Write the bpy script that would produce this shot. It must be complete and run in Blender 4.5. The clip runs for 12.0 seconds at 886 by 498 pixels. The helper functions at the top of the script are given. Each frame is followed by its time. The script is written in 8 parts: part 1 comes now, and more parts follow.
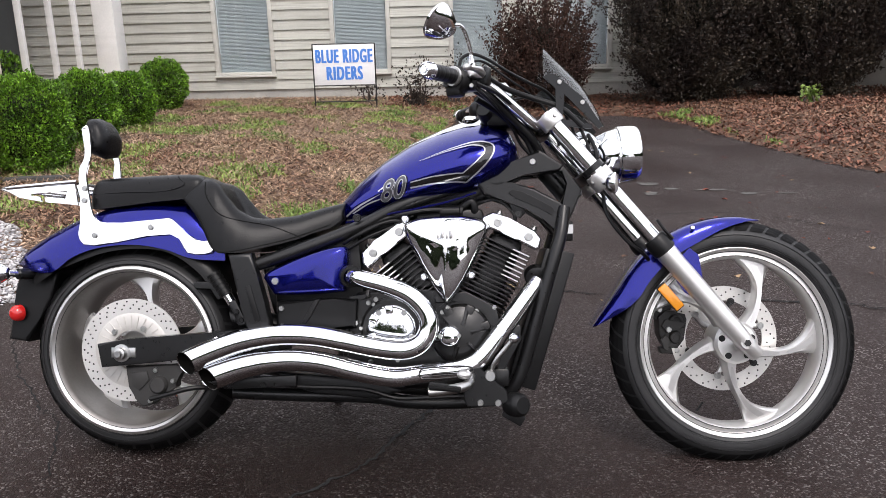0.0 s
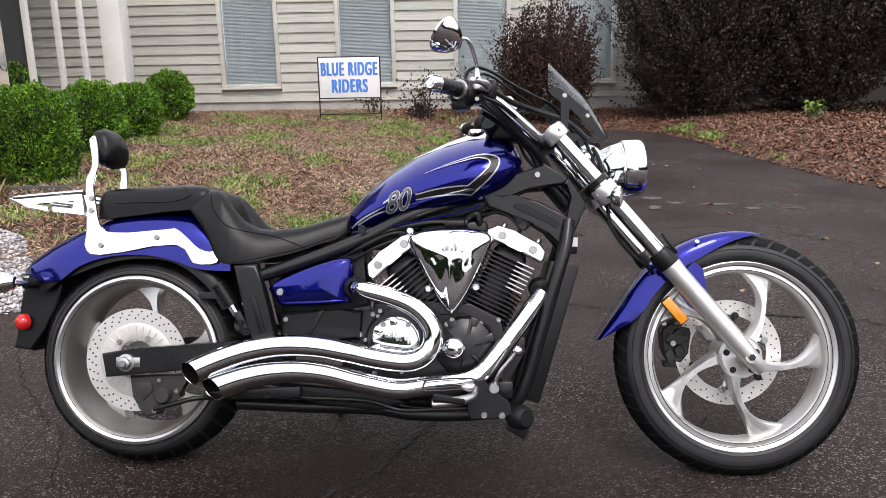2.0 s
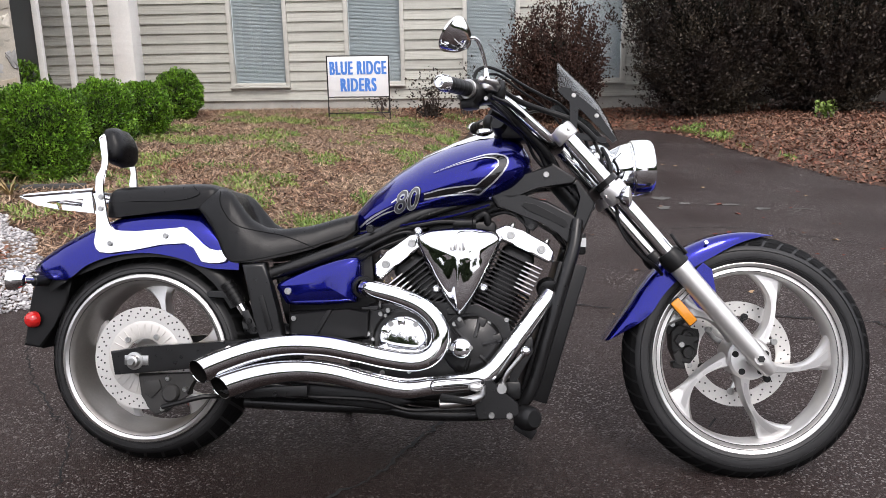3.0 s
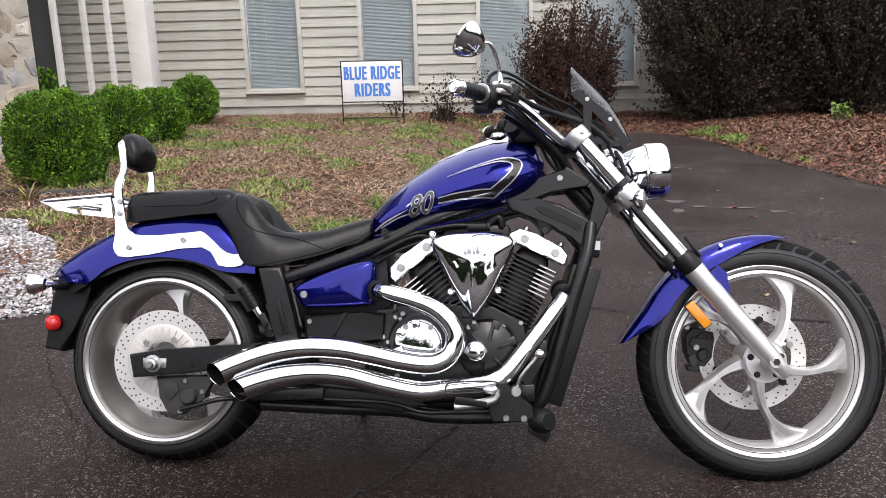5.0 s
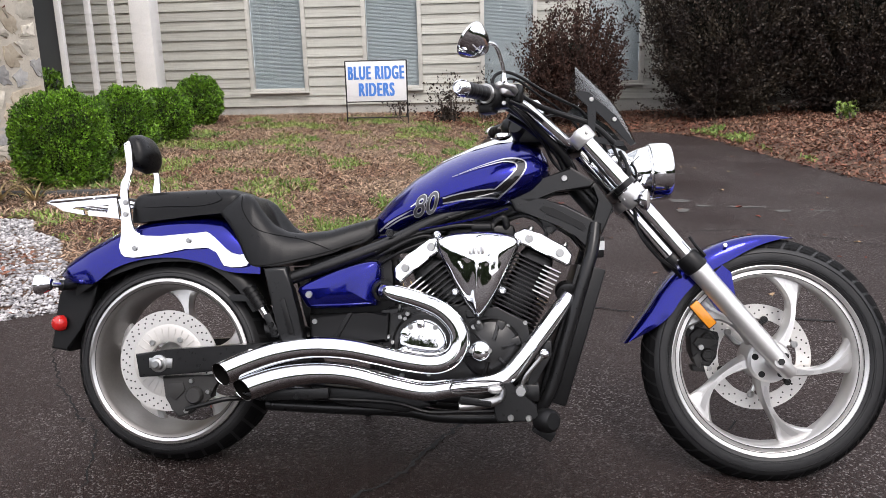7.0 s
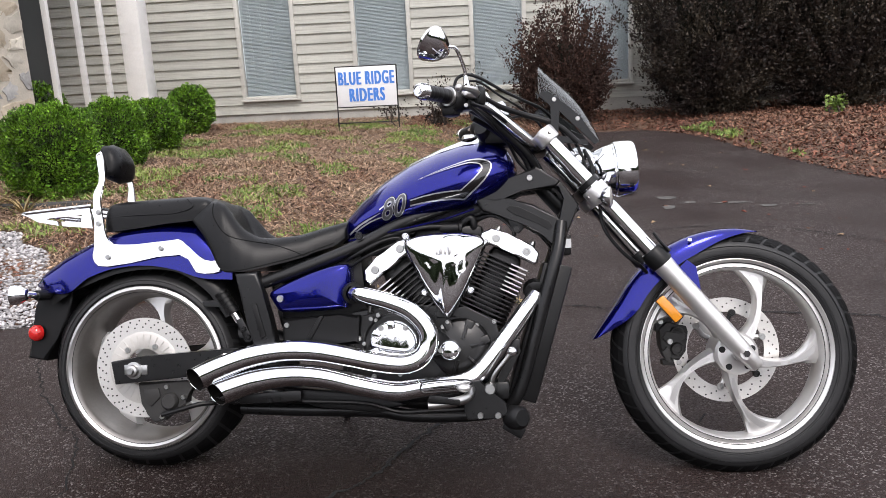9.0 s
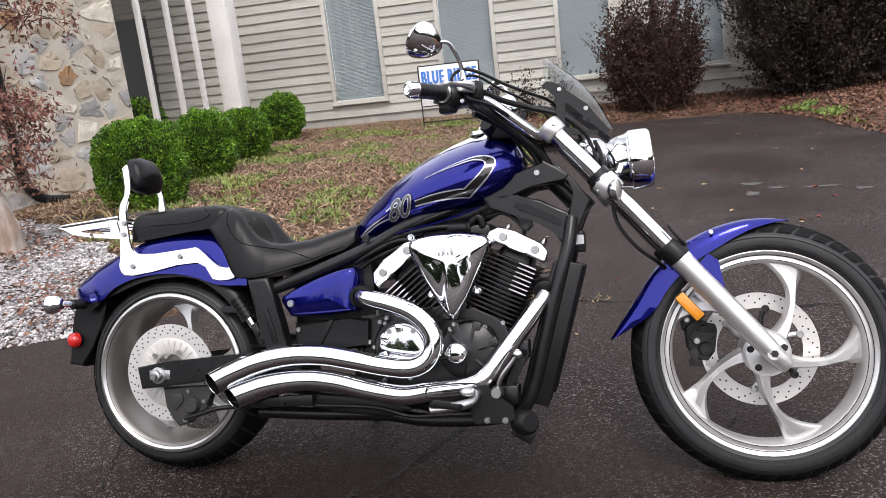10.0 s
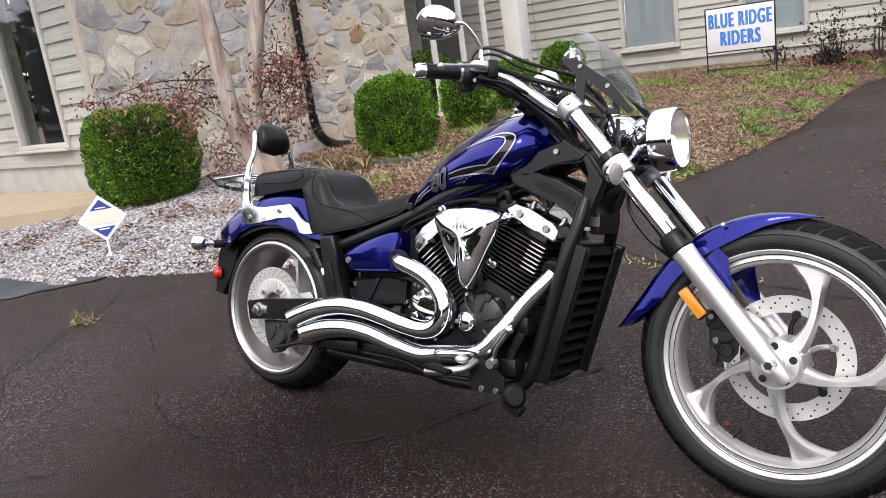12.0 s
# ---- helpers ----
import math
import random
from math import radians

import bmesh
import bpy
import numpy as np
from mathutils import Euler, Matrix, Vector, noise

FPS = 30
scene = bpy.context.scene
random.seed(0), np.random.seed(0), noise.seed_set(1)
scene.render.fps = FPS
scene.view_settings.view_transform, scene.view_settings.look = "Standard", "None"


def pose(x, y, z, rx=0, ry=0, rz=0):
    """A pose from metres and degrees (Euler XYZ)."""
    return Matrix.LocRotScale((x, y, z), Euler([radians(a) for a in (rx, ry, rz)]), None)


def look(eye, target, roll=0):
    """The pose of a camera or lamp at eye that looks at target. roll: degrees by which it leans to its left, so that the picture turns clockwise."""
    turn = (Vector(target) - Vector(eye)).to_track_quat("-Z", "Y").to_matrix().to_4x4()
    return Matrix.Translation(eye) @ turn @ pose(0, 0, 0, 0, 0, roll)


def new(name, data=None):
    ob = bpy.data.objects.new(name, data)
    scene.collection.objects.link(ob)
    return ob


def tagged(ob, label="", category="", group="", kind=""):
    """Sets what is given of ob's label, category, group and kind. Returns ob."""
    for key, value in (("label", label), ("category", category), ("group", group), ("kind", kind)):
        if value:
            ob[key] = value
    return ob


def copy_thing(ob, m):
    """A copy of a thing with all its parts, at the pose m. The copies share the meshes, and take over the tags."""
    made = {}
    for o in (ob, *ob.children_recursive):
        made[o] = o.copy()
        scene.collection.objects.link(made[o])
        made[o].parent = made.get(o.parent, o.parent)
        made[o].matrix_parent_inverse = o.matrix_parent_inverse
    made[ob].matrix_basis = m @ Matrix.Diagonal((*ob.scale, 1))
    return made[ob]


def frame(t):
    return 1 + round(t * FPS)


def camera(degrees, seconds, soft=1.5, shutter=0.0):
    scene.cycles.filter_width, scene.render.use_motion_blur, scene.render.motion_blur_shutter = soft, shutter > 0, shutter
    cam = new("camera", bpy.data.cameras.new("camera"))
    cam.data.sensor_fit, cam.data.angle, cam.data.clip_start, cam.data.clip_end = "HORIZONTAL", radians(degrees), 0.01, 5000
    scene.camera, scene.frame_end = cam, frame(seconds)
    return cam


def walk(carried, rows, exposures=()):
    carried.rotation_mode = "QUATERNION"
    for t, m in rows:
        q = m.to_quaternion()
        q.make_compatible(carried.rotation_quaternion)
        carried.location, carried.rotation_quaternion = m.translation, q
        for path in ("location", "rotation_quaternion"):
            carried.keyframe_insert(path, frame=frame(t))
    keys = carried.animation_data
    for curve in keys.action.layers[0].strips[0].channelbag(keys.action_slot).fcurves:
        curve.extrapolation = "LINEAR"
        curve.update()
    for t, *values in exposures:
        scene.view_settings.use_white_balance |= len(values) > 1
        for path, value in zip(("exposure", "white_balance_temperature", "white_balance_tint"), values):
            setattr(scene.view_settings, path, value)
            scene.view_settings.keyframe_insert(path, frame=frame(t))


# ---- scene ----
cam = camera(59.7, 12.0, 0.85)
METRES, EYE, TILT, LEAN, TURN = 1.37, 1.16, 1.0, 0.6, 1.9
ROWS = [
    (0.0, 0.0, 0.0, 0.0, -0.21, -15.63, 0.75),
    (0.5, 0.0002, -0.0003, 0.0013, -0.47, -15.31, 1.0),
    (1.0, -0.0043, -0.0019, 0.0006, -0.47, -14.97, 0.83),
    (1.5, -0.005, -0.0038, 0.0002, -0.2, -14.76, 0.55),
    (2.0, -0.0032, -0.0041, -0.0003, 0.12, -14.68, 0.43),
    (2.5, -0.0037, -0.0026, -0.0008, 0.41, -14.72, 0.38),
    (3.0, -0.0036, -0.0018, 0.0004, 0.75, -14.74, 0.33),
    (3.5, -0.0025, -0.0017, 0.002, 1.05, -14.67, 0.48),
    (5.5, -0.0056, -0.0147, 0.0012, 1.88, -14.4, 0.65),
    (6.0, -0.0067, -0.0157, 0.0016, 1.97, -14.46, 0.56),
    (6.5, -0.0058, -0.0153, 0.0032, 2.04, -14.51, 0.8),
    (8.5, 0.0231, -0.0152, 0.0045, 1.7, -14.19, 1.15),
    (9.0, 0.0639, -0.0334, 0.0032, 1.72, -14.24, 2.23),
    (9.5, 0.1445, -0.0342, -0.0061, 2.76, -14.25, 4.11),
    (10.0, 0.2715, 0.025, -0.0108, 9.16, -14.05, 5.87),
    (10.5, 0.3965, 0.0356, -0.0132, 14.66, -14.64, 7.38),
    (11.0, 0.5896, 0.0115, -0.0044, 22.44, -14.82, 8.85),
    (11.5, 0.7438, 0.0678, -0.0177, 27.79, -15.15, 9.99),
    (12.0, 0.8793, 0.1907, -0.0119, 33.61, -15.21, 7.95),
]
walk(cam, [(t, pose(0, 0, EYE, TILT, LEAN, TURN) @ pose(METRES * x, METRES * y, METRES * z, 90 + pitch, roll, yaw)) for t, x, y, z, yaw, pitch, roll in ROWS],
     [(0.0, 0.43, 6400, 14), (12.0, 0.43, 6400, 14)])


# ---------------- sky, sun, exposure ----------------
world = bpy.data.worlds.new("sky")
scene.world = world
world.use_nodes = True
wn, wl = world.node_tree.nodes, world.node_tree.links
sky = wn.new("ShaderNodeTexSky")
sky.sky_type = "NISHITA"
sky.sun_disc = False
sky.sun_elevation = radians(52)
sky.sun_rotation = radians(163)
sky.air_density, sky.dust_density, sky.ozone_density = 1.0, 6.0, 1.0
cloud = wn.new("ShaderNodeMix")
cloud.data_type = "RGBA"
cloud.inputs[0].default_value = 0.8
cloud.inputs[7].default_value = (9.1, 9.25, 9.6, 1)
wl.new(sky.outputs[0], cloud.inputs[6])
wl.new(cloud.outputs[2], wn["Background"].inputs[0])
wn["Background"].inputs[1].default_value = 0.15
SUN = new("sun", bpy.data.lights.new("sun", "SUN"))
SUN.data.energy, SUN.data.angle, SUN.data.color = 1.35, radians(20), (1.0, 0.96, 0.9)
SUN.matrix_world = look((2.5, -6, 12), (0, 2, 0))


# ---------------- materials ----------------
def mat(name, color=(0.5, 0.5, 0.5), rough=0.5, metal=0.0, coat=0.0, var=0.15, scale=8.0, fine=60.0, bump=0.0,
        bump_scale=80.0, color2=None, island=0.0, rand=0.0, spec=0.5, rough_var=0.1, trans=0.0, stretch=1.0):
    """A surface with two scales of colour variation, uneven gloss and relief."""
    m = bpy.data.materials.new(name)
    m.use_nodes = True
    n, l = m.node_tree.nodes, m.node_tree.links
    b = n["Principled BSDF"]
    tc = n.new("ShaderNodeTexCoord")
    big, small = n.new("ShaderNodeTexNoise"), n.new("ShaderNodeTexNoise")
    big.inputs["Scale"].default_value, small.inputs["Scale"].default_value = scale, fine
    big.inputs["Detail"].default_value, small.inputs["Detail"].default_value = 4, 3
    place = tc.outputs["Object"]
    if stretch != 1.0:
        squeeze = n.new("ShaderNodeMapping")
        squeeze.inputs["Scale"].default_value = (1, 1, stretch)
        l.new(place, squeeze.inputs[0])
        place = squeeze.outputs[0]
    for t in (big, small):
        l.new(place, t.inputs["Vector"])
    c2 = color2 or tuple(c * (1 - var) for c in color)
    mix = n.new("ShaderNodeMix")
    mix.data_type = "RGBA"
    mix.inputs[6].default_value, mix.inputs[7].default_value = (*color, 1), (*c2, 1)
    ramp = n.new("ShaderNodeMapRange")
    ramp.inputs["From Min"].default_value, ramp.inputs["From Max"].default_value = 0.35, 0.65
    l.new(big.outputs[0], ramp.inputs[0])
    l.new(ramp.outputs[0], mix.inputs[0])
    hsv = n.new("ShaderNodeHueSaturation")
    l.new(mix.outputs[2], hsv.inputs["Color"])
    val = n.new("ShaderNodeMapRange")
    val.inputs["To Min"].default_value, val.inputs["To Max"].default_value = 1 - var, 1 + var
    l.new(small.outputs[0], val.inputs[0])
    last = val.outputs[0]
    for amount, node, socket in ((island, "ShaderNodeNewGeometry", "Random Per Island"), (rand, "ShaderNodeObjectInfo", "Random")):
        if amount:
            g = n.new(node)
            r = n.new("ShaderNodeMapRange")
            r.inputs["To Min"].default_value, r.inputs["To Max"].default_value = 1 - amount, 1 + amount
            l.new(g.outputs[socket], r.inputs[0])
            mul = n.new("ShaderNodeMath")
            mul.operation = "MULTIPLY"
            l.new(last, mul.inputs[0])
            l.new(r.outputs[0], mul.inputs[1])
            last = mul.outputs[0]
    l.new(last, hsv.inputs["Value"])
    l.new(hsv.outputs[0], b.inputs["Base Color"])
    rr = n.new("ShaderNodeMapRange")
    rr.inputs["To Min"].default_value, rr.inputs["To Max"].default_value = max(0.01, rough * (1 - rough_var)), min(1, rough * (1 + rough_var))
    l.new(small.outputs[0], rr.inputs[0])
    l.new(rr.outputs[0], b.inputs["Roughness"])
    b.inputs["Metallic"].default_value = metal
    b.inputs["Coat Weight"].default_value = coat
    b.inputs["Coat Roughness"].default_value = 0.03
    b.inputs["Specular IOR Level"].default_value = spec
    b.inputs["Transmission Weight"].default_value = trans
    if bump:
        bn, bt = n.new("ShaderNodeBump"), n.new("ShaderNodeTexNoise")
        bt.inputs["Scale"].default_value, bt.inputs["Detail"].default_value = bump_scale, 3
        l.new(place, bt.inputs["Vector"])
        l.new(bt.outputs[0], bn.inputs["Height"])
        bn.inputs["Strength"].default_value, bn.inputs["Distance"].default_value = bump, 0.01
        l.new(bn.outputs[0], b.inputs["Normal"])
    return m


CHROME = mat("chrome", (0.82, 0.83, 0.85), 0.045, 1.0, var=0.03, rough_var=0.3)
SILVER = mat("silver_paint", (0.76, 0.75, 0.735), 0.36, 0.8, var=0.05, bump=0.02, bump_scale=400)
MACHINED = mat("machined_rim", (0.66, 0.65, 0.64), 0.34, 0.95, var=0.05)
RIM = mat("silver_rim_paint", (0.7, 0.69, 0.675), 0.4, 0.8, var=0.06, bump=0.02, bump_scale=400)
BARREL = mat("brake_dusted_rim", (0.33, 0.315, 0.3), 0.42, 0.75, var=0.12, scale=5, fine=120, color2=(0.25, 0.235, 0.22))
CALIPER = mat("dark_grey_caliper", (0.034, 0.033, 0.032), 0.5, 0.0, spec=0.35, var=0.25, bump=0.06, bump_scale=300)
SOOT = mat("sooty_pipe_inside", (0.006, 0.0055, 0.005), 0.9, 0.0, spec=0.05, var=0.3)
STEEL = mat("steel", (0.5, 0.5, 0.49), 0.3, 1.0, var=0.1)
CARRIER = mat("pale_cast_carrier", (0.6, 0.58, 0.55), 0.5, 0.35, var=0.08)
DISC = mat("brake_disc", (0.7, 0.685, 0.66), 0.42, 0.6, var=0.1, fine=200)
BLUE = mat("blue_metallic_paint", (0.0055, 0.0075, 0.205), 0.2, 0.85, coat=1.0, var=0.12, scale=3, fine=900)
BLUE.node_tree.nodes["Principled BSDF"].inputs["Coat IOR"].default_value = 1.38
BLACKMETAL = mat("black_frame_paint", (0.0085, 0.0085, 0.009), 0.3, 0.0, spec=0.38, var=0.2, rough_var=0.25, bump=0.02, bump_scale=300)
BLACKCAST = mat("black_engine_casting", (0.0095, 0.0092, 0.0092), 0.32, 0.0, spec=0.5, var=0.3, bump=0.08, bump_scale=350)
BLACKPLASTIC = mat("black_plastic", (0.008, 0.008, 0.0085), 0.38, 0.0, spec=0.27, var=0.25, bump=0.03, bump_scale=500)
RUBBER = mat("tyre_rubber", (0.021, 0.021, 0.022), 0.48, 0.0, spec=0.4, var=0.3, scale=14, bump=0.06, bump_scale=200)
TREADRUBBER = mat("tread_rubber", (0.013, 0.013, 0.0135), 0.65, 0.0, spec=0.25, var=0.3, bump=0.1, bump_scale=200)
LEATHER = mat("black_leather", (0.006, 0.006, 0.0065), 0.31, 0.0, spec=0.24, var=0.25, bump=0.12, bump_scale=420, rough_var=0.3)
AMBER = mat("amber_lens", (0.85, 0.32, 0.02), 0.2, 0.0, coat=0.6, var=0.15)
RED = mat("red_lens", (0.55, 0.016, 0.014), 0.18, 0.0, coat=0.6, var=0.15)
STRIPE = mat("black_tank_stripe", (0.006, 0.006, 0.007), 0.18, 0.0, coat=1.0, var=0.2)
PINSTRIPE = mat("silver_pinstripe", (0.6, 0.6, 0.66), 0.25, 0.6, coat=1.0, var=0.1)
CLEARLENS = mat("clear_indicator_lens", (0.34, 0.33, 0.31), 0.12, 0.1, coat=1.0, var=0.15, fine=300, bump=0.15, bump_scale=260)
GREYPEG = mat("grey_rubber_peg", (0.15, 0.15, 0.15), 0.5, 0.3, var=0.15)


def siding():
    """Old paint on lap boards: grain along the board, grey weathering in streaks."""
    m = mat("painted_wood_siding", (0.53, 0.53, 0.475), 0.6, 0.0, var=0.12, scale=1.6, fine=25, color2=(0.41, 0.41, 0.365), rand=0.11, bump=0.1, bump_scale=40)
    n, l = m.node_tree.nodes, m.node_tree.links
    b, tc = n["Principled BSDF"], n["Texture Coordinate"]
    old = b.inputs["Base Color"].links[0].from_socket
    info = n.new("ShaderNodeObjectInfo")
    shift = n.new("ShaderNodeVectorMath")
    shift.operation = "MULTIPLY_ADD"
    shift.inputs[1].default_value = (1.3, 20, 70)
    l.new(tc.outputs["Object"], shift.inputs[0])
    off = n.new("ShaderNodeVectorMath")
    off.operation = "SCALE"
    off.inputs[0].default_value = (37, 91, 53)
    l.new(info.outputs["Random"], off.inputs["Scale"])
    l.new(off.outputs[0], shift.inputs[2])
    grain = n.new("ShaderNodeTexNoise")
    grain.inputs["Scale"].default_value, grain.inputs["Detail"].default_value = 1.0, 6
    l.new(shift.outputs[0], grain.inputs["Vector"])
    ramp = n.new("ShaderNodeMapRange")
    ramp.inputs["From Min"].default_value, ramp.inputs["From Max"].default_value, ramp.inputs["To Max"].default_value = 0.48, 0.72, 0.75
    l.new(grain.outputs[0], ramp.inputs[0])
    mix = n.new("ShaderNodeMix")
    mix.data_type = "RGBA"
    mix.inputs[7].default_value = (0.3, 0.285, 0.25, 1)
    l.new(ramp.outputs[0], mix.inputs[0])
    l.new(old, mix.inputs[6])
    l.new(mix.outputs[2], b.inputs["Base Color"])
    return m


SIDING = siding()
TRIMPAINT = mat("weathered_white_trim", (0.6, 0.59, 0.54), 0.6, 0.0, var=0.1, scale=3, fine=40, bump=0.05)
WHITEPAINT = mat("white_painted_post", (0.88, 0.865, 0.84), 0.55, 0.0, var=0.08, scale=3)
FOUNDATION = mat("painted_foundation", (0.5, 0.49, 0.45), 0.8, 0.0, var=0.2, scale=4, bump=0.15, bump_scale=30)
BLIND = mat("closed_window_blind", (0.4, 0.435, 0.455), 0.6, 0.0, var=0.06, scale=2)
# near-black in place of shade: the unlit room, holes and sockets
INNERSHADE = mat("painted_inner_shade", (0.02, 0.02, 0.02), 0.8, 0.0, var=0.3)
SHINGLE = mat("roof_shingle", (0.12, 0.11, 0.1), 0.9, 0.0, var=0.3, scale=6, bump=0.3)
STONES = [mat("field_stone_" + n, c, 0.85, 0.0, var=0.22, scale=6, fine=38, rand=0.22, color2=c2, bump=0.9, bump_scale=16) for n, c, c2 in (
    ("grey", (0.47, 0.455, 0.435), (0.31, 0.305, 0.3)), ("tan", (0.53, 0.46, 0.36), (0.37, 0.31, 0.23)),
    ("pale", (0.68, 0.63, 0.54), (0.5, 0.46, 0.385)), ("rust", (0.42, 0.24, 0.11), (0.3, 0.2, 0.12)))]
MORTAR = mat("pale_mortar", (0.56, 0.51, 0.43), 0.95, 0.0, var=0.15, scale=6, bump=0.4, bump_scale=40)
SLAB = mat("sandy_concrete_slab", (0.5, 0.4, 0.28), 0.85, 0.0, var=0.12, scale=3, fine=60, bump=0.1)


def asphalt():
    """Worn asphalt: dark binder, pale and dark aggregate showing, damp gloss in patches."""
    m = mat("damp_asphalt", (0.0285, 0.0158, 0.0136), 0.6, 0.0, spec=0.3, var=0.45, scale=0.9, fine=140, color2=(0.034, 0.0215, 0.0192), rough_var=0.3)
    n, l = m.node_tree.nodes, m.node_tree.links
    b = n["Principled BSDF"]
    tc = n["Texture Coordinate"]
    grit = n.new("ShaderNodeTexVoronoi")
    grit.inputs["Scale"].default_value = 185
    l.new(tc.outputs["Object"], grit.inputs["Vector"])
    pick = n.new("ShaderNodeMapRange")
    pick.inputs["From Min"].default_value, pick.inputs["From Max"].default_value = 0.8, 1.0
    sep = n.new("ShaderNodeSeparateColor")
    l.new(grit.outputs["Color"], sep.inputs[0])
    l.new(sep.outputs[0], pick.inputs[0])
    wear = n.new("ShaderNodeTexNoise")
    wear.inputs["Scale"].default_value, wear.inputs["Detail"].default_value = 1.1, 5
    l.new(tc.outputs["Object"], wear.inputs["Vector"])
    worn = n.new("ShaderNodeMapRange")
    worn.inputs["From Min"].default_value, worn.inputs["From Max"].default_value = 0.34, 0.74
    l.new(wear.outputs[0], worn.inputs[0])
    mul = n.new("ShaderNodeMath")
    mul.operation = "MULTIPLY"
    l.new(pick.outputs[0], mul.inputs[0])
    l.new(worn.outputs[0], mul.inputs[1])
    mix = n.new("ShaderNodeMix")
    mix.data_type = "RGBA"
    mix.inputs[7].default_value = (0.42, 0.39, 0.37, 1)
    old = b.inputs["Base Color"].links[0].from_socket
    l.new(mul.outputs[0], mix.inputs[0])
    l.new(old, mix.inputs[6])
    l.new(mix.outputs[2], b.inputs["Base Color"])
    # a darker place before the wheels, with less sheen
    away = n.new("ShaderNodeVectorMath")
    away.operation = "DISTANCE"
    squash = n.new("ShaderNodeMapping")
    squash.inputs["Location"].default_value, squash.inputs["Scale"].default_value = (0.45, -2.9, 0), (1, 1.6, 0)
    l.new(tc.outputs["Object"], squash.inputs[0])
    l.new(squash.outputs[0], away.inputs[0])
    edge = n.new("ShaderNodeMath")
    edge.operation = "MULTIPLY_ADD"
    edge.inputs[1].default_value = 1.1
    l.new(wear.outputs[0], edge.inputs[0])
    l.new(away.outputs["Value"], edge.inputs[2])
    darkened = n.new("ShaderNodeMapRange")
    darkened.inputs["From Min"].default_value, darkened.inputs["From Max"].default_value = 0.85, 1.6
    darkened.inputs["To Min"].default_value, darkened.inputs["To Max"].default_value = 0.55, 1.0
    l.new(edge.outputs[0], darkened.inputs[0])
    darkening = n.new("ShaderNodeHueSaturation")
    l.new(darkened.outputs[0], darkening.inputs["Value"])
    l.new(mix.outputs[2], darkening.inputs["Color"])
    l.new(darkening.outputs[0], b.inputs["Base Color"])
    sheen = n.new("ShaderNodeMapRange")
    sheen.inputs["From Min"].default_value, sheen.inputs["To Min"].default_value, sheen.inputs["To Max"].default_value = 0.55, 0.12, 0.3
    l.new(darkened.outputs[0], sheen.inputs[0])
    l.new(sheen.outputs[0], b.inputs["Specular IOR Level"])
    rough = n.new("ShaderNodeMapRange")
    rough.inputs["To Min"].default_value, rough.inputs["To Max"].default_value = 0.42, 0.72
    l.new(worn.outputs[0], rough.inputs[0])
    l.new(rough.outputs[0], b.inputs["Roughness"])
    bump, fine = n.new("ShaderNodeBump"), n.new("ShaderNodeTexNoise")
    fine.inputs["Scale"].default_value, fine.inputs["Detail"].default_value = 75, 5
    l.new(tc.outputs["Object"], fine.inputs["Vector"])
    add = n.new("ShaderNodeMath")
    add.operation = "SUBTRACT"
    l.new(fine.outputs[0], add.inputs[0])
    l.new(grit.outputs["Distance"], add.inputs[1])
    l.new(add.outputs[0], bump.inputs["Height"])
    bump.inputs["Strength"].default_value, bump.inputs["Distance"].default_value = 1.0, 0.0095
    l.new(bump.outputs[0], b.inputs["Normal"])
    return m


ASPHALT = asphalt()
SOIL = mat("bark_mulch_soil", (0.085, 0.047, 0.033), 0.95, 0.0, var=0.4, scale=2.5, fine=45, color2=(0.15, 0.095, 0.062), bump=0.8, bump_scale=45)
LITTER = mat("dry_leaf_litter", (0.17, 0.095, 0.065), 0.9, 0.0, var=0.2, island=0.65, color2=(0.23, 0.15, 0.1), scale=1.2)
MULCH = mat("mulch_chips_and_needles", (0.22, 0.125, 0.08), 0.9, 0.0, var=0.25, island=0.9, color2=(0.36, 0.26, 0.18), scale=1.6)
DEADLEAF = mat("fallen_brown_leaves", (0.15, 0.058, 0.036), 0.8, 0.0, var=0.25, island=0.8, color2=(0.2, 0.1, 0.062), scale=1.5)
GRAVEL = mat("grey_crushed_stone", (0.5, 0.48, 0.47), 0.75, 0.0, var=0.2, island=0.6, color2=(0.3, 0.29, 0.3), scale=30)
GRASS = mat("thin_green_grass", (0.115, 0.2, 0.035), 0.6, 0.0, var=0.25, island=0.5, color2=(0.23, 0.3, 0.065), scale=2)
BOXLEAF = mat("boxwood_leaves", (0.052, 0.13, 0.009), 0.4, 0.0, spec=0.45, var=0.3, island=0.9, color2=(0.165, 0.32, 0.024), scale=7)
DARKLEAF = mat("burgundy_shrub_leaves", (0.024, 0.0155, 0.0135), 0.55, 0.0, spec=0.3, var=0.4, island=0.85, color2=(0.042, 0.033, 0.022), scale=1.6)
ROUNDLEAF = mat("reddish_shrub_leaves", (0.048, 0.028, 0.023), 0.7, 0.0, spec=0.18, var=0.3, island=0.7, color2=(0.065, 0.034, 0.025), scale=2.5)
NEEDLE = mat("pale_pine_needles", (0.4, 0.29, 0.19), 0.85, 0.0, var=0.2, island=0.5, scale=1.5)
MAPLELEAF = mat("dry_maple_leaves", (0.15, 0.055, 0.045), 0.6, 0.0, var=0.2, island=0.6, color2=(0.27, 0.13, 0.09), scale=4)
SHADECORE = mat("shrub_inner_shade", (0.01, 0.013, 0.006), 0.95, 0.0, var=0.4)
TWIG = mat("dark_twigs", (0.06, 0.045, 0.038), 0.85, 0.0, var=0.3)
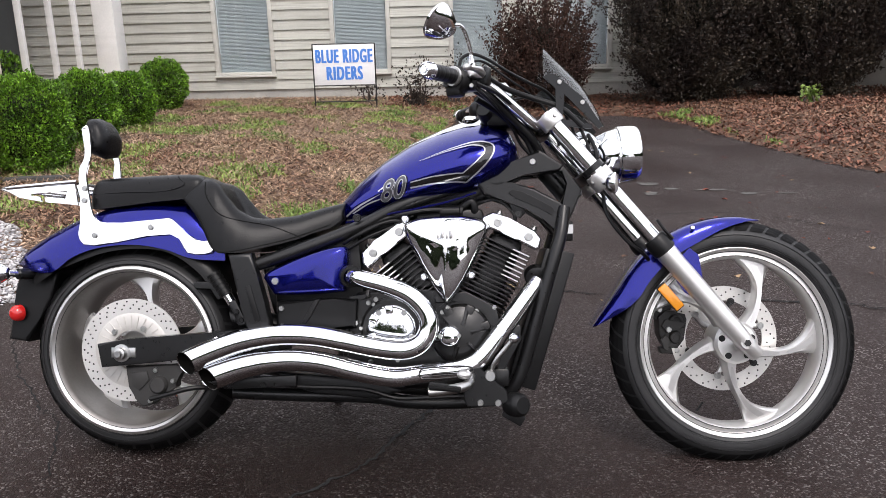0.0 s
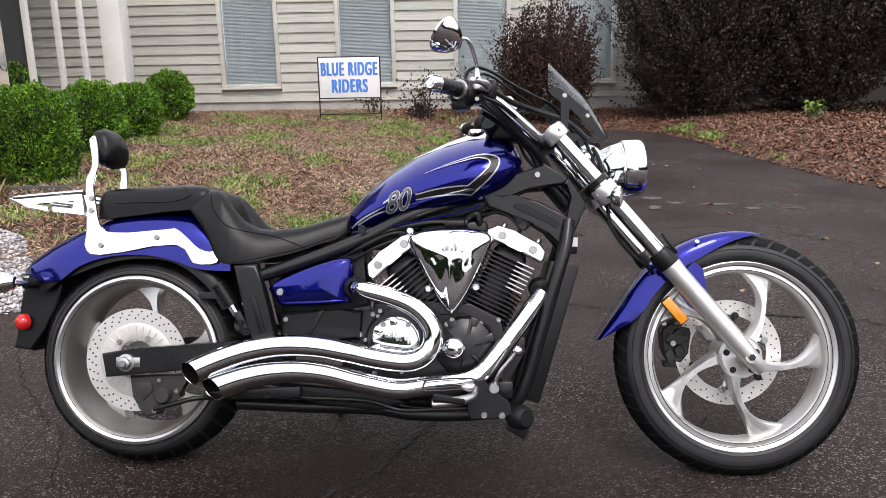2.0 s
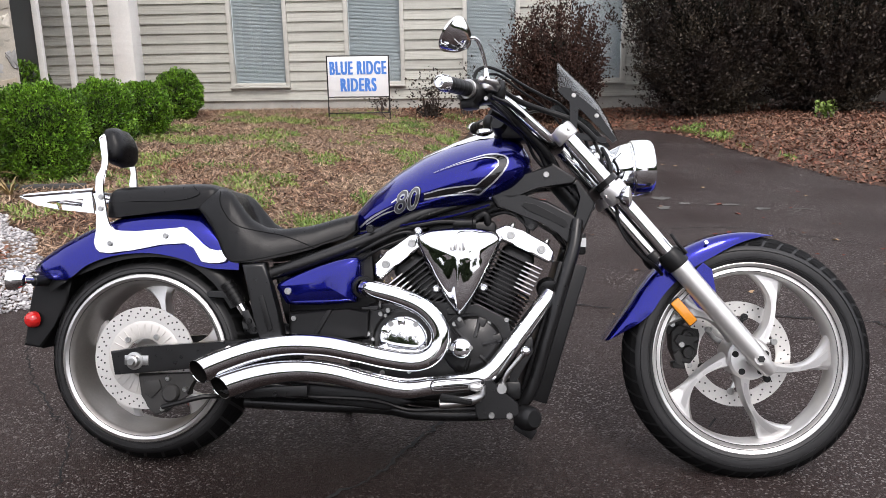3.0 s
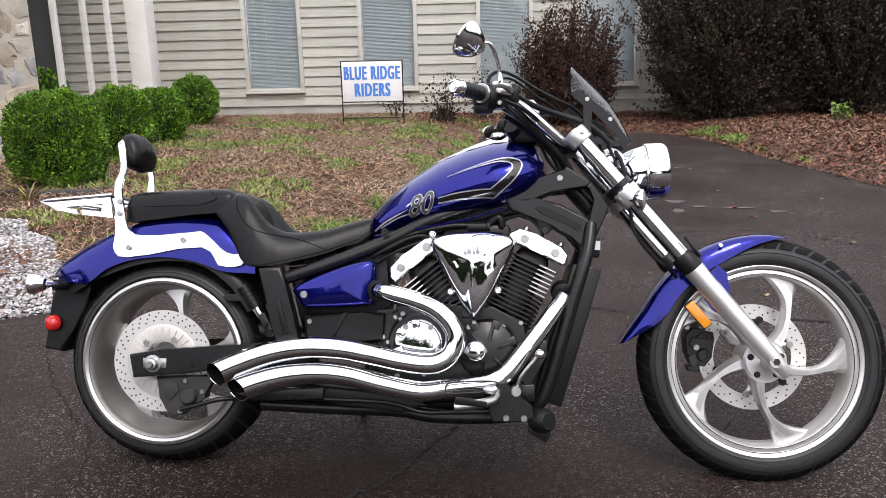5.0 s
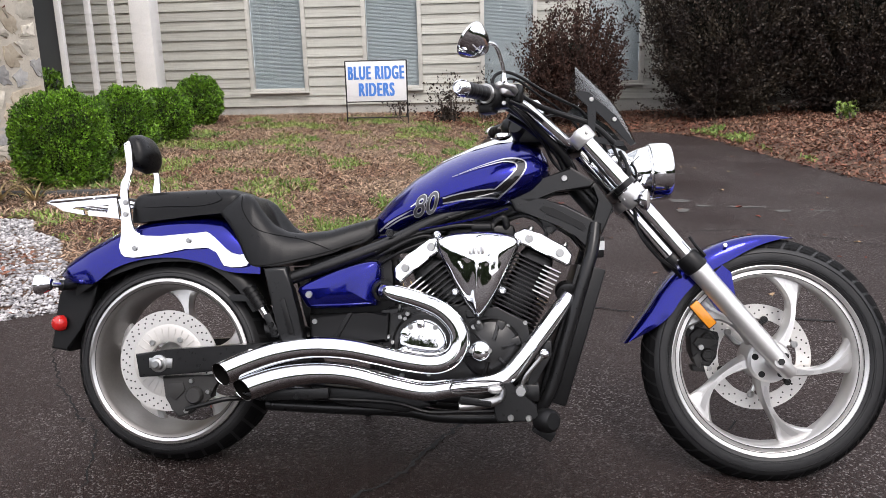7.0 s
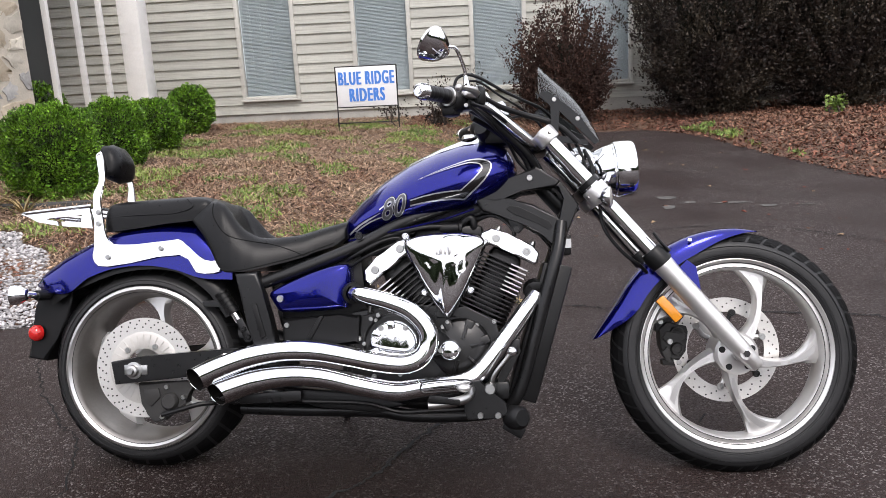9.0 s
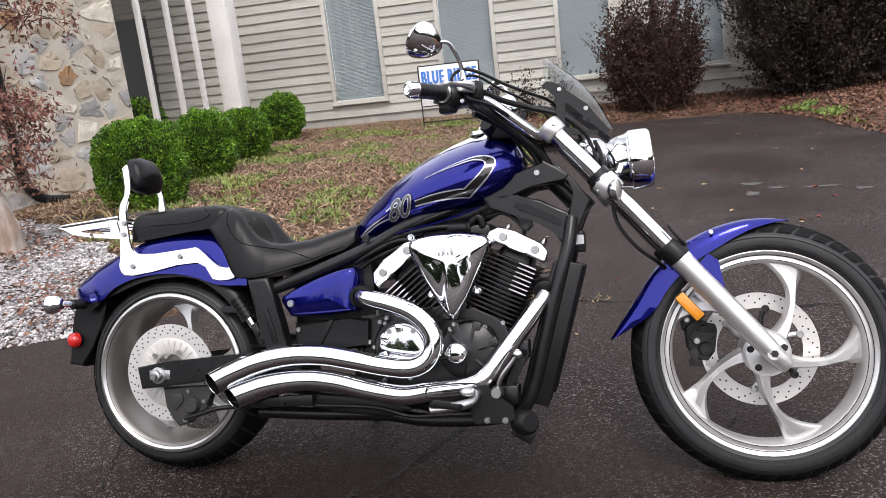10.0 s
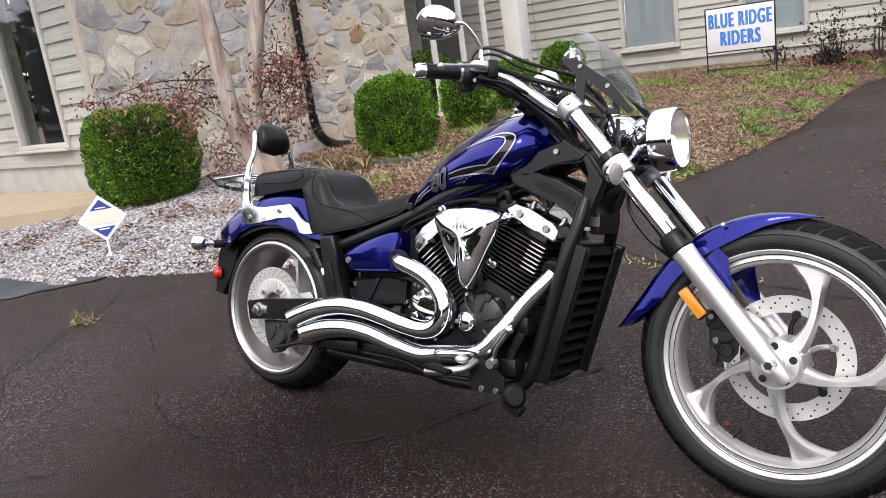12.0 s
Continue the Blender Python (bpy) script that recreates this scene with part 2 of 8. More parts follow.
BARK = mat("pale_maple_bark", (0.47, 0.43, 0.385), 0.85, 0.0, var=0.35, scale=17, fine=60, color2=(0.3, 0.215, 0.165), bump=1.0, bump_scale=34, stretch=0.16)
TREEFAR = mat("far_wood_leaves", (0.03, 0.05, 0.012), 0.8, 0.0, var=0.3, island=0.4, scale=0.5)
SIGNWHITE = mat("white_sign_board", (0.88, 0.88, 0.89), 0.45, 0.0, var=0.03)
SIGNBLUE = mat("blue_sign_letters", (0.075, 0.25, 0.75), 0.45, 0.0, var=0.08)
NAVY = mat("navy_print", (0.03, 0.045, 0.25), 0.5, 0.0, var=0.1)
CREAM = mat("cream_print", (0.78, 0.74, 0.62), 0.5, 0.0, var=0.05)
BLACKWIRE = mat("black_wire_frame", (0.012, 0.012, 0.013), 0.5, 0.0, var=0.2)


def glass(name, color, rough=0.02, mixin=0.05):
    """Thin pane: clear with real reflection."""
    m = bpy.data.materials.new(name)
    m.use_nodes = True
    n, l = m.node_tree.nodes, m.node_tree.links
    out = n["Material Output"]
    clear, gloss, mix = n.new("ShaderNodeBsdfTransparent"), n.new("ShaderNodeBsdfGlossy"), n.new("ShaderNodeMixShader")
    graze, power, add = n.new("ShaderNodeLayerWeight"), n.new("ShaderNodeMath"), n.new("ShaderNodeMath")
    clear.inputs[0].default_value = (*color, 1)
    gloss.inputs["Roughness"].default_value = rough
    graze.inputs[0].default_value = 0.5
    power.operation = "POWER"
    power.inputs[1].default_value = 4.0
    add.operation = "MULTIPLY_ADD"
    add.inputs[1].default_value, add.inputs[2].default_value = 0.75, mixin
    l.new(graze.outputs["Facing"], power.inputs[0])
    l.new(power.outputs[0], add.inputs[0])
    l.new(add.outputs[0], mix.inputs[0])
    l.new(clear.outputs[0], mix.inputs[1])
    l.new(gloss.outputs[0], mix.inputs[2])
    l.new(mix.outputs[0], out.inputs[0])
    return m


WINDOWGLASS = glass("window_glass", (0.93, 0.95, 0.95), 0.03, 0.05)
SMOKED = glass("smoked_windscreen", (0.83, 0.845, 0.835), 0.02, 0.04)
BOWL = mat("silvered_reflector", (0.92, 0.9, 0.84), 0.3, 1.0, var=0.03)
BULB = mat("lit_bulb", (0.9, 0.8, 0.6), 0.4, var=0.02)
BULB.node_tree.nodes["Principled BSDF"].inputs["Emission Color"].default_value = (1.0, 0.82, 0.58, 1)
BULB.node_tree.nodes["Principled BSDF"].inputs["Emission Strength"].default_value = 14.0
LENS = glass("headlight_lens", (0.95, 0.95, 0.95), 0.02, 0.03)


# ---------------- mesh tools ----------------
def root(name, m=None, **tags):
    ob = new(name)
    ob.empty_display_size = 0.1
    if m is not None:
        ob.matrix_world = m
    return tagged(ob, **tags)


def finish(bm, name, material, smooth=40):
    me = bpy.data.meshes.new(name)
    bmesh.ops.recalc_face_normals(bm, faces=bm.faces)
    if smooth:
        for e in bm.edges:
            e.smooth = len(e.link_faces) == 2 and e.calc_face_angle(0) < radians(smooth)
        for f in bm.faces:
            f.smooth = True
    bm.to_mesh(me)
    bm.free()
    for m in material if isinstance(material, list) else [material]:
        me.materials.append(m)
    return me


def part(name, bm, material, parent=None, label="", smooth=40):
    ob = new(name, finish(bm, name, material, smooth))
    ob.parent = parent
    return tagged(ob, label=label)


def thing(name, bm, material, label, category, group="", kind="", smooth=40):
    return tagged(new(name, finish(bm, name, material, smooth)), label, category, group, kind)


def share(ob, name, m, parent=None):
    """Another object on the same mesh."""
    o = new(name, ob.data)
    o.parent = parent
    o.matrix_basis = m
    return o


def raw(name, verts, faces, material, smooth=False):
    me = bpy.data.meshes.new(name)
    me.from_pydata([tuple(v) for v in verts], [], [tuple(f) for f in faces])
    me.materials.append(material)
    if smooth:
        me.polygons.foreach_set("use_smooth", [True] * len(me.polygons))
    return new(name, me)


def box(bm, c, s, bevel=0.0, m=None, seg=2):
    """A box round c with size s, its edges rounded; m turns it about c."""
    made = bmesh.ops.create_cube(bm, size=1.0)["verts"]
    bmesh.ops.scale(bm, vec=s, verts=made)
    if bevel:
        edges = list({e for v in made for e in v.link_edges})
        out = bmesh.ops.bevel(bm, geom=edges, offset=bevel, segments=seg, affect="EDGES", profile=0.5)
        made = list({v for f in out["faces"] for v in f.verts} | {v for v in made if v.is_valid})
    if m is not None:
        bmesh.ops.transform(bm, matrix=m.to_4x4(), verts=made)
    bmesh.ops.translate(bm, vec=c, verts=made)
    return bm


def smooth_line(pts, n=6):
    """Catmull-Rom through the points; each point may carry more values (radius)."""
    p = [np.array(q, float) for q in pts]
    p = [2 * p[0] - p[1], *p, 2 * p[-1] - p[-2]]
    out = []
    for a, b, c, d in zip(p, p[1:], p[2:], p[3:]):
        for k in range(n):
            t = k / n
            out.append(0.5 * (2 * b + (c - a) * t + (2 * a - 5 * b + 4 * c - d) * t * t + (3 * b - a - 3 * c + d) * t**3))
    return out + [p[-2]]


def tube(bm, pts, r=0.01, seg=12, n=5, cap=True, flat=1.0):
    """A round bar along a smooth line of (x, y, z) or (x, y, z, radius)."""
    line = smooth_line([(*q, r) if len(q) == 3 else q for q in pts], n) if n > 1 else [np.array((*q, r) if len(q) == 3 else q, float) for q in pts]
    up, rings = None, []
    for k, q in enumerate(line):
        d = Vector((line[min(k + 1, len(line) - 1)] - line[max(k - 1, 0)])[:3]).normalized()
        if up is None:
            up = d.orthogonal().normalized()
        up = (up - d * up.dot(d)).normalized()
        side = d.cross(up)
        rings.append([bm.verts.new(Vector(q[:3]) + (up * math.cos(a) + side * math.sin(a) * flat) * q[3]) for a in (2 * math.pi * i / seg for i in range(seg))])
    loft(bm, rings, cap, True)
    return bm


def loft(bm, rings, cap=True, closed=True):
    for a, b in zip(rings, rings[1:]):
        k = len(a)
        for i in range(k if closed else k - 1):
            bm.faces.new((a[i], a[(i + 1) % k], b[(i + 1) % k], b[i]))
    if cap and closed:
        bm.faces.new(rings[0][::-1])
        bm.faces.new(rings[-1])
    return bm


def lathe(bm, profile, c=(0, 0, 0), seg=48, axis=(0, -1, 0), closed=False):
    """Turns (radius, height along axis) about an axis through c."""
    q = Vector((0, 0, 1)).rotation_difference(Vector(axis).normalized())
    rings = []
    for k in range(seg):
        a = 2 * math.pi * k / seg
        rings.append([bm.verts.new(Vector(c) + q @ Vector((r * math.cos(a), r * math.sin(a), h))) for r, h in profile])
    m = len(profile)
    for a, b in zip(rings, rings[1:] + rings[:1]):
        for i in range(m if closed else m - 1):
            bm.faces.new((a[i], a[(i + 1) % m], b[(i + 1) % m], b[i]))
    bmesh.ops.remove_doubles(bm, verts=[v for r in rings for v in r], dist=1e-5)
    return bm


def prism(bm, poly, y0, y1, bevel=0.0, seg=2):
    """A plate: a polygon in x and z, from y0 to y1, with rounded edges."""
    a = [bm.verts.new((x, y0, z)) for x, z in poly]
    b = [bm.verts.new((x, y1, z)) for x, z in poly]
    n = len(a)
    faces = [bm.faces.new(a), bm.faces.new(b[::-1])] + [bm.faces.new((a[i], b[i], b[(i + 1) % n], a[(i + 1) % n])) for i in range(n)]
    if bevel:
        rim = [e for e in faces[0].edges] + [e for e in faces[1].edges]
        bmesh.ops.bevel(bm, geom=rim, offset=bevel, segments=seg, affect="EDGES", profile=0.5)
    return bm


def bolt(bm, c, r=0.008, h=0.006, axis=(0, -1, 0)):
    lathe(bm, [(0, h), (r * 0.45, h), (r * 0.5, h * 0.7), (r * 0.55, h), (r * 0.85, h), (r, h * 0.6), (r, 0)], c, 12, axis)
    return bm


def ball(bm, c, s, u=16, v=10):
    made = bmesh.ops.create_uvsphere(bm, u_segments=u, v_segments=v, radius=1.0)["verts"]
    bmesh.ops.scale(bm, vec=s if hasattr(s, "__len__") else (s, s, s), verts=made)
    bmesh.ops.translate(bm, vec=c, verts=made)
    return bm


def word(text, size, depth=0.0, bold=0.0, spacing=1.0):
    """Letters of the built-in font as a bmesh in x and y, centred."""
    cu = bpy.data.curves.new("letters", "FONT")
    cu.body, cu.size, cu.align_x, cu.align_y, cu.extrude, cu.resolution_u, cu.offset, cu.space_character = text, size, "CENTER", "CENTER", depth, 6, bold * size, spacing
    ob = bpy.data.objects.new("letters", cu)
    scene.collection.objects.link(ob)
    me = ob.evaluated_get(bpy.context.evaluated_depsgraph_get()).to_mesh()
    bm = bmesh.new()
    bm.from_mesh(me)
    bm.normal_update()
    bmesh.ops.delete(bm, geom=[f for f in bm.faces if f.normal.z < 0], context="FACES")
    bpy.data.objects.remove(ob)
    bpy.data.curves.remove(cu)
    return bm


# ---------------- the lie of the land ----------------
DRIVE = [(-60, 1.8), (-9, 2.6), (-5.04, 2.84), (-4.07, 2.91), (-2.98, 3.19), (-2.25, 3.46), (-1.55, 4.0), (-1.0, 4.75), (-0.7, 5.6), (-0.5, 6.5), (-0.35, 7.7), (-0.32, 9.4), (-0.12, 10.7), (0.5, 11.25),
         (1.3, 11.25), (2.1, 11.1), (2.7, 10.3), (2.95, 8.86), (3.15, 7.7), (3.5, 6.5), (4.6, 5.4), (8, 4.4), (60, 2)]
DRIVE = [tuple(q) for q in smooth_line(DRIVE, 4)]
DA, DB = np.array(DRIVE[:-1]), np.array(DRIVE[1:])


def bed_distance(x, y):
    """Metres from the drive's edge into the planted ground; negative on the drive."""
    p = np.stack([np.ravel(x), np.ravel(y)], 1)[:, None, :]
    d = DB - DA
    t = np.clip(((p - DA) * d).sum(-1) / (d * d).sum(-1), 0, 1)
    off = p - (DA + t[..., None] * d)
    dist = np.sqrt((off**2).sum(-1))
    xs = p[:, 0, 0][:, None]
    ya = DA[:, 1] + (xs - DA[:, 0]) / np.where(abs(d[:, 0]) < 1e-9, 1e-9, d[:, 0]) * d[:, 1]
    over = ((DA[:, 0] <= xs) != (DB[:, 0] <= xs)) & (ya < p[:, 0, 1][:, None])
    inside = over.sum(1) % 2 == 1
    return np.where(inside, 1, -1) * dist.min(1)


def drive_height(x, y):
    x, y = np.asarray(x, float), np.asarray(y, float)
    return 0.022 * np.clip(y - 2.5, 0, 11) - 0.006 * np.clip(x, -2, 4) - 0.012 * np.clip(x, 0, 0.9) * np.clip((4 - y) / 1.2, 0, 1)


def bed_height(x, y):
    d = bed_distance(x, y).reshape(np.shape(x))
    inside = 0.012 + 0.2 * (1 - np.exp(-np.clip(d, 0, None) / 0.7))
    return drive_height(x, y) + np.where(d > 0, inside, np.clip(0.012 + 0.25 * d, -0.06, 0.012))


def on_bed(x, y):
    return float(bed_height(np.array([x]), np.array([y]))[0])


def sheet(name, xs, ys, height, material):
    gx, gy = np.meshgrid(xs, ys)
    z = height(gx.ravel(), gy.ravel())
    w = len(xs)
    faces = [(j * w + i, j * w + i + 1, (j + 1) * w + i + 1, (j + 1) * w + i) for j in range(len(ys) - 1) for i in range(w - 1)]
    return raw(name, np.stack([gx.ravel(), gy.ravel(), z], 1), faces, material, True)


def steps(*spans):
    out = []
    for a, b, s in spans:
        out += list(np.arange(a, b - 1e-6, s))
    return np.array(out + [spans[-1][1]])


rng = np.random.default_rng(7)
gx = steps((-900, -60, 120), (-60, -12, 4), (-12, -6, 0.5), (-6, 4.5, 0.1), (4.5, 12, 0.5), (12, 60, 4), (60, 900, 120))
gy = steps((-900, -40, 120), (-40, -4, 4), (-4, 2, 0.5), (2, 11.6, 0.1), (11.6, 16, 0.5), (16, 60, 4), (60, 900, 120))
tagged(sheet("ground", gx, gy, lambda x, y: bed_height(x, y) + 0.012 * np.sin(x * 5.1 + np.sin(y * 3)) * np.sin(y * 4.3) * (bed_distance(x, y) > 0.3), SOIL),
       "bark mulch and soil bed with thin weeds", "ground", kind="structure")
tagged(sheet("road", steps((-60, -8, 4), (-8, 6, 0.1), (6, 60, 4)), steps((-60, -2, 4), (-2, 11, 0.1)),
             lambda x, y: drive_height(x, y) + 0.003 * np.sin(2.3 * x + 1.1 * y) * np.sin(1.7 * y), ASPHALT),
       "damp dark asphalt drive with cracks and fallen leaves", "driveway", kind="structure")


# ---------------- the building ----------------
WALL_Y, PITCH = 12.4, 0.1503
WINDOWS = [(-3.96, -3.01), (-2.12, -1.18), (-0.27, 0.61), (1.33, 2.24)]
SILL, HEAD, TOP = 0.78, 3.0, 4.2


def wall_with_openings(name, x0, x1, z0, z1, y0, y1, holes, material, label):
    """A wall along x with openings that go through it."""
    bm = bmesh.new()
    cuts = sorted(holes)
    edges = [x0] + [v for h in cuts for v in (h[0], h[1])] + [x1]
    for k in range(0, len(edges), 2):
        if edges[k + 1] - edges[k] > 0.01:
            box(bm, ((edges[k] + edges[k + 1]) / 2, (y0 + y1) / 2, (z0 + z1) / 2), (edges[k + 1] - edges[k], y1 - y0, z1 - z0))
    for a, b, lo, hi in cuts:
        if lo > z0:
            box(bm, ((a + b) / 2, (y0 + y1) / 2, (z0 + lo) / 2), (b - a, y1 - y0, lo - z0))
        if hi < z1:
            box(bm, ((a + b) / 2, (y0 + y1) / 2, (z1 + hi) / 2), (b - a, y1 - y0, z1 - hi))
    return thing(name, bm, material, label, "wall", kind="structure", smooth=0)


def lap_boards(wall, x0, x1, z0, z1, y, holes, facing=-1):
    """Overlapping boards, each one its own piece, cut short at the openings."""
    meshes = {}
    z = z0
    while z < z1:
        spans = [(x0, x1)]
        for a, b, lo, hi in holes:
            if z + PITCH > lo + 0.02 and z < hi:
                spans = [s for p, q in spans for s in ((p, min(q, a)), (max(p, b), q)) if s[1] - s[0] > 0.02]
        for p, q in spans:
            # long runs are made of two boards, butted
            joints = [p, q] if q - p < 2.6 else [p, p + (q - p) * (0.42 + 0.2 * ((z * 7.3) % 1)), q]
            for u, v in zip(joints, joints[1:]):
                key = round(v - u, 3)
                if key not in meshes:
                    w = (v - u) / 2 - 0.0015
                    pts = [(0, 0.0), (-0.034, 0.0), (-0.031, 0.004), (-0.006, PITCH + 0.012), (0, PITCH + 0.012)]
                    vs = [(sx * w, dy, dz) for sx in (-1, 1) for dy, dz in pts]
                    fs = [(0, 1, 2, 3, 4), (9, 8, 7, 6, 5)] + [(i, i + 5, (i + 1) % 5 + 5, (i + 1) % 5) for i in range(5)]
                    me = bpy.data.meshes.new("board")
                    me.from_pydata(vs, [], fs)
                    me.materials.append(SIDING)
                    meshes[key] = me
                o = new("board", meshes[key])
                o.parent = wall
                o.matrix_basis = pose((u + v) / 2, y, z)
        z += PITCH
    return wall


def window(name, x0, x1, lo, hi, y, blind=True):
    """A fixed window in a wall facing -y: frame, sill, pane and a drawn blind behind it."""
    f = 0.065
    bm = bmesh.new()
    box(bm, (x0 + f / 2, y + 0.01, (lo + hi) / 2), (f, 0.1, hi - lo), 0.004)
    box(bm, (x1 - f / 2, y + 0.01, (lo + hi) / 2), (f, 0.1, hi - lo), 0.004)
    box(bm, ((x0 + x1) / 2, y + 0.012, hi - f / 2), (x1 - x0 - 2 * f, 0.1, f), 0.004)
    box(bm, ((x0 + x1) / 2, y + 0.012, lo + f / 2 + 0.02), (x1 - x0 - 2 * f, 0.1, f * 0.7), 0.004)
    w = thing(name, bm, TRIMPAINT, "tall fixed window with weathered frame and closed grey blind", "window", kind="structure")
    bm = bmesh.new()
    box(bm, ((x0 + x1) / 2, y - 0.015, lo + 0.012), (x1 - x0 + 0.02, 0.14, 0.03), 0.005)
    part("window_sill", bm, TRIMPAINT, w)
    bm = bmesh.new()
    box(bm, ((x0 + x1) / 2, y + 0.02, (lo + hi) / 2), (x1 - x0 - 2 * f, 0.006, hi - lo - 2 * f))
    pane = part("pane", bm, WINDOWGLASS, w, smooth=0)
    pane.visible_shadow = False
    if blind:
        bm = bmesh.new()
        z = lo + f
        while z < hi - f:
            box(bm, ((x0 + x1) / 2, y + 0.075, z), (x1 - x0 - 2 * f, 0.003, 0.0235), m=Matrix.Rotation(radians(-24), 3, "X"))
            z += 0.021
        part("blind", bm, BLIND, w, "closed grey slatted blind", smooth=0)
    return w


holes = [(a, b, SILL, HEAD) for a, b in WINDOWS]
DOOR = (-8.0, -7.06)
back_holes = [(DOOR[0], DOOR[1], 0.5, 2.6)]
north = wall_with_openings("wall_north", -9.4, 9.0, -0.2, TOP, WALL_Y + 0.03, WALL_Y + 0.23, holes + back_holes, FOUNDATION, "pale lap-sided building wall with tall windows")
lap_boards(north, -5.48, 6.0, 0.584, TOP, WALL_Y + 0.03, holes)
lap_boards(north, -9.4, -5.5, 0.584, TOP, WALL_Y + 0.03, back_holes)
for k, (a, b) in enumerate(WINDOWS):
    window(f"window_{k + 1}", a, b, SILL, HEAD, WALL_Y + 0.02)
bm = bmesh.new()
box(bm, ((DOOR[0] + DOOR[1]) / 2, WALL_Y + 0.08, 1.55), (DOOR[1] - DOOR[0] - 0.04, 0.05, 2.06), 0.006)
door = thing("door_1", bm, mat("grey_door_paint", (0.16, 0.17, 0.17), 0.4, 0.0, var=0.06, scale=2), "plain dark grey entrance door in a recessed porch", "door", kind="structure")
bm = bmesh.new()
tube(bm, [(DOOR[0] + 0.1, WALL_Y + 0.05, 1.5), (DOOR[0] + 0.1, WALL_Y - 0.01, 1.5), (DOOR[0] + 0.22, WALL_Y - 0.01, 1.5)], 0.01, 8)
part("door_handle", bm, STEEL, door)

# porch column and posts
bm = bmesh.new()
box(bm, (0, 0, 0.45), (0.28, 0.28, 3.85), 0.008)
box(bm, (0, 0, -1.4), (0.34, 0.34, 0.15), 0.008)
column = thing("porch_column", bm, WHITEPAINT, "square white painted porch column", "column")
column.matrix_world = pose(-4.67, 10.36, 1.8)
bm = bmesh.new()
box(bm, (0, 0, 0), (0.06, 0.06, 3.8), 0.006)
post = thing("porch_post", bm, WHITEPAINT, "slim white painted porch post", "post", "porch posts")
post.matrix_world = pose(-4.76, 8.43, 2.3)
for y in (9.1, 9.68):
    copy_thing(post, pose(-4.78, y, 2.3))
bm = bmesh.new()
box(bm, (-6.7, 10.0, 0.36), (4.2, 4.7, 0.12), 0.01)
thing("porch_floor", bm, SLAB, "concrete porch floor", "floor", kind="structure")

# stone wall: mortar bed with irregular field stones set in it
SA, SB = Vector((-5.75, 4.35, 0)), Vector((-4.72, 7.9, 0))
s_dir = (SB - SA).normalized()
s_out = Vector((s_dir.y, -s_dir.x, 0))
s_len = (SB - SA).length
stone_m = Matrix(((s_dir.x, -s_out.x, 0, SA.x), (s_dir.y, -s_out.y, 0, SA.y), (0, 0, 1, 0), (0, 0, 0, 1)))
bm = bmesh.new()
box(bm, (s_len / 2, 0.12, 1.95), (s_len, 0.24, 4.4))
stone_wall = thing("wall_stone", bm, MORTAR, "rough field stone wall in pale mortar", "wall", kind="structure", smooth=0)
stone_wall.matrix_world = stone_m


def clip_cell(poly, a, b, share=0.5, lean=0.0):
    """The part of a polygon on a's side of a line between a and b."""
    d = b - a
    mid, n = a + d * share, d + np.array([-d[1], d[0]]) * lean
    out = []
    for p, q in zip(poly, poly[1:] + poly[:1]):
        dp, dq = (p - mid) @ n, (q - mid) @ n
        if dp <= 0:
            out.append(p)
        if (dp < 0) != (dq < 0) and abs(dp - dq) > 1e-12:
            out.append(p + (q - p) * dp / (dp - dq))
    return out


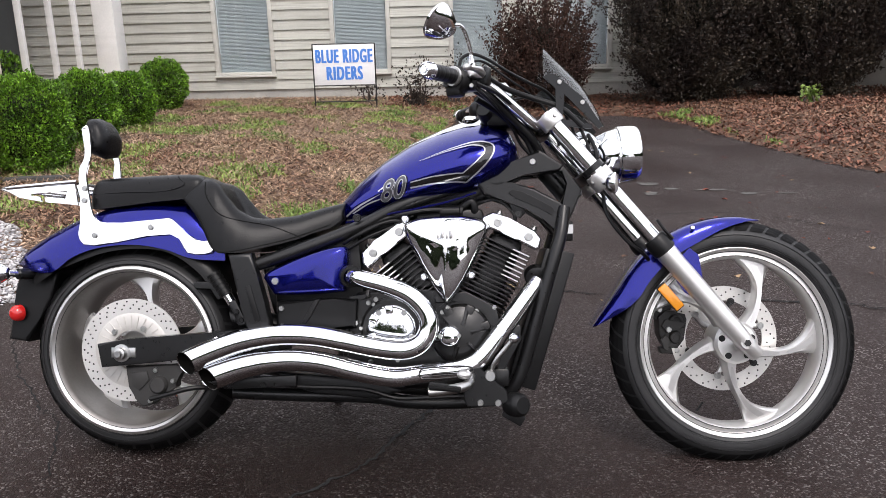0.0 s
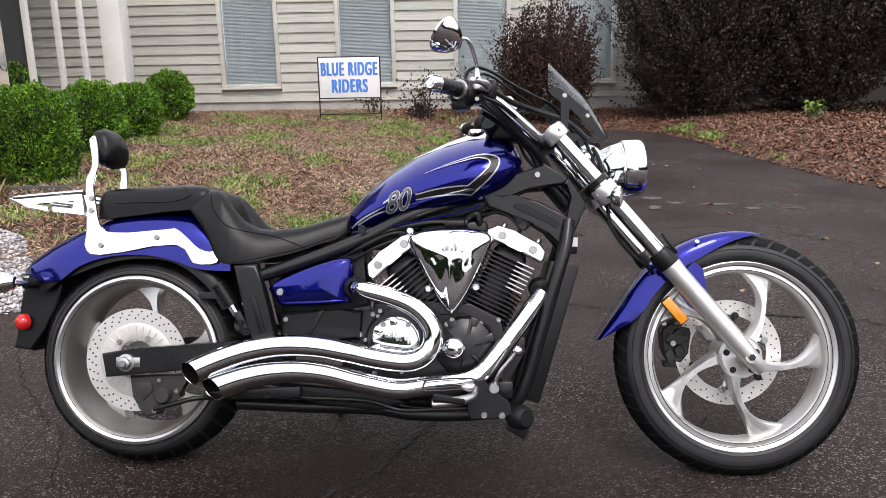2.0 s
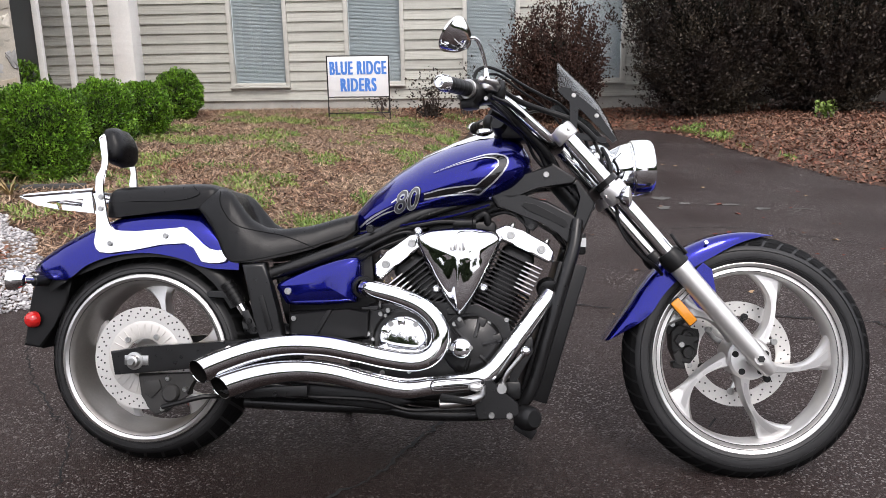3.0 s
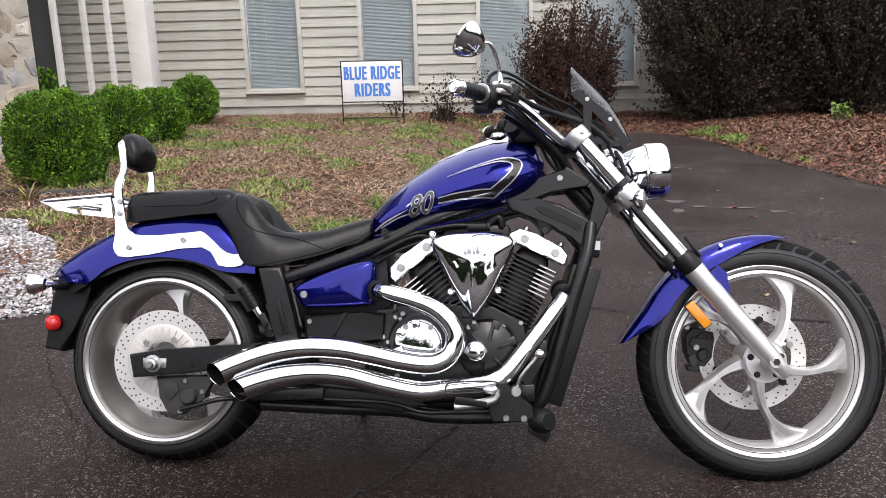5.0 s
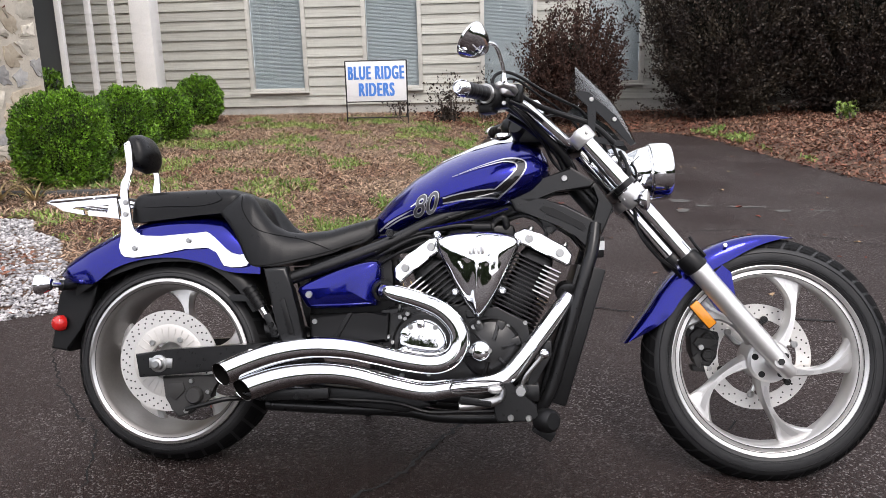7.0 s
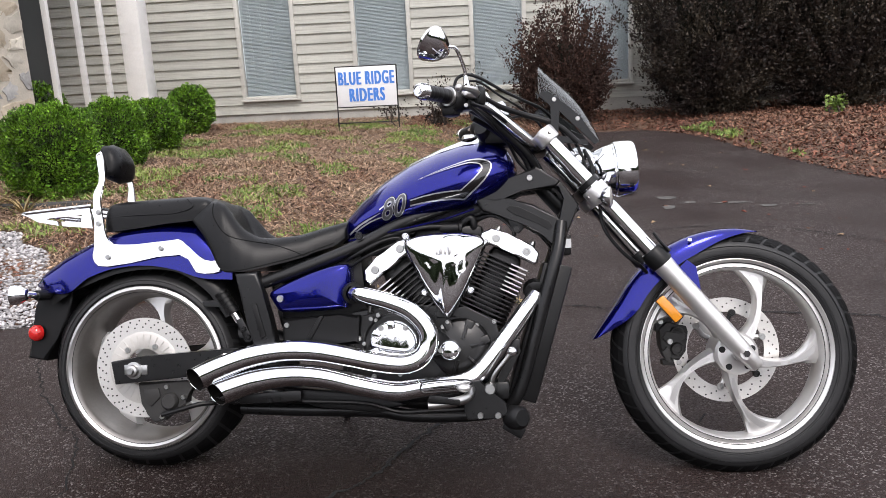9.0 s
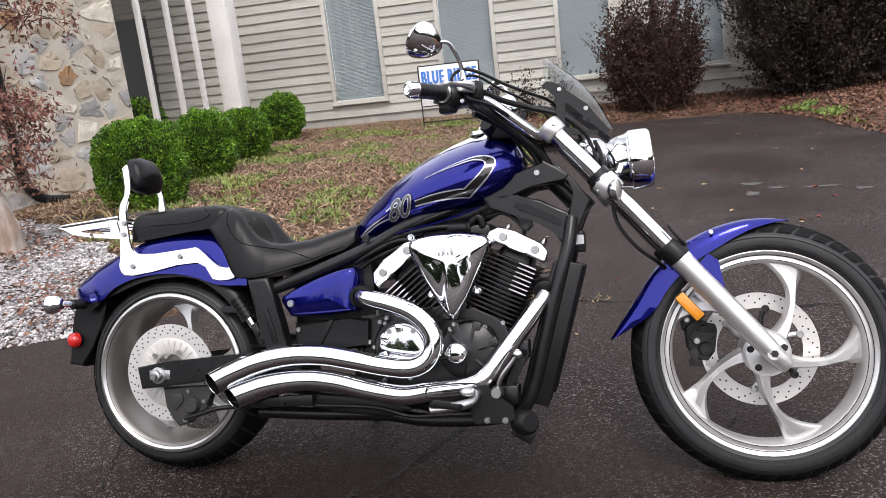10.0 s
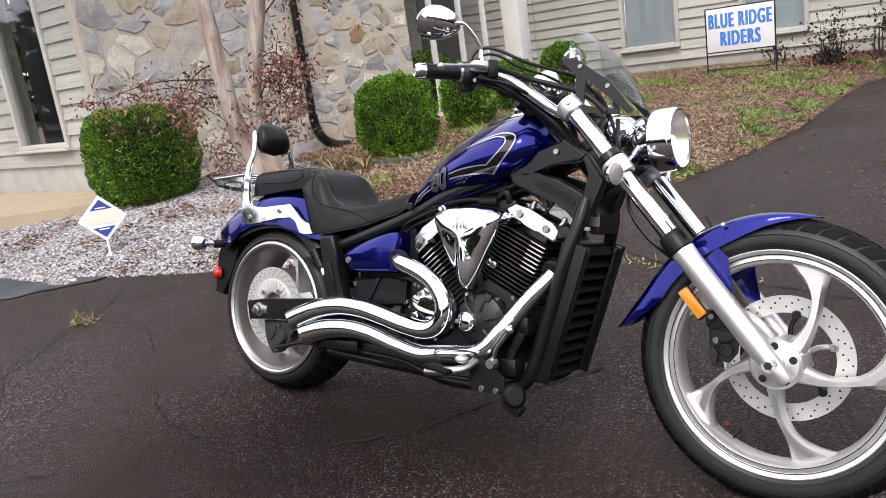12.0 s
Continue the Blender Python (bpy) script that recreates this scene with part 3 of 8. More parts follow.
def field_stones(parent, width, z0, z1, count, seed):
    """Irregular stones: cells round scattered seeds, shrunk for the joints, each with a rough bulging face."""
    r = np.random.default_rng(seed)
    skew = np.array([[1.0, 0.28], [-0.42, 1.25]])
    back = np.linalg.inv(skew)
    seeds = []
    while len(seeds) < count:
        c = r.uniform((0, z0), (width, z1)) @ skew
        if all(np.hypot(*(c - s)) > 0.165 for s in seeds) or r.random() < 0.004:
            seeds.append(c)
    index = {tuple(c): k for k, c in enumerate(seeds)}
    weight = r.uniform(0.7, 1.35, len(seeds))
    for c in seeds:
        cell = [np.array(p) @ skew for p in ((0, z0), (width, z0), (width, z1), (0, z1))]
        for s in seeds:
            if s is not c and np.hypot(*(s - c)) < 1.2:
                i, j = sorted((index[tuple(c)], index[tuple(s)]))
                h = ((i * 7919 + j * 104729) % 1000) / 1000
                wa, wb = weight[index[tuple(c)]], weight[index[tuple(s)]]
                cell = clip_cell(cell, c, s, wa / (wa + wb), (h - 0.5) * 0.55)
                if len(cell) < 3:
                    break
        if len(cell) < 3:
            continue
        cell = [p @ back for p in cell]
        mid = sum(cell) / len(cell)
        # joints, then corners cut
        cell = [mid + (p - mid) * max(0.45, 1 - r.uniform(0.02, 0.036) / max(0.05, np.hypot(*(p - mid)))) for p in cell]
        cut = []
        for p, q in zip(cell, cell[1:] + cell[:1]):
            cut += [p + (q - p) * 0.06 + r.normal(0, 0.004, 2), p + (q - p) * 0.35 + r.normal(0, 0.012, 2), p + (q - p) * 0.7 + r.normal(0, 0.012, 2)]
        n = len(cut)
        tilt = r.normal(0, 0.16, 2)
        bulge = r.uniform(0.003, 0.012)
        vs = [(p[0] - mid[0], 0.02, p[1] - mid[1]) for p in cut]
        vs += [(p[0] - mid[0], -bulge * 0.6 + (p - mid) @ tilt * 0.25, p[1] - mid[1]) for p in cut]
        inner = [mid + (p - mid) * 0.955 * r.uniform(0.98, 1.01) for p in cut]
        ring = [(p[0] - mid[0], -bulge + (p - mid) @ tilt * 0.25 + r.normal(0, 0.003), p[1] - mid[1]) for p in inner]
        inner = [mid + (p - mid) * 0.55 * r.uniform(0.85, 1.15) for p in cut]
        vs += ring + ring + [(p[0] - mid[0], -bulge * 1.05 + (p - mid) @ tilt * 0.25 + r.normal(0, 0.004), p[1] - mid[1]) for p in inner]
        fs = [(i, (i + 1) % n, n + (i + 1) % n, n + i) for i in range(n)] + [(k * n + i, k * n + (i + 1) % n, (k + 1) * n + (i + 1) % n, (k + 1) * n + i) for k in (1, 3) for i in range(n)]
        vs.append((0, -bulge * 1.02, 0))
        fs += [(4 * n + i, 4 * n + (i + 1) % n, 5 * n) for i in range(n)]
        me = bpy.data.meshes.new("stone")
        me.from_pydata(vs, [], [f[::-1] for f in fs])
        me.materials.append(STONES[3] if np.hypot(mid[0] - 2.98, mid[1] - 1.46) < 0.16 else STONES[r.choice(4, p=(0.4, 0.27, 0.31, 0.02))])
        me.polygons.foreach_set("use_smooth", [k >= 2 * n for k in range(len(me.polygons))])
        o = new("stone", me)
        o.parent = parent
        o.matrix_basis = pose(mid[0], 0, mid[1])


field_stones(stone_wall, s_len, 0.1, 3.3, 205, 3)

# sided wing beyond the stone, with its window
WEST = (-7.6, -6.56)
WY = 4.45
w_holes = [(WEST[0], WEST[1], 0.74, 2.75)]
west = wall_with_openings("wall_west", -12.0, -5.7, -0.2, TOP, WY + 0.03, WY + 0.23, w_holes, FOUNDATION, "grey lap-sided wall of the wing")
lap_boards(west, -12.0, -5.72, 0.584, TOP, WY + 0.03, w_holes)
window("window_5", WEST[0], WEST[1], 0.74, 2.75, WY + 0.02, False)
# panel coloured near-black for the room's lack of light
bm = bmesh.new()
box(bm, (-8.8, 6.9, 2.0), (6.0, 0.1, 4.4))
thing("wall_inner", bm, INNERSHADE, "near-black panel standing for the unlit room behind the wing's window", "wall", kind="structure")
# roof over all of it, out of view; porch cover and deep eaves added for shade
bm = bmesh.new()
vs = [bm.verts.new(p) for p in ((-12.5, 3.1, 3.95), (-5.1, 3.1, 3.95), (-4.15, 7.9, 4.2), (-5.85, 8.0, 4.2), (-5.85, 12.2, 4.25), (9.4, 12.1, 4.2), (9.4, 19, 5.6), (-12.5, 19, 5.6))]
bm.faces.new(vs)
bmesh.ops.solidify(bm, geom=bm.faces, thickness=0.15)
thing("roof", bm, SHINGLE, "unseen low roof, its overhang widened to shade the walls", "roof", kind="structure", smooth=0)

# concrete slab beside the wing
bm = bmesh.new()
a = [(-12, 3.0), (-6.1, 3.35), (-5.35, 3.9), (-5.6, 4.46), (-12, 4.46)]
top, low = [bm.verts.new((x, y, 0.3)) for x, y in a], [bm.verts.new((x, y, 0.0)) for x, y in a]
bm.faces.new(top)
for i in range(5):
    bm.faces.new((low[i], low[(i + 1) % 5], top[(i + 1) % 5], top[i]))
thing("pavement", bm, SLAB, "sand-coloured concrete slab beside the building", "pavement", kind="structure", smooth=0)


# ---------------- planting ----------------
def leaf_cloud(name, centres, dirs, size, material, seed, spread=0.9, long=1.7, cup=0.25):
    """Many small folded leaves, one mesh; each leaf is two triangles along a midrib."""
    r = np.random.default_rng(seed)
    n = len(centres)
    d = dirs + r.normal(0, spread, (n, 3))
    d /= np.linalg.norm(d, axis=1)[:, None] + 1e-9
    side = np.cross(d, r.normal(0, 1, (n, 3)))
    side /= np.linalg.norm(side, axis=1)[:, None] + 1e-9
    up = np.cross(side, d)
    s = (size * r.uniform(0.6, 1.35, n))[:, None]
    base, tip = centres - d * s * long / 2, centres + d * s * long / 2
    l_, r_ = centres + side * s / 2 + up * s * cup, centres - side * s / 2 + up * s * cup
    v = np.stack([base, r_, tip, l_], 1).reshape(-1, 3)
    f = np.concatenate([np.array([[4 * i, 4 * i + 1, 4 * i + 2], [4 * i, 4 * i + 2, 4 * i + 3]]) for i in range(n)])
    me = bpy.data.meshes.new(name)
    me.vertices.add(len(v))
    me.vertices.foreach_set("co", v.ravel())
    me.loops.add(f.size)
    me.loops.foreach_set("vertex_index", f.ravel())
    me.polygons.add(len(f))
    me.polygons.foreach_set("loop_start", np.arange(0, f.size, 3))
    me.polygons.foreach_set("loop_total", np.full(len(f), 3))
    me.update(calc_edges=True)
    me.validate()
    me.materials.append(material)
    return new(name, me)


def lumpy(dirs, seed, amount=0.09, freq=2.3):
    """An uneven radius for each direction."""
    return np.array([1 + amount * noise.noise(Vector(d) * freq + Vector((seed, 0, 0))) + amount * 0.6 * noise.noise(Vector(d) * freq * 2.7 + Vector((0, seed, 0))) for d in dirs])


def shrub(name, x, y, size, count, leaf, material, label, seed, group="", lump=0.09, square=1.0, shell=0.3, z=None, strays=0.0, boxy=2.6):
    """A shrub: short stems, a near-black core painted as the shade within, and a crown of separate leaves with an
    uneven outline.
    """
    r = np.random.default_rng(seed)
    zb = on_bed(x, y) if z is None else z
    plant = root(name, pose(x, y, zb - 0.02), label=label, category="shrub", group=group)
    bm = bmesh.new()
    for k in range(5):
        a = k * 1.3 + seed
        tube(bm, [(0.04 * math.cos(a), 0.04 * math.sin(a), -0.05, 0.018), (0.1 * math.cos(a), 0.1 * math.sin(a), size[2] * 0.4, 0.013),
                  (size[0] * 0.35 * math.cos(a), size[1] * 0.35 * math.sin(a), size[2] * 0.9, 0.006)], seg=6, n=2)
    part("stem", bm, TWIG, plant)
    d = r.normal(0, 1, (count, 3))
    d /= np.linalg.norm(d, axis=1)[:, None]
    if square != 1.0:
        q = np.abs(d) ** square * np.sign(d)
        d = q / np.linalg.norm(q, axis=1)[:, None] * (1 + 0.0 * q[:, :1])
    rad = lumpy(d, seed, lump) * (1 - shell * r.random(count) ** 1.6)
    box_ = 1.0 / np.maximum(1e-6, (np.abs(d) ** boxy).sum(1) ** (1 / boxy)) if square != 1.0 else np.ones(count)
    c = d * (rad * box_)[:, None]
    if strays:
        far = r.random(count) < strays
        c[far] *= (1 + r.random(far.sum())[:, None] * 0.28)
    c = c * np.array(size) + (0, 0, size[2])
    c = c[c[:, 2] > 0.03]
    crown = leaf_cloud("crown", c, (c - (0, 0, size[2])) / np.array(size) + (0, 0, 0.5), leaf, material, seed + 1, 0.6)
    crown.parent = plant
    # solid lump whose near-black colour stands for shade between the leaves
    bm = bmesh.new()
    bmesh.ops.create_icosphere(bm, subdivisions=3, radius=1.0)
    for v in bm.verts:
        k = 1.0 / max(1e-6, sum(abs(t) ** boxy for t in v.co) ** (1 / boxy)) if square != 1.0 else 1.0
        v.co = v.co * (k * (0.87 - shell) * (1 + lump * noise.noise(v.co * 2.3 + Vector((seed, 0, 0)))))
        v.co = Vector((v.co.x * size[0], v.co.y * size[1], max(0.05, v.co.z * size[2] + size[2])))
    part("shaded_inside", bm, SHADECORE, plant, "near-black core painted as the shade inside the shrub")
    return plant


def shooty_shrub(name, x, y, size, stems, per, leaf, label, seed, group="", material=None, inside=0.46):
    """An unclipped shrub: arching shoots from the base, leaves strung along their outer part."""
    r = np.random.default_rng(seed)
    zb = on_bed(x, y)
    plant = root(name, pose(x, y, zb - 0.02), label=label, category="shrub", group=group)
    bm = bmesh.new()
    cs, ds = [], []
    for k in range(stems):
        d = r.normal(0, 1, 3)
        d /= np.linalg.norm(d)
        end = d * size * (0.75 + 0.25 * r.random() ** 0.5) * (1.0 + (0.28 * r.random() if r.random() < 0.22 else 0)) * (1 + 0.16 * noise.noise(Vector(d) * 2.1 + Vector((seed, 0, 0)))) + (0, 0, size[2])
        end[2] = max(end[2], 0.06)
        start = np.array([r.normal(0, 0.1), r.normal(0, 0.08), 0.0]) + (end * (1, 1, 0)) * 0.15
        mid = start + (end - start) * 0.5 + np.array([0, 0, 0.16 * size[2]]) * r.uniform(-0.4, 1)
        if k < 40:
            tube(bm, [(*start, 0.009), (*mid, 0.006), (*end, 0.002)], seg=4, n=3)
        t = r.uniform(0.25, 1.0, per)[:, None]
        p = (1 - t) ** 2 * start + 2 * t * (1 - t) * mid + t**2 * end
        along = 2 * (1 - t) * (mid - start) + 2 * t * (end - mid)
        along /= np.linalg.norm(along, axis=1)[:, None] + 1e-9
        cs.append(p + r.normal(0, 1, (per, 3)) * (0.018 + 0.04 * (1.05 - t)))
        ds.append(along)
    part("stem", bm, TWIG, plant)
    c, d = np.concatenate(cs), np.concatenate(ds)
    keep = c[:, 2] > 0.03
    crown = leaf_cloud("crown", c[keep], d[keep], leaf, material or DARKLEAF, seed + 1, 0.7)
    crown.parent = plant
    # near-black lump again, in place of the shade among the shoots
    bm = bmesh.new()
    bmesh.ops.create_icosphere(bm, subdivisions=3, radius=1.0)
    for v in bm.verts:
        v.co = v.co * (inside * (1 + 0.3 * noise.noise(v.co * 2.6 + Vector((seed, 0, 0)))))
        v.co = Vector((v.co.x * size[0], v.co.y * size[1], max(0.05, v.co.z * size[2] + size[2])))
    part("shaded_inside", bm, SHADECORE, plant, "near-black core painted as the shade inside the shrub")
    return plant


BOX = "clipped rounded boxwood shrub with fresh green leaves"
shrub("boxwood_shrub", -3.44, 5.9, (0.345, 0.37, 0.38), 36000, 0.0122, BOXLEAF, BOX, 11, "clipped shrubs", 0.15, 0.97, 0.22)
shrub("boxwood_shrub", -3.67, 7.45, (0.275, 0.3, 0.36), 17000, 0.0145, BOXLEAF, BOX, 12, "clipped shrubs", 0.17, 0.99, 0.22)
shrub("boxwood_shrub", -3.82, 8.75, (0.3, 0.31, 0.33), 12500, 0.017, BOXLEAF, BOX, 13, "clipped shrubs", 0.16, 1.0, 0.22)
shrub("boxwood_shrub", -4.19, 10.75, (0.325, 0.33, 0.362), 11500, 0.019, BOXLEAF, BOX, 14, "clipped shrubs", 0.15, 1.0, 0.22)
shrub("boxwood_shrub", -5.12, 4.3, (0.43, 0.42, 0.43), 46000, 0.0125, BOXLEAF, "square-clipped boxwood shrub beside the gravel", 15, "clipped shrubs", 0.08, 0.85, 0.17, boxy=3.8)
shrub("boxwood_shrub", -5.6, 9.2, (0.42, 0.42, 0.42), 3000, 0.03, BOXLEAF, "dark green shrub inside the porch", 16, "", 0.06, 0.8, 0.16, z=0.42)
DARK = "large unclipped shrub with dark burgundy leaves"
shooty_shrub("burgundy_shrub", 1.1, 11.6, np.array((0.8, 0.5, 0.95)), 620, 66, 0.024, "round shrub with dark burgundy leaves and stray shoots", 21, "", ROUNDLEAF, 0.22)
shooty_shrub("burgundy_shrub", 3.2, 11.35, np.array((1.33, 0.8, 1.8)), 900, 100, 0.0235, DARK, 22, "hedge")
shooty_shrub("burgundy_shrub", 4.85, 11.15, np.array((1.35, 0.85, 1.8)), 820, 100, 0.0245, DARK, 23, "hedge")
shooty_shrub("burgundy_shrub", 6.6, 10.85, np.array((1.4, 0.95, 1.9)), 620, 90, 0.027, DARK, 24, "hedge")
shooty_shrub("burgundy_shrub", 8.8, 10.6, np.array((1.5, 1.1, 1.9)), 400, 60, 0.036, DARK, 26, "hedge")
SPRIG = "small sparse shrub with dark leaves before the wall"
for k, (x, y, size, count) in enumerate(((-0.72, 11.3, (0.36, 0.25, 0.36), 420), (-0.2, 11.75, (0.25, 0.2, 0.42), 260), (-1.45, 11.75, (0.3, 0.2, 0.2), 130), (-0.72, 11.25, (0.2, 0.18, 0.14), 420))):
    shrub("twiggy_shrub", x, y, size, count, 0.026, DARKLEAF, SPRIG, 25 + k, "sparse shrubs", 0.3, 1.0, 0.9)
shrub("light_green_seedling", 4.42, 10.25, (0.15, 0.1, 0.15), 130, 0.034, GRASS, "small bright green seedling under the hedge", 31, "", 0.3, 1.0, 0.9)


def maple():
    """Two leaning trunks with peeling bark, thin branches and tufts of dry leaves."""
    bx, by = -3.7, 4.5
    z = on_bed(bx, by)
    tree = root("maple_tree", pose(bx, by, z), label="small maple with two pale peeling trunks and dry red leaves", category="tree")
    trunks = [[(-0.03, -0.01, -0.1, 0.1), (-0.07, -0.03, 0.22, 0.088), (-0.18, -0.09, 0.55, 0.082), (-0.22, -0.12, 1.2, 0.07), (-0.26, -0.14, 1.7, 0.06), (-0.38, -0.2, 2.6, 0.045), (-0.5, -0.3, 3.4, 0.02)],
              [(0.06, 0.04, -0.1, 0.095), (0.03, 0.025, 0.25, 0.082), (-0.02, 0.0, 0.55, 0.075), (0.02, 0.02, 0.95, 0.062), (0.18, 0.1, 1.65, 0.052), (0.3, 0.16, 2.6, 0.035), (0.36, 0.2, 3.4, 0.018)]]
    for t in trunks:
        bm = bmesh.new()
        tube(bm, t, seg=14, n=8)
        for v in bm.verts:
            v.co += Vector((noise.noise(v.co * 9), noise.noise(v.co * 9 + Vector((5, 0, 0))), 0)) * 0.02
        part("trunk", bm, BARK, tree, "pale peeling trunk")
    r = np.random.default_rng(5)
    tufts = []
    # branches as (height, reach to the side) pairs in the plane across the two trunks
    starts = []
    for h0, a0, h1, a1, off in ((0.75, -0.2, 0.95, -1.0, 0.1), (0.95, -0.23, 0.9, -1.35, -0.1), (1.1, -0.24, 0.78, -0.75, 0.15), (0.8, -0.2, 0.7, -0.55, -0.2), (0.7, 0.0, 0.95, 0.3, -0.1), (0.9, 0.02, 0.7, 0.32, 0.0),
                                (1.0, 0.03, 1.05, 0.28, 0.12), (0.6, 0.0, 0.5, 0.25, -0.12), (0.4, -0.1, 0.3, -0.42, 0.1), (1.3, 0.1, 1.6, 0.6, 0.1), (1.5, 0.18, 1.75, 0.5, -0.15), (1.6, -0.28, 1.9, 0.1, 0.1), (1.7, -0.3, 2.1, -0.8, 0.1), (0.85, 0.0, 0.85, 0.36, 0.05)):
        starts.append(((a0 * 0.886, a0 * 0.463, h0), (a1 * 0.886 - off * 0.463, a1 * 0.463 + off * 0.886, h1)))
    for a, b in starts:
        a, b = np.array(a), np.array(b)
        mid = (a + b) / 2 + (0, 0, 0.08)
        bm = bmesh.new()
        tube(bm, [(*a, 0.008), (*mid, 0.005), (*b, 0.002)], seg=6, n=4)
        for _ in range(7):
            s = a + (b - a) * r.uniform(0.35, 1)
            e = s + r.normal(0, 0.12, 3)
            tube(bm, [(*s, 0.004), (*((s + e) / 2 + (0, 0, 0.02)), 0.003), (*e, 0.0015)], seg=5, n=2)
            tufts.append(e)
        tufts += [b, mid]
        part("branch", bm, TWIG, tree)
    c = np.concatenate([t + r.normal(0, 0.06, (30, 3)) for t in tufts])
    crown = leaf_cloud("crown", c, np.tile([0, 0, -0.5], (len(c), 1)), 0.0175, MAPLELEAF, 9, 0.8, 2.6)
    crown.parent = tree
    tagged(crown, label="sparse dry red leaves")


maple()


# ---------------- the motorcycle: x ahead, y to its left, z up, from the ground under the rear axle ----------------
BIKE = root("motorcycle", pose(-0.987, 2.085, 0.004, -14.5, 0.5, -1.0),
            label="blue cruiser motorcycle with chrome exhausts leaning on its side stand", category="motorcycle")
STEER = Matrix.Translation((1.486, 0, 0.639)) @ Matrix.Rotation(radians(0.6), 4, Vector((-0.666, 0, 0.746))) @ Matrix.Translation((-1.486, 0, -0.639))


def bike(name, bm, material, parent=None, label="", steer=False, smooth=40, mirror=False):
    if mirror:
        bmesh.ops.mirror(bm, geom=bm.verts[:] + bm.edges[:] + bm.faces[:], axis="Y", merge_dist=-1)
    if steer:
        bmesh.ops.transform(bm, matrix=STEER, verts=bm.verts)
    plated = smooth and any(len(f.verts) > 5 for f in bm.faces)
    ob = part(name, bm, material, parent or BIKE, label, smooth)
    if plated:
        ob.modifiers.new("normals", "WEIGHTED_NORMAL").keep_sharp = True
    return ob


def flipped(bm):
    bmesh.ops.scale(bm, vec=(1, -1, 1), verts=bm.verts)
    return bm


# --- tyres and wheels ---
def tyre(c, R, rim_r, half, steer, crown):
    bm = bmesh.new()
    prof = []
    side, edge = half * 0.97, R - crown
    prof += [(rim_r, -half * 0.8), (rim_r + 0.005, -half * 0.9), (rim_r + (edge - rim_r) * 0.4, -side), (rim_r + (edge - rim_r) * 0.8, -side * 0.99)]
    for k in range(9):
        a = -1 + 2 * k / 8
        prof.append((R - crown * abs(a) ** 2.2, a * half * 0.92))
    prof += [(r, -h) for r, h in prof[:4]][::-1]
    lathe(bm, prof, c, 96, (0, 1, 0), False)
    return bm


def tread(c, R, half, crown, count, parent, steer):
    """Raised tread blocks slanting over the crown, in one ring."""
    bm = bmesh.new()
    for k in range(count):
        for s in (-1, 1):
            base = 2 * math.pi * (k + (0.5 if s > 0 else 0)) / count
            rows = []
            for j in range(5):
                f = 0.12 + 0.8 * j / 4
                a0, a1 = base + 0.45 * f * 2 * math.pi / 24, base + 0.45 * f * 2 * math.pi / 24 + 0.82 * 2 * math.pi / count
                r = R - crown * f**2.2 + 0.0034
                rows.append([bm.verts.new((c[0] + r * math.cos(a), c[1] + s * f * half * 0.92, c[2] + r * math.sin(a))) for a in (a0, (a0 + a1) / 2, a1)])
            for p, q in zip(rows, rows[1:]):
                for i in range(2):
                    bm.faces.new((p[i], p[i + 1], q[i + 1], q[i]))
    bmesh.ops.solidify(bm, geom=bm.faces[:], thickness=0.003)
    return tagged(bike("tread", bm, TREADRUBBER, parent, "grooved tread blocks", steer, 0), kind="stuff")


FC, RC = (1.7375, -0.004, 0.3346), (0.0, 0.0, 0.3125)
FR, RR = 0.349, 0.3125
# front wheel: cast rim with five swept spokes
bm = bmesh.new()
lathe(bm, [(0.2745, -0.044), (0.277, -0.05), (0.2695, -0.0535), (0.262, -0.049), (0.2585, -0.0425), (0.255, -0.043), (0.2485, -0.0445), (0.244, -0.041), (0.2395, -0.03), (0.2365, 0.0), (0.2395, 0.03),
           (0.244, 0.041), (0.2485, 0.044), (0.2585, 0.045), (0.2695, 0.0535), (0.277, 0.05), (0.2745, 0.044), (0.262, 0.03), (0.258, 0.0), (0.262, -0.03)], FC, 96, (0, 1, 0), True)
front_wheel = bike("front_wheel", bm, RIM, None, "silver cast front wheel with five swept spokes", True)
bm = tyre(FC, FR - 0.003, 0.269, 0.062, True, 0.034)
ft = bike("tyre", bm, RUBBER, front_wheel, "black front tyre", True)
tread(FC, FR - 0.003, 0.062, 0.034, 46, front_wheel, True)


def spoke(c, angle, r0, r1, half_t, swirl, w, bm):
    """One swept spoke as a bevelled bar that flares at hub and rim."""
    rings = []
    n = 14
    for k in range(n + 1):
        f = k / n
        r = r0 + (r1 - r0) * f
        th = angle + swirl(f)
        width = w * (1.2 - 0.65 * math.sin(math.pi * f)) + 0.074 * max(0, (f - 0.6) / 0.4) ** 2
        t = half_t * (1.15 - 0.5 * f)
        d = Vector((math.cos(th), 0, math.sin(th)))
        s = Vector((-math.sin(th), 0, math.cos(th)))
        ctr = Vector(c) + d * r
        sec = [(-1, -0.45), (-0.62, -1), (0.62, -1), (1, -0.45), (1, 0.45), (0.62, 1), (-0.62, 1), (-1, 0.45)]
        rings.append([bm.verts.new(ctr + s * (u * width / 2) + Vector((0, v * t, 0))) for u, v in sec])
    loft(bm, rings)
    return bm


def front_swirl(f):
    return radians(-34 + 28 * f + 5 * f**4)


for k in range(5):
    bm = spoke(FC, radians(79 + 72 * k), 0.045, 0.242, 0.031, front_swirl, 0.04, bmesh.new())
    sp = bike("spoke", bm, SILVER, front_wheel, "", True)
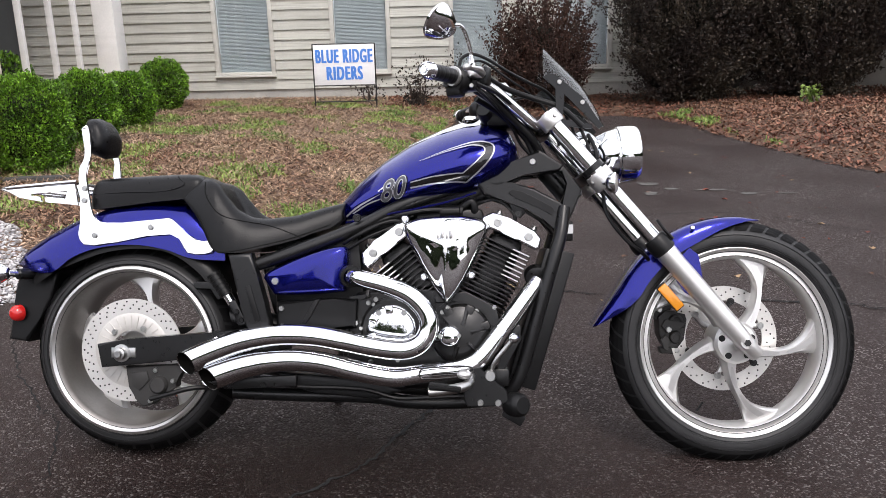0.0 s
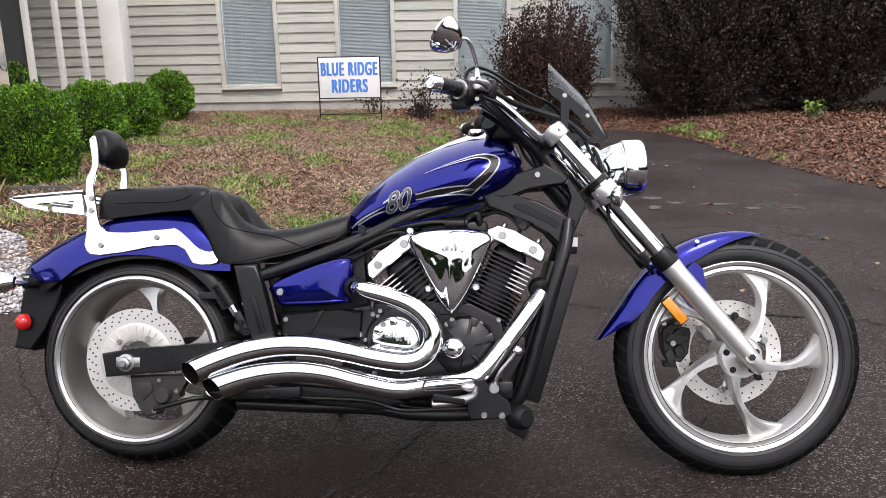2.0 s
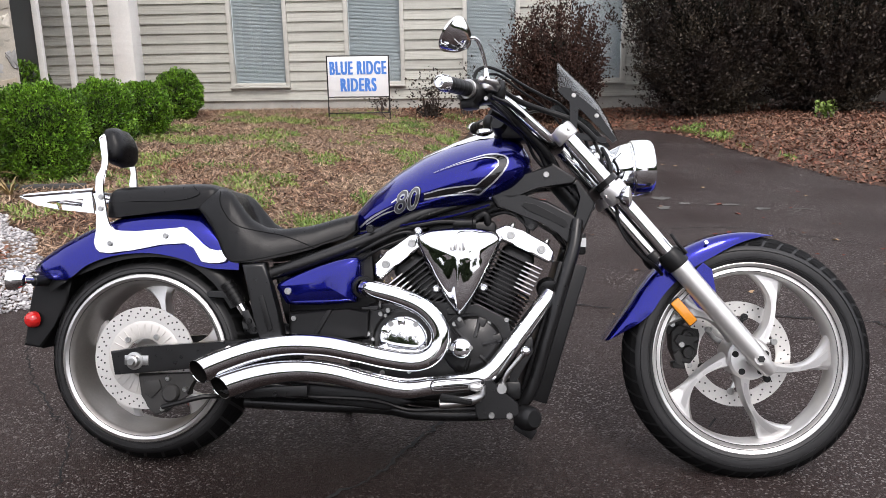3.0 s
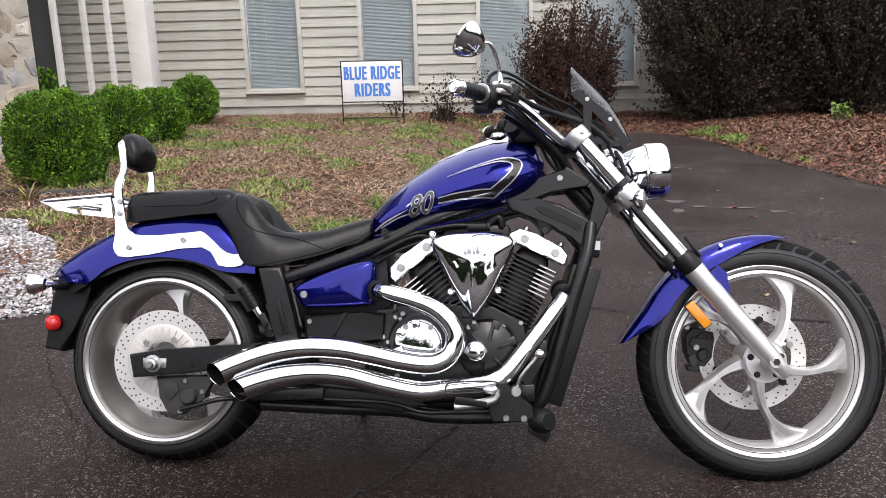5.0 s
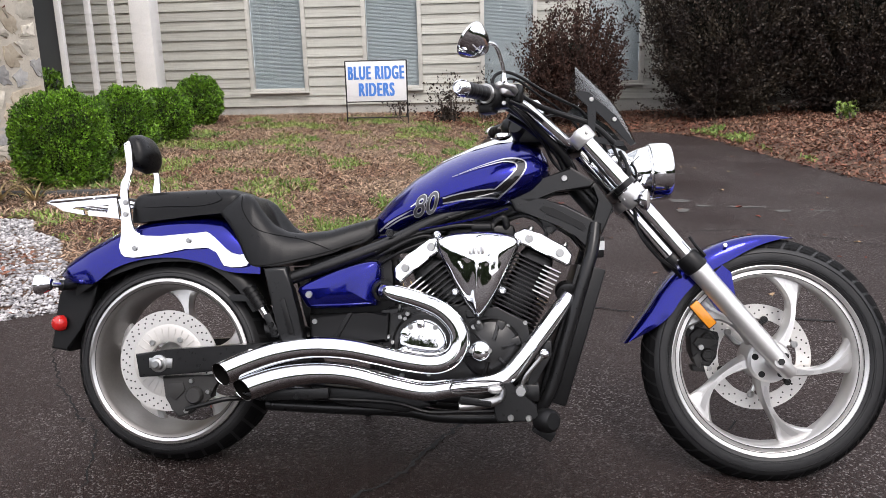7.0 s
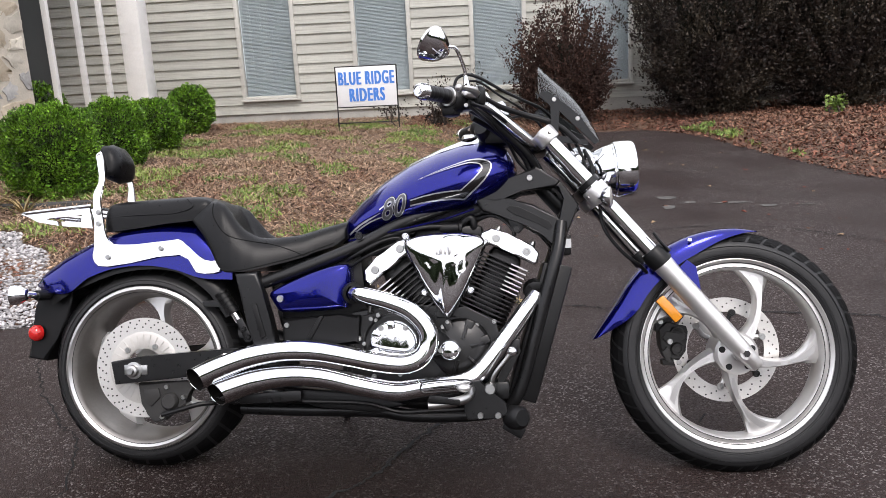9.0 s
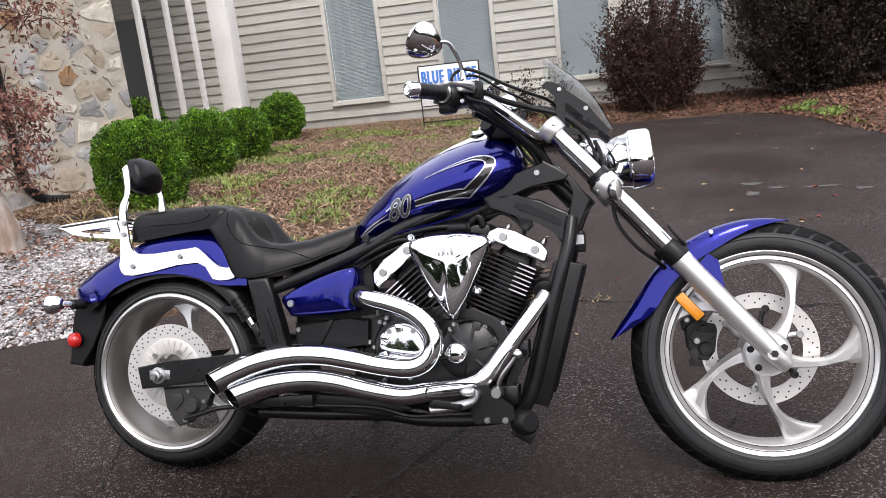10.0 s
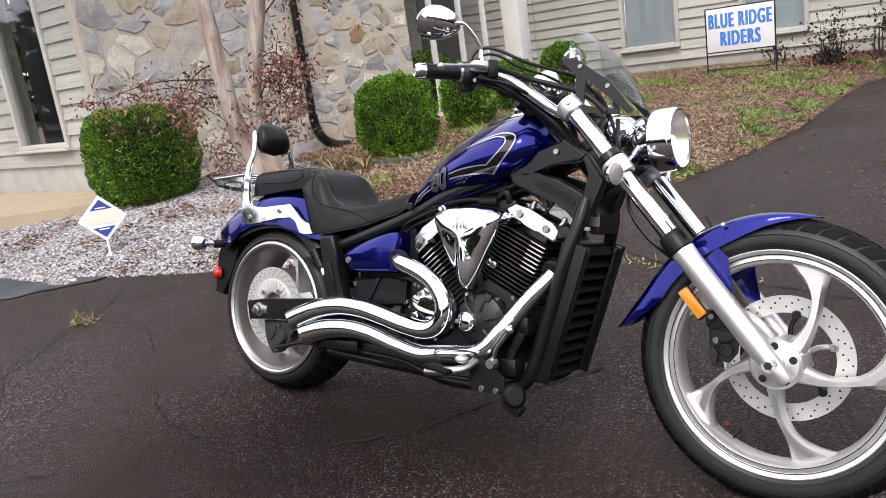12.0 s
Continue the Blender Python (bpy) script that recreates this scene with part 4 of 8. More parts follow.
# machined facets let into each spoke, and the hole beside each foot
for k in range(5):
    bm = bmesh.new()
    for lo, hi in ((0.14, 0.45), (0.55, 0.93)):
        rings = []
        for j in range(7):
            f = lo + (hi - lo) * j / 6
            r, th = 0.045 + 0.197 * f, radians(79 + 72 * k) + front_swirl(f)
            w = 0.0058 * math.sin(math.pi * (0.12 + 0.76 * j / 6)) + (0.012 if lo > 0.3 else 0.0) * max(0, j / 6 - 0.35) + 0.0008
            d, s = Vector((math.cos(th), 0, math.sin(th))), Vector((-math.sin(th), 0, math.cos(th)))
            p = Vector(FC) + d * r + Vector((0, -0.031 * (1.15 - 0.5 * f) - 0.0012, 0))
            rings.append([bm.verts.new(p + s * w), bm.verts.new(p - s * w)])
        loft(bm, rings, False, False)
    bike("facet", bm, MACHINED, front_wheel, "bright machined facet", True, 0)
bm = bmesh.new()
lathe(bm, [(0.0, 0.075), (0.016, 0.075), (0.018, 0.066), (0.024, 0.063), (0.054, 0.06), (0.061, 0.052), (0.061, -0.05), (0.03, -0.06), (0, -0.06)], FC, 40)
hub = bike("hub", bm, SILVER, front_wheel, "silver hub", True)
# hub holes: near-black discs in place of shaded recesses
for k in range(5):
    a = radians(20 + 72 * k)
    bm = bmesh.new()
    lathe(bm, [(0.0092, 0.0575), (0.0092, 0.0622), (0, 0.0622)], (FC[0] + 0.044 * math.cos(a), FC[1], FC[2] + 0.044 * math.sin(a)), 14)
    bike("hub_hole", bm, INNERSHADE, front_wheel, "dark disc painted as the shade in a hub hole", True)
bm = bmesh.new()
tube(bm, [(FC[0] - 0.1, -0.012, FC[2] - 0.205), (FC[0] - 0.082, -0.014, FC[2] - 0.178)], 0.003, 8, 1)
bike("valve", bm, BLACKPLASTIC, front_wheel, "", True)


def disc(c, y, R, inner, holes, name, parent, steer):
    """A brake disc; dark spots laid on it stand for the shade in its drilled holes."""
    bm = bmesh.new()
    lathe(bm, [(R, y - 0.0025), (R, y + 0.0025), (inner, y + 0.0025), (inner, y - 0.0025)], c, 72, (0, 1, 0), True)
    d = bike(name, bm, DISC, parent, "drilled steel brake disc", steer)
    bm = bmesh.new()
    for k in range(holes):
        for j, r in enumerate((R - 0.008, R - 0.018, R - 0.028)):
            a = 2 * math.pi * (k + j * 0.33) / holes
            lathe(bm, [(0, 0.0034), (0.0026, 0.0034), (0.0028, 0.0)], (c[0] + r * math.cos(a), c[1] + y, c[2] + r * math.sin(a)), 8, (0, -1, 0))
    tagged(bike("drilled_hole", bm, INNERSHADE, parent, "dark spots painted as the shade in the disc's drilled holes", steer), kind="stuff")
    return d


disc(FC, 0.062, 0.156, 0.113, 22, "brake_disc", front_wheel, True)
for k in range(6):
    bm = bmesh.new()
    a = radians(20 + 60 * k)
    d, s = Vector((math.cos(a), 0, math.sin(a))), Vector((-math.sin(a), 0, math.cos(a)))
    c0 = Vector(FC) + Vector((0, 0.06, 0))
    tube(bm, [c0 + d * 0.045, c0 + d * 0.08 + s * 0.008, c0 + d * 0.113], 0.007, 8, 2)
    bolt(bm, c0 + d * 0.112 + Vector((0, -0.004, 0)), 0.011, 0.008)
    bike("disc_carrier_arm", bm, BLACKMETAL if k % 2 else STEEL, front_wheel, "", True)
bm = bmesh.new()
prism(bm, [(1.545, 0.345), (1.542, 0.398), (1.565, 0.42), (1.625, 0.408), (1.63, 0.39), (1.622, 0.33), (1.6, 0.3), (1.56, 0.31)], 0.05, 0.115, 0.01)
caliper = bike("front_brake_caliper", bm, CALIPER, None, "dark grey front brake caliper", True)
for z, rr_ in ((0.385, 0.022), (0.338, 0.02)):
    bm = bmesh.new()
    lathe(bm, [(0, 0.006), (rr_ * 0.5, 0.006), (rr_ * 0.6, 0.01), (rr_ - 0.004, 0.01), (rr_, 0.005), (rr_, 0)], (1.594, 0.05, z), 20)
    bike("piston_boss", bm, CALIPER, caliper, "", True)
bike("caliper_bridge", prism(bmesh.new(), [(1.55, 0.372), (1.562, 0.392), (1.62, 0.384), (1.622, 0.372), (1.6, 0.362), (1.565, 0.352)], 0.038, 0.052, 0.004), CALIPER, caliper, "", True)
bike("caliper_fin", prism(bmesh.new(), [(1.548, 0.33), (1.562, 0.345), (1.575, 0.33), (1.57, 0.3), (1.556, 0.306)], 0.036, 0.052, 0.003), CALIPER, caliper, "", True)
bm = bmesh.new()
bolt(bm, (1.57, 0.038, 0.362), 0.009, 0.008)
bike("bolt", bm, STEEL, caliper, "", True)
bm = bmesh.new()
prism(bm, [(1.53, 0.43), (1.535, 0.39), (1.55, 0.385), (1.575, 0.425), (1.6, 0.43), (1.6, 0.445), (1.56, 0.45)], 0.06, 0.1, 0.004)
bike("caliper_bracket", bm, CALIPER, caliper, "", True)
bm = bmesh.new()
prism(bm, [(1.55, 0.305), (1.553, 0.288), (1.62, 0.284), (1.628, 0.3), (1.61, 0.312)], 0.06, 0.1, 0.004)
bike("caliper_bracket", bm, CALIPER, caliper, "", True)
for x, z in ((1.548, 0.42), (1.6, 0.298)):
    bm = bmesh.new()
    bolt(bm, (x, 0.058, z), 0.008, 0.006)
    bike("bolt", bm, STEEL, caliper, "", True)

# rear wheel: deep barrel, spokes at the far side
bm = bmesh.new()
lathe(bm, [(0.242, -0.098), (0.244, -0.105), (0.235, -0.107), (0.227, -0.1), (0.22, -0.094), (0.217, -0.085), (0.211, -0.05), (0.206, 0.02), (0.211, 0.07), (0.22, 0.094), (0.227, 0.1), (0.235, 0.107), (0.244, 0.105), (0.242, 0.098),
           (0.226, 0.07), (0.222, 0.0), (0.226, -0.07)], RC, 96, (0, 1, 0), True)
rear_wheel = bike("rear_wheel", bm, BARREL, None, "silver cast rear wheel with a deep rim")
bm = bmesh.new()
lathe(bm, [(0.2445, -0.1045), (0.2355, -0.1082), (0.2275, -0.1014), (0.2285, -0.1), (0.2355, -0.1065), (0.2435, -0.1035)], RC, 96, (0, 1, 0), True)
bike("rim_lip", bm, MACHINED, rear_wheel, "bright machined lip of the rim")
for ring_r, ring_y, c_, wheel_, st_ in ((0.2275, -0.1015, RC, rear_wheel, False), (0.26, -0.0462, FC, front_wheel, True), (0.2475, -0.0447, FC, front_wheel, True)):
    bm = bmesh.new()
    lathe(bm, [(ring_r - 0.0012, ring_y), (ring_r, ring_y - 0.0012), (ring_r + 0.0012, ring_y)], c_, 96, (0, 1, 0), True)
    bike("rim_groove", bm, CALIPER, wheel_, "dark line round the rim", st_)
bm = bmesh.new()
lathe(bm, [(0.2775, -0.0505), (0.2697, -0.0545), (0.2615, -0.0497), (0.2625, -0.0485), (0.2697, -0.053), (0.2765, -0.0495)], FC, 96, (0, 1, 0), True)
bike("rim_lip", bm, SILVER, front_wheel, "bright machined lip of the rim", True)
bike("tyre", tyre(RC, RR - 0.003, 0.238, 0.107, False, 0.04), RUBBER, rear_wheel, "wide black rear tyre")
tread(RC, RR - 0.003, 0.107, 0.04, 34, rear_wheel, False)
for c_, radii, out, wheel_, st_ in ((FC, (0.2815, 0.286, 0.307), 0.0602, front_wheel, True), (RC, (0.2465, 0.2505, 0.262), 0.1038, rear_wheel, False)):
    for rad in radii:
        bm = bmesh.new()
        lathe(bm, [(rad - 0.0014, -out + 0.003), (rad, -out - 0.0012), (rad + 0.0014, -out + 0.003)], c_, 96, (0, 1, 0), True)
        bike("wall_rib", bm, RUBBER, wheel_, "moulded rib round the tyre wall", st_)
for k in range(5):
    bm = spoke((0, 0.03, RC[2]), radians(95 + 72 * k), 0.04, 0.21, 0.03, lambda f: radians(-20 + 20 * f), 0.04, bmesh.new())
    bike("spoke", bm, SILVER, rear_wheel)
bm = bmesh.new()
lathe(bm, [(0, 0.11), (0.03, 0.11), (0.034, 0.08), (0.055, 0.06), (0.06, -0.05), (0, -0.06)], RC, 32)
bike("hub", bm, SILVER, rear_wheel)
disc(RC, -0.098, 0.149, 0.108, 30, "brake_disc", rear_wheel, False)
bm = bmesh.new()
lathe(bm, [(0.109, -0.1), (0.109, -0.094), (0.057, -0.088), (0.057, -0.101), (0.062, -0.104), (0.1, -0.1035)], RC, 60, (0, 1, 0), True)
bike("disc_carrier", bm, CARRIER, rear_wheel, "pale ribbed carrier of the rear disc")
for k in range(28):
    a = 2 * math.pi * k / 28
    d = Vector((math.cos(a), 0, math.sin(a)))
    c0 = Vector((0, -0.1045, RC[2]))
    bm = bmesh.new()
    tube(bm, [c0 + d * 0.064, c0 + d * 0.1], 0.0014, 6, 1)
    bike("rib", bm, CARRIER, rear_wheel)
for k in range(5):
    a = radians(60 + 72 * k)
    bm = bmesh.new()
    bolt(bm, (0.072 * math.cos(a), -0.103, RC[2] + 0.072 * math.sin(a)), 0.009, 0.008)
    bike("bolt", bm, STEEL, rear_wheel)

# --- swing arm, rear brake, belt guard, shock ---
SW = [(-0.074, 0.337), (0.018, 0.352), (0.284, 0.373), (0.36, 0.38), (0.36, 0.32), (0.136, 0.29), (-0.061, 0.27)]
for y0, y1 in ((-0.162, -0.128), (0.128, 0.162)):
    bike("swing_arm", prism(bmesh.new(), SW, y0, y1, 0.006), BLACKMETAL, None, "black swing arm")
bm = bmesh.new()
lathe(bm, [(0, 0.03), (0.009, 0.03), (0.01, 0.022), (0.016, 0.02), (0.0175, 0.014), (0.0175, 0.006), (0.025, 0.005), (0.025, 0)], (0.0, -0.163, RC[2]), 24)
bike("axle_nut", bm, STEEL)
bm = bmesh.new()
prism(bm, [(-0.03, 0.3), (0.04, 0.3), (0.04, 0.328), (-0.03, 0.328)], -0.1655, -0.16, 0.002)
bike("axle_adjuster", bm, STEEL)
bm = prism(bmesh.new(), [(0.0, 0.272), (0.12, 0.275), (0.178, 0.282), (0.18, 0.262), (0.15, 0.25), (0.152, 0.215), (0.125, 0.2), (0.1, 0.185), (0.086, 0.164), (0.05, 0.155), (0.03, 0.18), (0.009, 0.211)], -0.145, -0.112, 0.007)
rc_ = bike("rear_brake_caliper", bm, CALIPER, None, "dark grey rear brake caliper")
bm = bmesh.new()
prism(bm, [(0.02, 0.255), (0.065, 0.258), (0.072, 0.235), (0.045, 0.205), (0.022, 0.22)], -0.15, -0.144, 0.002)
bike("caliper_pad_cover", bm, CALIPER, rc_)
for x, z in ((0.09, 0.262), (0.14, 0.232), (0.075, 0.175)):
    bm = bmesh.new()
    bolt(bm, (x, -0.146, z), 0.007, 0.007)
    bike("bolt", bm, STEEL, rc_)
bm = bmesh.new()
lathe(bm, [(0, 0.018), (0.02, 0.018), (0.025, 0.012), (0.026, 0)], (0.1, -0.143, 0.221), 24)
bike("piston_housing", bm, CALIPER, rc_)
bm = bmesh.new()
tube(bm, [(0.075, -0.15, 0.18), (0.13, -0.15, 0.195), (0.19, -0.14, 0.21), (0.25, -0.12, 0.21)], 0.007, 8)
bike("brake_hose", bm, BLACKPLASTIC)
bm = prism(bmesh.new(), [(0.189, 0.507), (0.2, 0.512), (0.256, 0.512), (0.298, 0.48), (0.345, 0.399), (0.332, 0.391), (0.281, 0.463), (0.25, 0.495), (0.197, 0.491)], -0.125, -0.11, 0.003)
bike("shock_bracket", bm, BLACKMETAL)
bm = bmesh.new()
tube(bm, [(0.252, -0.135, 0.535), (0.292, -0.135, 0.475)], 0.018, 16, 1)
for k in range(5):
    f = k / 5
    tube(bm, [(0.252 + 0.04 * f, -0.135, 0.535 - 0.06 * f), (0.256 + 0.04 * f, -0.135, 0.529 - 0.06 * f)], 0.0205, 16, 1)
rp = bike("passenger_peg", bm, BLACKPLASTIC, None, "folded black rubber passenger peg")
bm = bmesh.new()
tube(bm, [(0.293, -0.135, 0.474), (0.308, -0.135, 0.45)], 0.013, 14, 1)
bike("peg_end", bm, CHROME, rp)
bm = prism(bmesh.new(), [(0.30, 0.455), (0.32, 0.462), (0.352, 0.4), (0.345, 0.39), (0.328, 0.39)], -0.15, -0.135, 0.004)
bolt(bm, (0.325, -0.15, 0.428), 0.008)
bolt(bm, (0.338, -0.15, 0.405), 0.008)
bike("peg_bracket", bm, BLACKMETAL)
bm = bmesh.new()
tube(bm, [(0.2, -0.03, 0.42), (0.45, -0.03, 0.36)], 0.04, 16, 1)
tube(bm, [(0.26, 0.03, 0.30), (0.42, 0.0, 0.28)], 0.06, 12, 1)
bike("rear_shock", bm, BLACKMETAL)

# --- frame ---
bm = bmesh.new()
tube(bm, [(0.36, -0.135, 0.555), (0.51, -0.12, 0.606), (0.667, -0.1, 0.668), (0.8, -0.085, 0.735), (1.0, -0.06, 0.8)], 0.019, 14)
bike("frame_rail", bm, BLACKMETAL)
bm = bmesh.new()
tube(bm, [(0.36, 0.135, 0.555), (0.51, 0.12, 0.606), (0.667, 0.1, 0.668), (0.8, 0.085, 0.735), (1.0, 0.06, 0.8)], 0.019, 14)
bike("frame_rail", bm, BLACKMETAL)
for s in (-1, 1):
    y0, y1 = sorted((s * 0.175, s * 0.13))
    bike("frame_pillar", prism(bmesh.new(), [(0.305, 0.59), (0.375, 0.595), (0.39, 0.53), (0.41, 0.46), (0.436, 0.36), (0.365, 0.36), (0.345, 0.44)], y0, y1, 0.014, 3), BLACKMETAL)
    bm = prism(bmesh.new(), [(0.357, 0.5), (0.372, 0.505), (0.4, 0.41), (0.385, 0.4)], s * 0.179 if s < 0 else 0.174, s * 0.174 if s < 0 else 0.179, 0.002)
    bike("pillar_inset", bm, BLACKPLASTIC)
    y0, y1 = sorted((s * 0.095, s * 0.055))
    # head casting with an open triangle
    for poly in ([(1.0, 0.795), (1.03, 0.83), (1.10, 0.842), (1.177, 0.885), (1.245, 0.842), (1.235, 0.822), (1.136, 0.814), (1.08, 0.8), (1.06, 0.775)],
                 [(1.0, 0.795), (1.03, 0.8), (1.1, 0.792), (1.165, 0.775), (1.238, 0.736), (1.266, 0.7), (1.255, 0.645), (1.222, 0.645), (1.196, 0.694), (1.147, 0.714), (1.097, 0.733), (1.02, 0.757)],
                 [(1.232, 0.824), (1.246, 0.842), (1.3, 0.77), (1.262, 0.68), (1.225, 0.668), (1.236, 0.732), (1.266, 0.79)]):
        bike("frame_casting", prism(bmesh.new(), poly, y0, y1, 0.008), BLACKMETAL)
    bike("casting_inset", prism(bmesh.new(), [(1.09, 0.762), (1.1, 0.772), (1.13, 0.766), (1.215, 0.722), (1.222, 0.707), (1.21, 0.7), (1.18, 0.718), (1.11, 0.747)], s * 0.098, s * 0.0945, 0.001), BLACKPLASTIC)
    bm = bmesh.new()
    tube(bm, [(1.248, s * 0.085, 0.72), (1.235, s * 0.11, 0.64), (1.205, s * 0.125, 0.54), (1.16, s * 0.125, 0.38), (1.115, s * 0.12, 0.235), (1.06, s * 0.11, 0.185), (0.95, s * 0.1, 0.168), (0.8, s * 0.1, 0.168),
              (0.7, s * 0.1, 0.182), (0.5, s * 0.1, 0.185), (0.3, s * 0.1, 0.192)], 0.019, 14)
    bike("down_tube", bm, BLACKMETAL)
bm = bmesh.new()
lathe(bm, [(0, 0.0), (0.036, 0.0), (0.036, 0.03), (0.03, 0.035), (0.03, 0.13), (0.036, 0.135), (0.036, 0.165), (0, 0.165)], (1.285, 0, 0.74), 24, (-0.666, 0, 0.746))
bike("steering_head", bm, BLACKMETAL)
bm = bmesh.new()
for x, z in ((1.159, 0.85),):
    bolt(bm, (x, -0.096, z), 0.009, 0.006)
bike("bolt", bm, STEEL)
bm = bmesh.new()
bolt(bm, (0.662, -0.118, 0.692), 0.012, 0.01)
bike("bolt", bm, BLACKMETAL)

# --- radiator with its louvred guard ---
RAD = Matrix.Translation((1.158, 0, 0.415)) @ Matrix.Rotation(radians(16), 4, "Y")
bm = bmesh.new()
box(bm, (0, 0, 0), (0.035, 0.235, 0.39), 0.006)
bmesh.ops.transform(bm, matrix=RAD, verts=bm.verts)
radiator = bike("radiator", bm, BLACKPLASTIC, None, "black radiator with a louvred guard")
for s in (-1, 1):
    bm = bmesh.new()
    box(bm, (0.03, s * 0.119, 0), (0.066, 0.012, 0.4), 0.004)
    bmesh.ops.transform(bm, matrix=RAD, verts=bm.verts)
    bike("side_guard", bm, BLACKPLASTIC, radiator)
MATTEBLACK = mat("matte_black_plastic", (0.005, 0.005, 0.0052), 0.6, spec=0.16, var=0.25)
for s in (-1, 1):
    bm = bmesh.new()
    box(bm, (0.05, s * 0.098, 0.004), (0.026, 0.034, 0.386), 0.01, Matrix.Rotation(radians(-24 * s), 3, "Z"), seg=3)
    bmesh.ops.transform(bm, matrix=RAD, verts=bm.verts)
    bike("side_cowl", bm, BLACKMETAL, radiator, "rounded black side cowl")
for k in range(11):
    bm = bmesh.new()
    box(bm, (0.04, 0, -0.18 + 0.036 * k), (0.03, 0.2, 0.006), 0.002, Matrix.Rotation(radians(30), 3, "Y"))
    bmesh.ops.transform(bm, matrix=RAD, verts=bm.verts)
    bike("slat", bm, MATTEBLACK, radiator)
bm = bmesh.new()
box(bm, (1.262, -0.0, 0.655), (0.03, 0.12, 0.06), 0.006)
bike("horn_box", bm, BLACKPLASTIC)
bm = bmesh.new()
box(bm, (1.262, -0.0615, 0.66), (0.03, 0.002, 0.026), 0.0)
bike("label", bm, STEEL)

# --- engine ---
CRANK = (0.945, 0.36)
bm = prism(bmesh.new(), [(0.60, 0.30), (0.62, 0.44), (0.66, 0.48), (0.8, 0.49), (0.9, 0.5), (1.0, 0.48), (1.06, 0.42), (1.08, 0.33), (1.04, 0.24), (0.9, 0.2), (0.7, 0.21), (0.62, 0.24)], -0.115, 0.125, 0.025, 3)
engine = bike("crankcase", bm, BLACKCAST, None, "black engine case")
bm = bmesh.new()
lathe(bm, [(0, 0.035), (0.03, 0.035), (0.055, 0.03), (0.078, 0.018), (0.085, 0.0), (0.085, -0.03)], (0.955, -0.13, 0.365), 40)
gen = bike("generator_cover", bm, BLACKCAST, engine, "round black generator cover")
for k in range(6):
    a = radians(15 + 60 * k)
    bm = bmesh.new()
    tube(bm, [(0.955 + 0.03 * math.cos(a), -0.165, 0.365 + 0.03 * math.sin(a)), (0.955 + 0.06 * math.cos(a), -0.158, 0.365 + 0.06 * math.sin(a)), (0.955 + 0.083 * math.cos(a), -0.14, 0.365 + 0.083 * math.sin(a))], 0.006, 6, 2)
    bike("rib", bm, BLACKCAST, engine)
bm = bmesh.new()
lathe(bm, [(0, 0.024), (0.012, 0.0235), (0.022, 0.021), (0.028, 0.016), (0.0305, 0.009), (0.031, 0)], (0.926, -0.168, 0.364), 40)
bike("chrome_cap", bm, CHROME, engine, "domed chrome cap")
for a in (0.1, 3.1):
    bm = bmesh.new()
    bolt(bm, (0.926 + 0.026 * math.cos(a), -0.183, 0.364 + 0.026 * math.sin(a)), 0.0065, 0.007)
    bike("bolt", bm, STEEL, engine)
bm = bmesh.new()
lathe(bm, [(0, 0.0295), (0.04, 0.029), (0.062, 0.0275), (0.068, 0.025), (0.0715, 0.019), (0.072, 0.0)], (0.762, -0.118, 0.377), 64)
clutch = bike("clutch_cover", bm, CHROME, engine, "round chrome clutch cover")
bm = bmesh.new()
lathe(bm, [(0.07, 0.014), (0.082, 0.014), (0.09, 0.006), (0.092, -0.02)], (0.762, -0.118, 0.377), 48)
bike("clutch_housing", bm, BLACKCAST, engine)
for k in range(5):
    a = radians(54 + 72 * k)
    bm = bmesh.new()
    bolt(bm, (0.762 + 0.06 * math.cos(a), -0.145, 0.377 + 0.06 * math.sin(a)), 0.008, 0.005)
    bike("bolt", bm, STEEL, engine)
for k in range(7):
    a = radians(25 + 51 * k)
    bm = bmesh.new()
    bolt(bm, (0.762 + 0.088 * math.cos(a), -0.124, 0.377 + 0.088 * math.sin(a)), 0.006, 0.006)
    bike("bolt", bm, STEEL, engine)

for x, y, z in ((0.905, -0.14, 0.428), (1.0, -0.128, 0.43), (1.033, -0.122, 0.385), (1.03, -0.122, 0.335), (0.99, -0.128, 0.285), (0.92, -0.13, 0.275), (0.655, -0.118, 0.44), (0.695, -0.12, 0.452), (0.66, -0.118, 0.395),
                (0.672, -0.118, 0.335), (0.716, -0.12, 0.462), (1.05, -0.118, 0.44), (0.7, -0.118, 0.285)):
    bm = bmesh.new()
    bolt(bm, (x, y, z), 0.0072, 0.012)
    bike("bolt", bm, STEEL, engine)
for k in range(3):
    a = radians(200 - 52 * k)
    bm = bmesh.new()
    box(bm, (0.762 + 0.058 * math.cos(a), -0.1455, 0.377 + 0.058 * math.sin(a)), (0.026, 0.008, 0.022), 0.004, Matrix.Rotation(-a, 3, "Y"))
    bike("cover_tab", bm, CHROME, engine)
for a0 in (70, 118, 20, -28):
    a, c0 = radians(a0), Vector((0.955, 0, 0.365))
    d = Vector((math.cos(a), 0, math.sin(a)))
    bm = bmesh.new()
    box(bm, c0 + d * 0.062 + Vector((0, -0.148, 0)), (0.05, 0.016, 0.026), 0.005, Matrix.Rotation(-a, 3, "Y"))
    bike("cover_web", bm, BLACKCAST, engine)
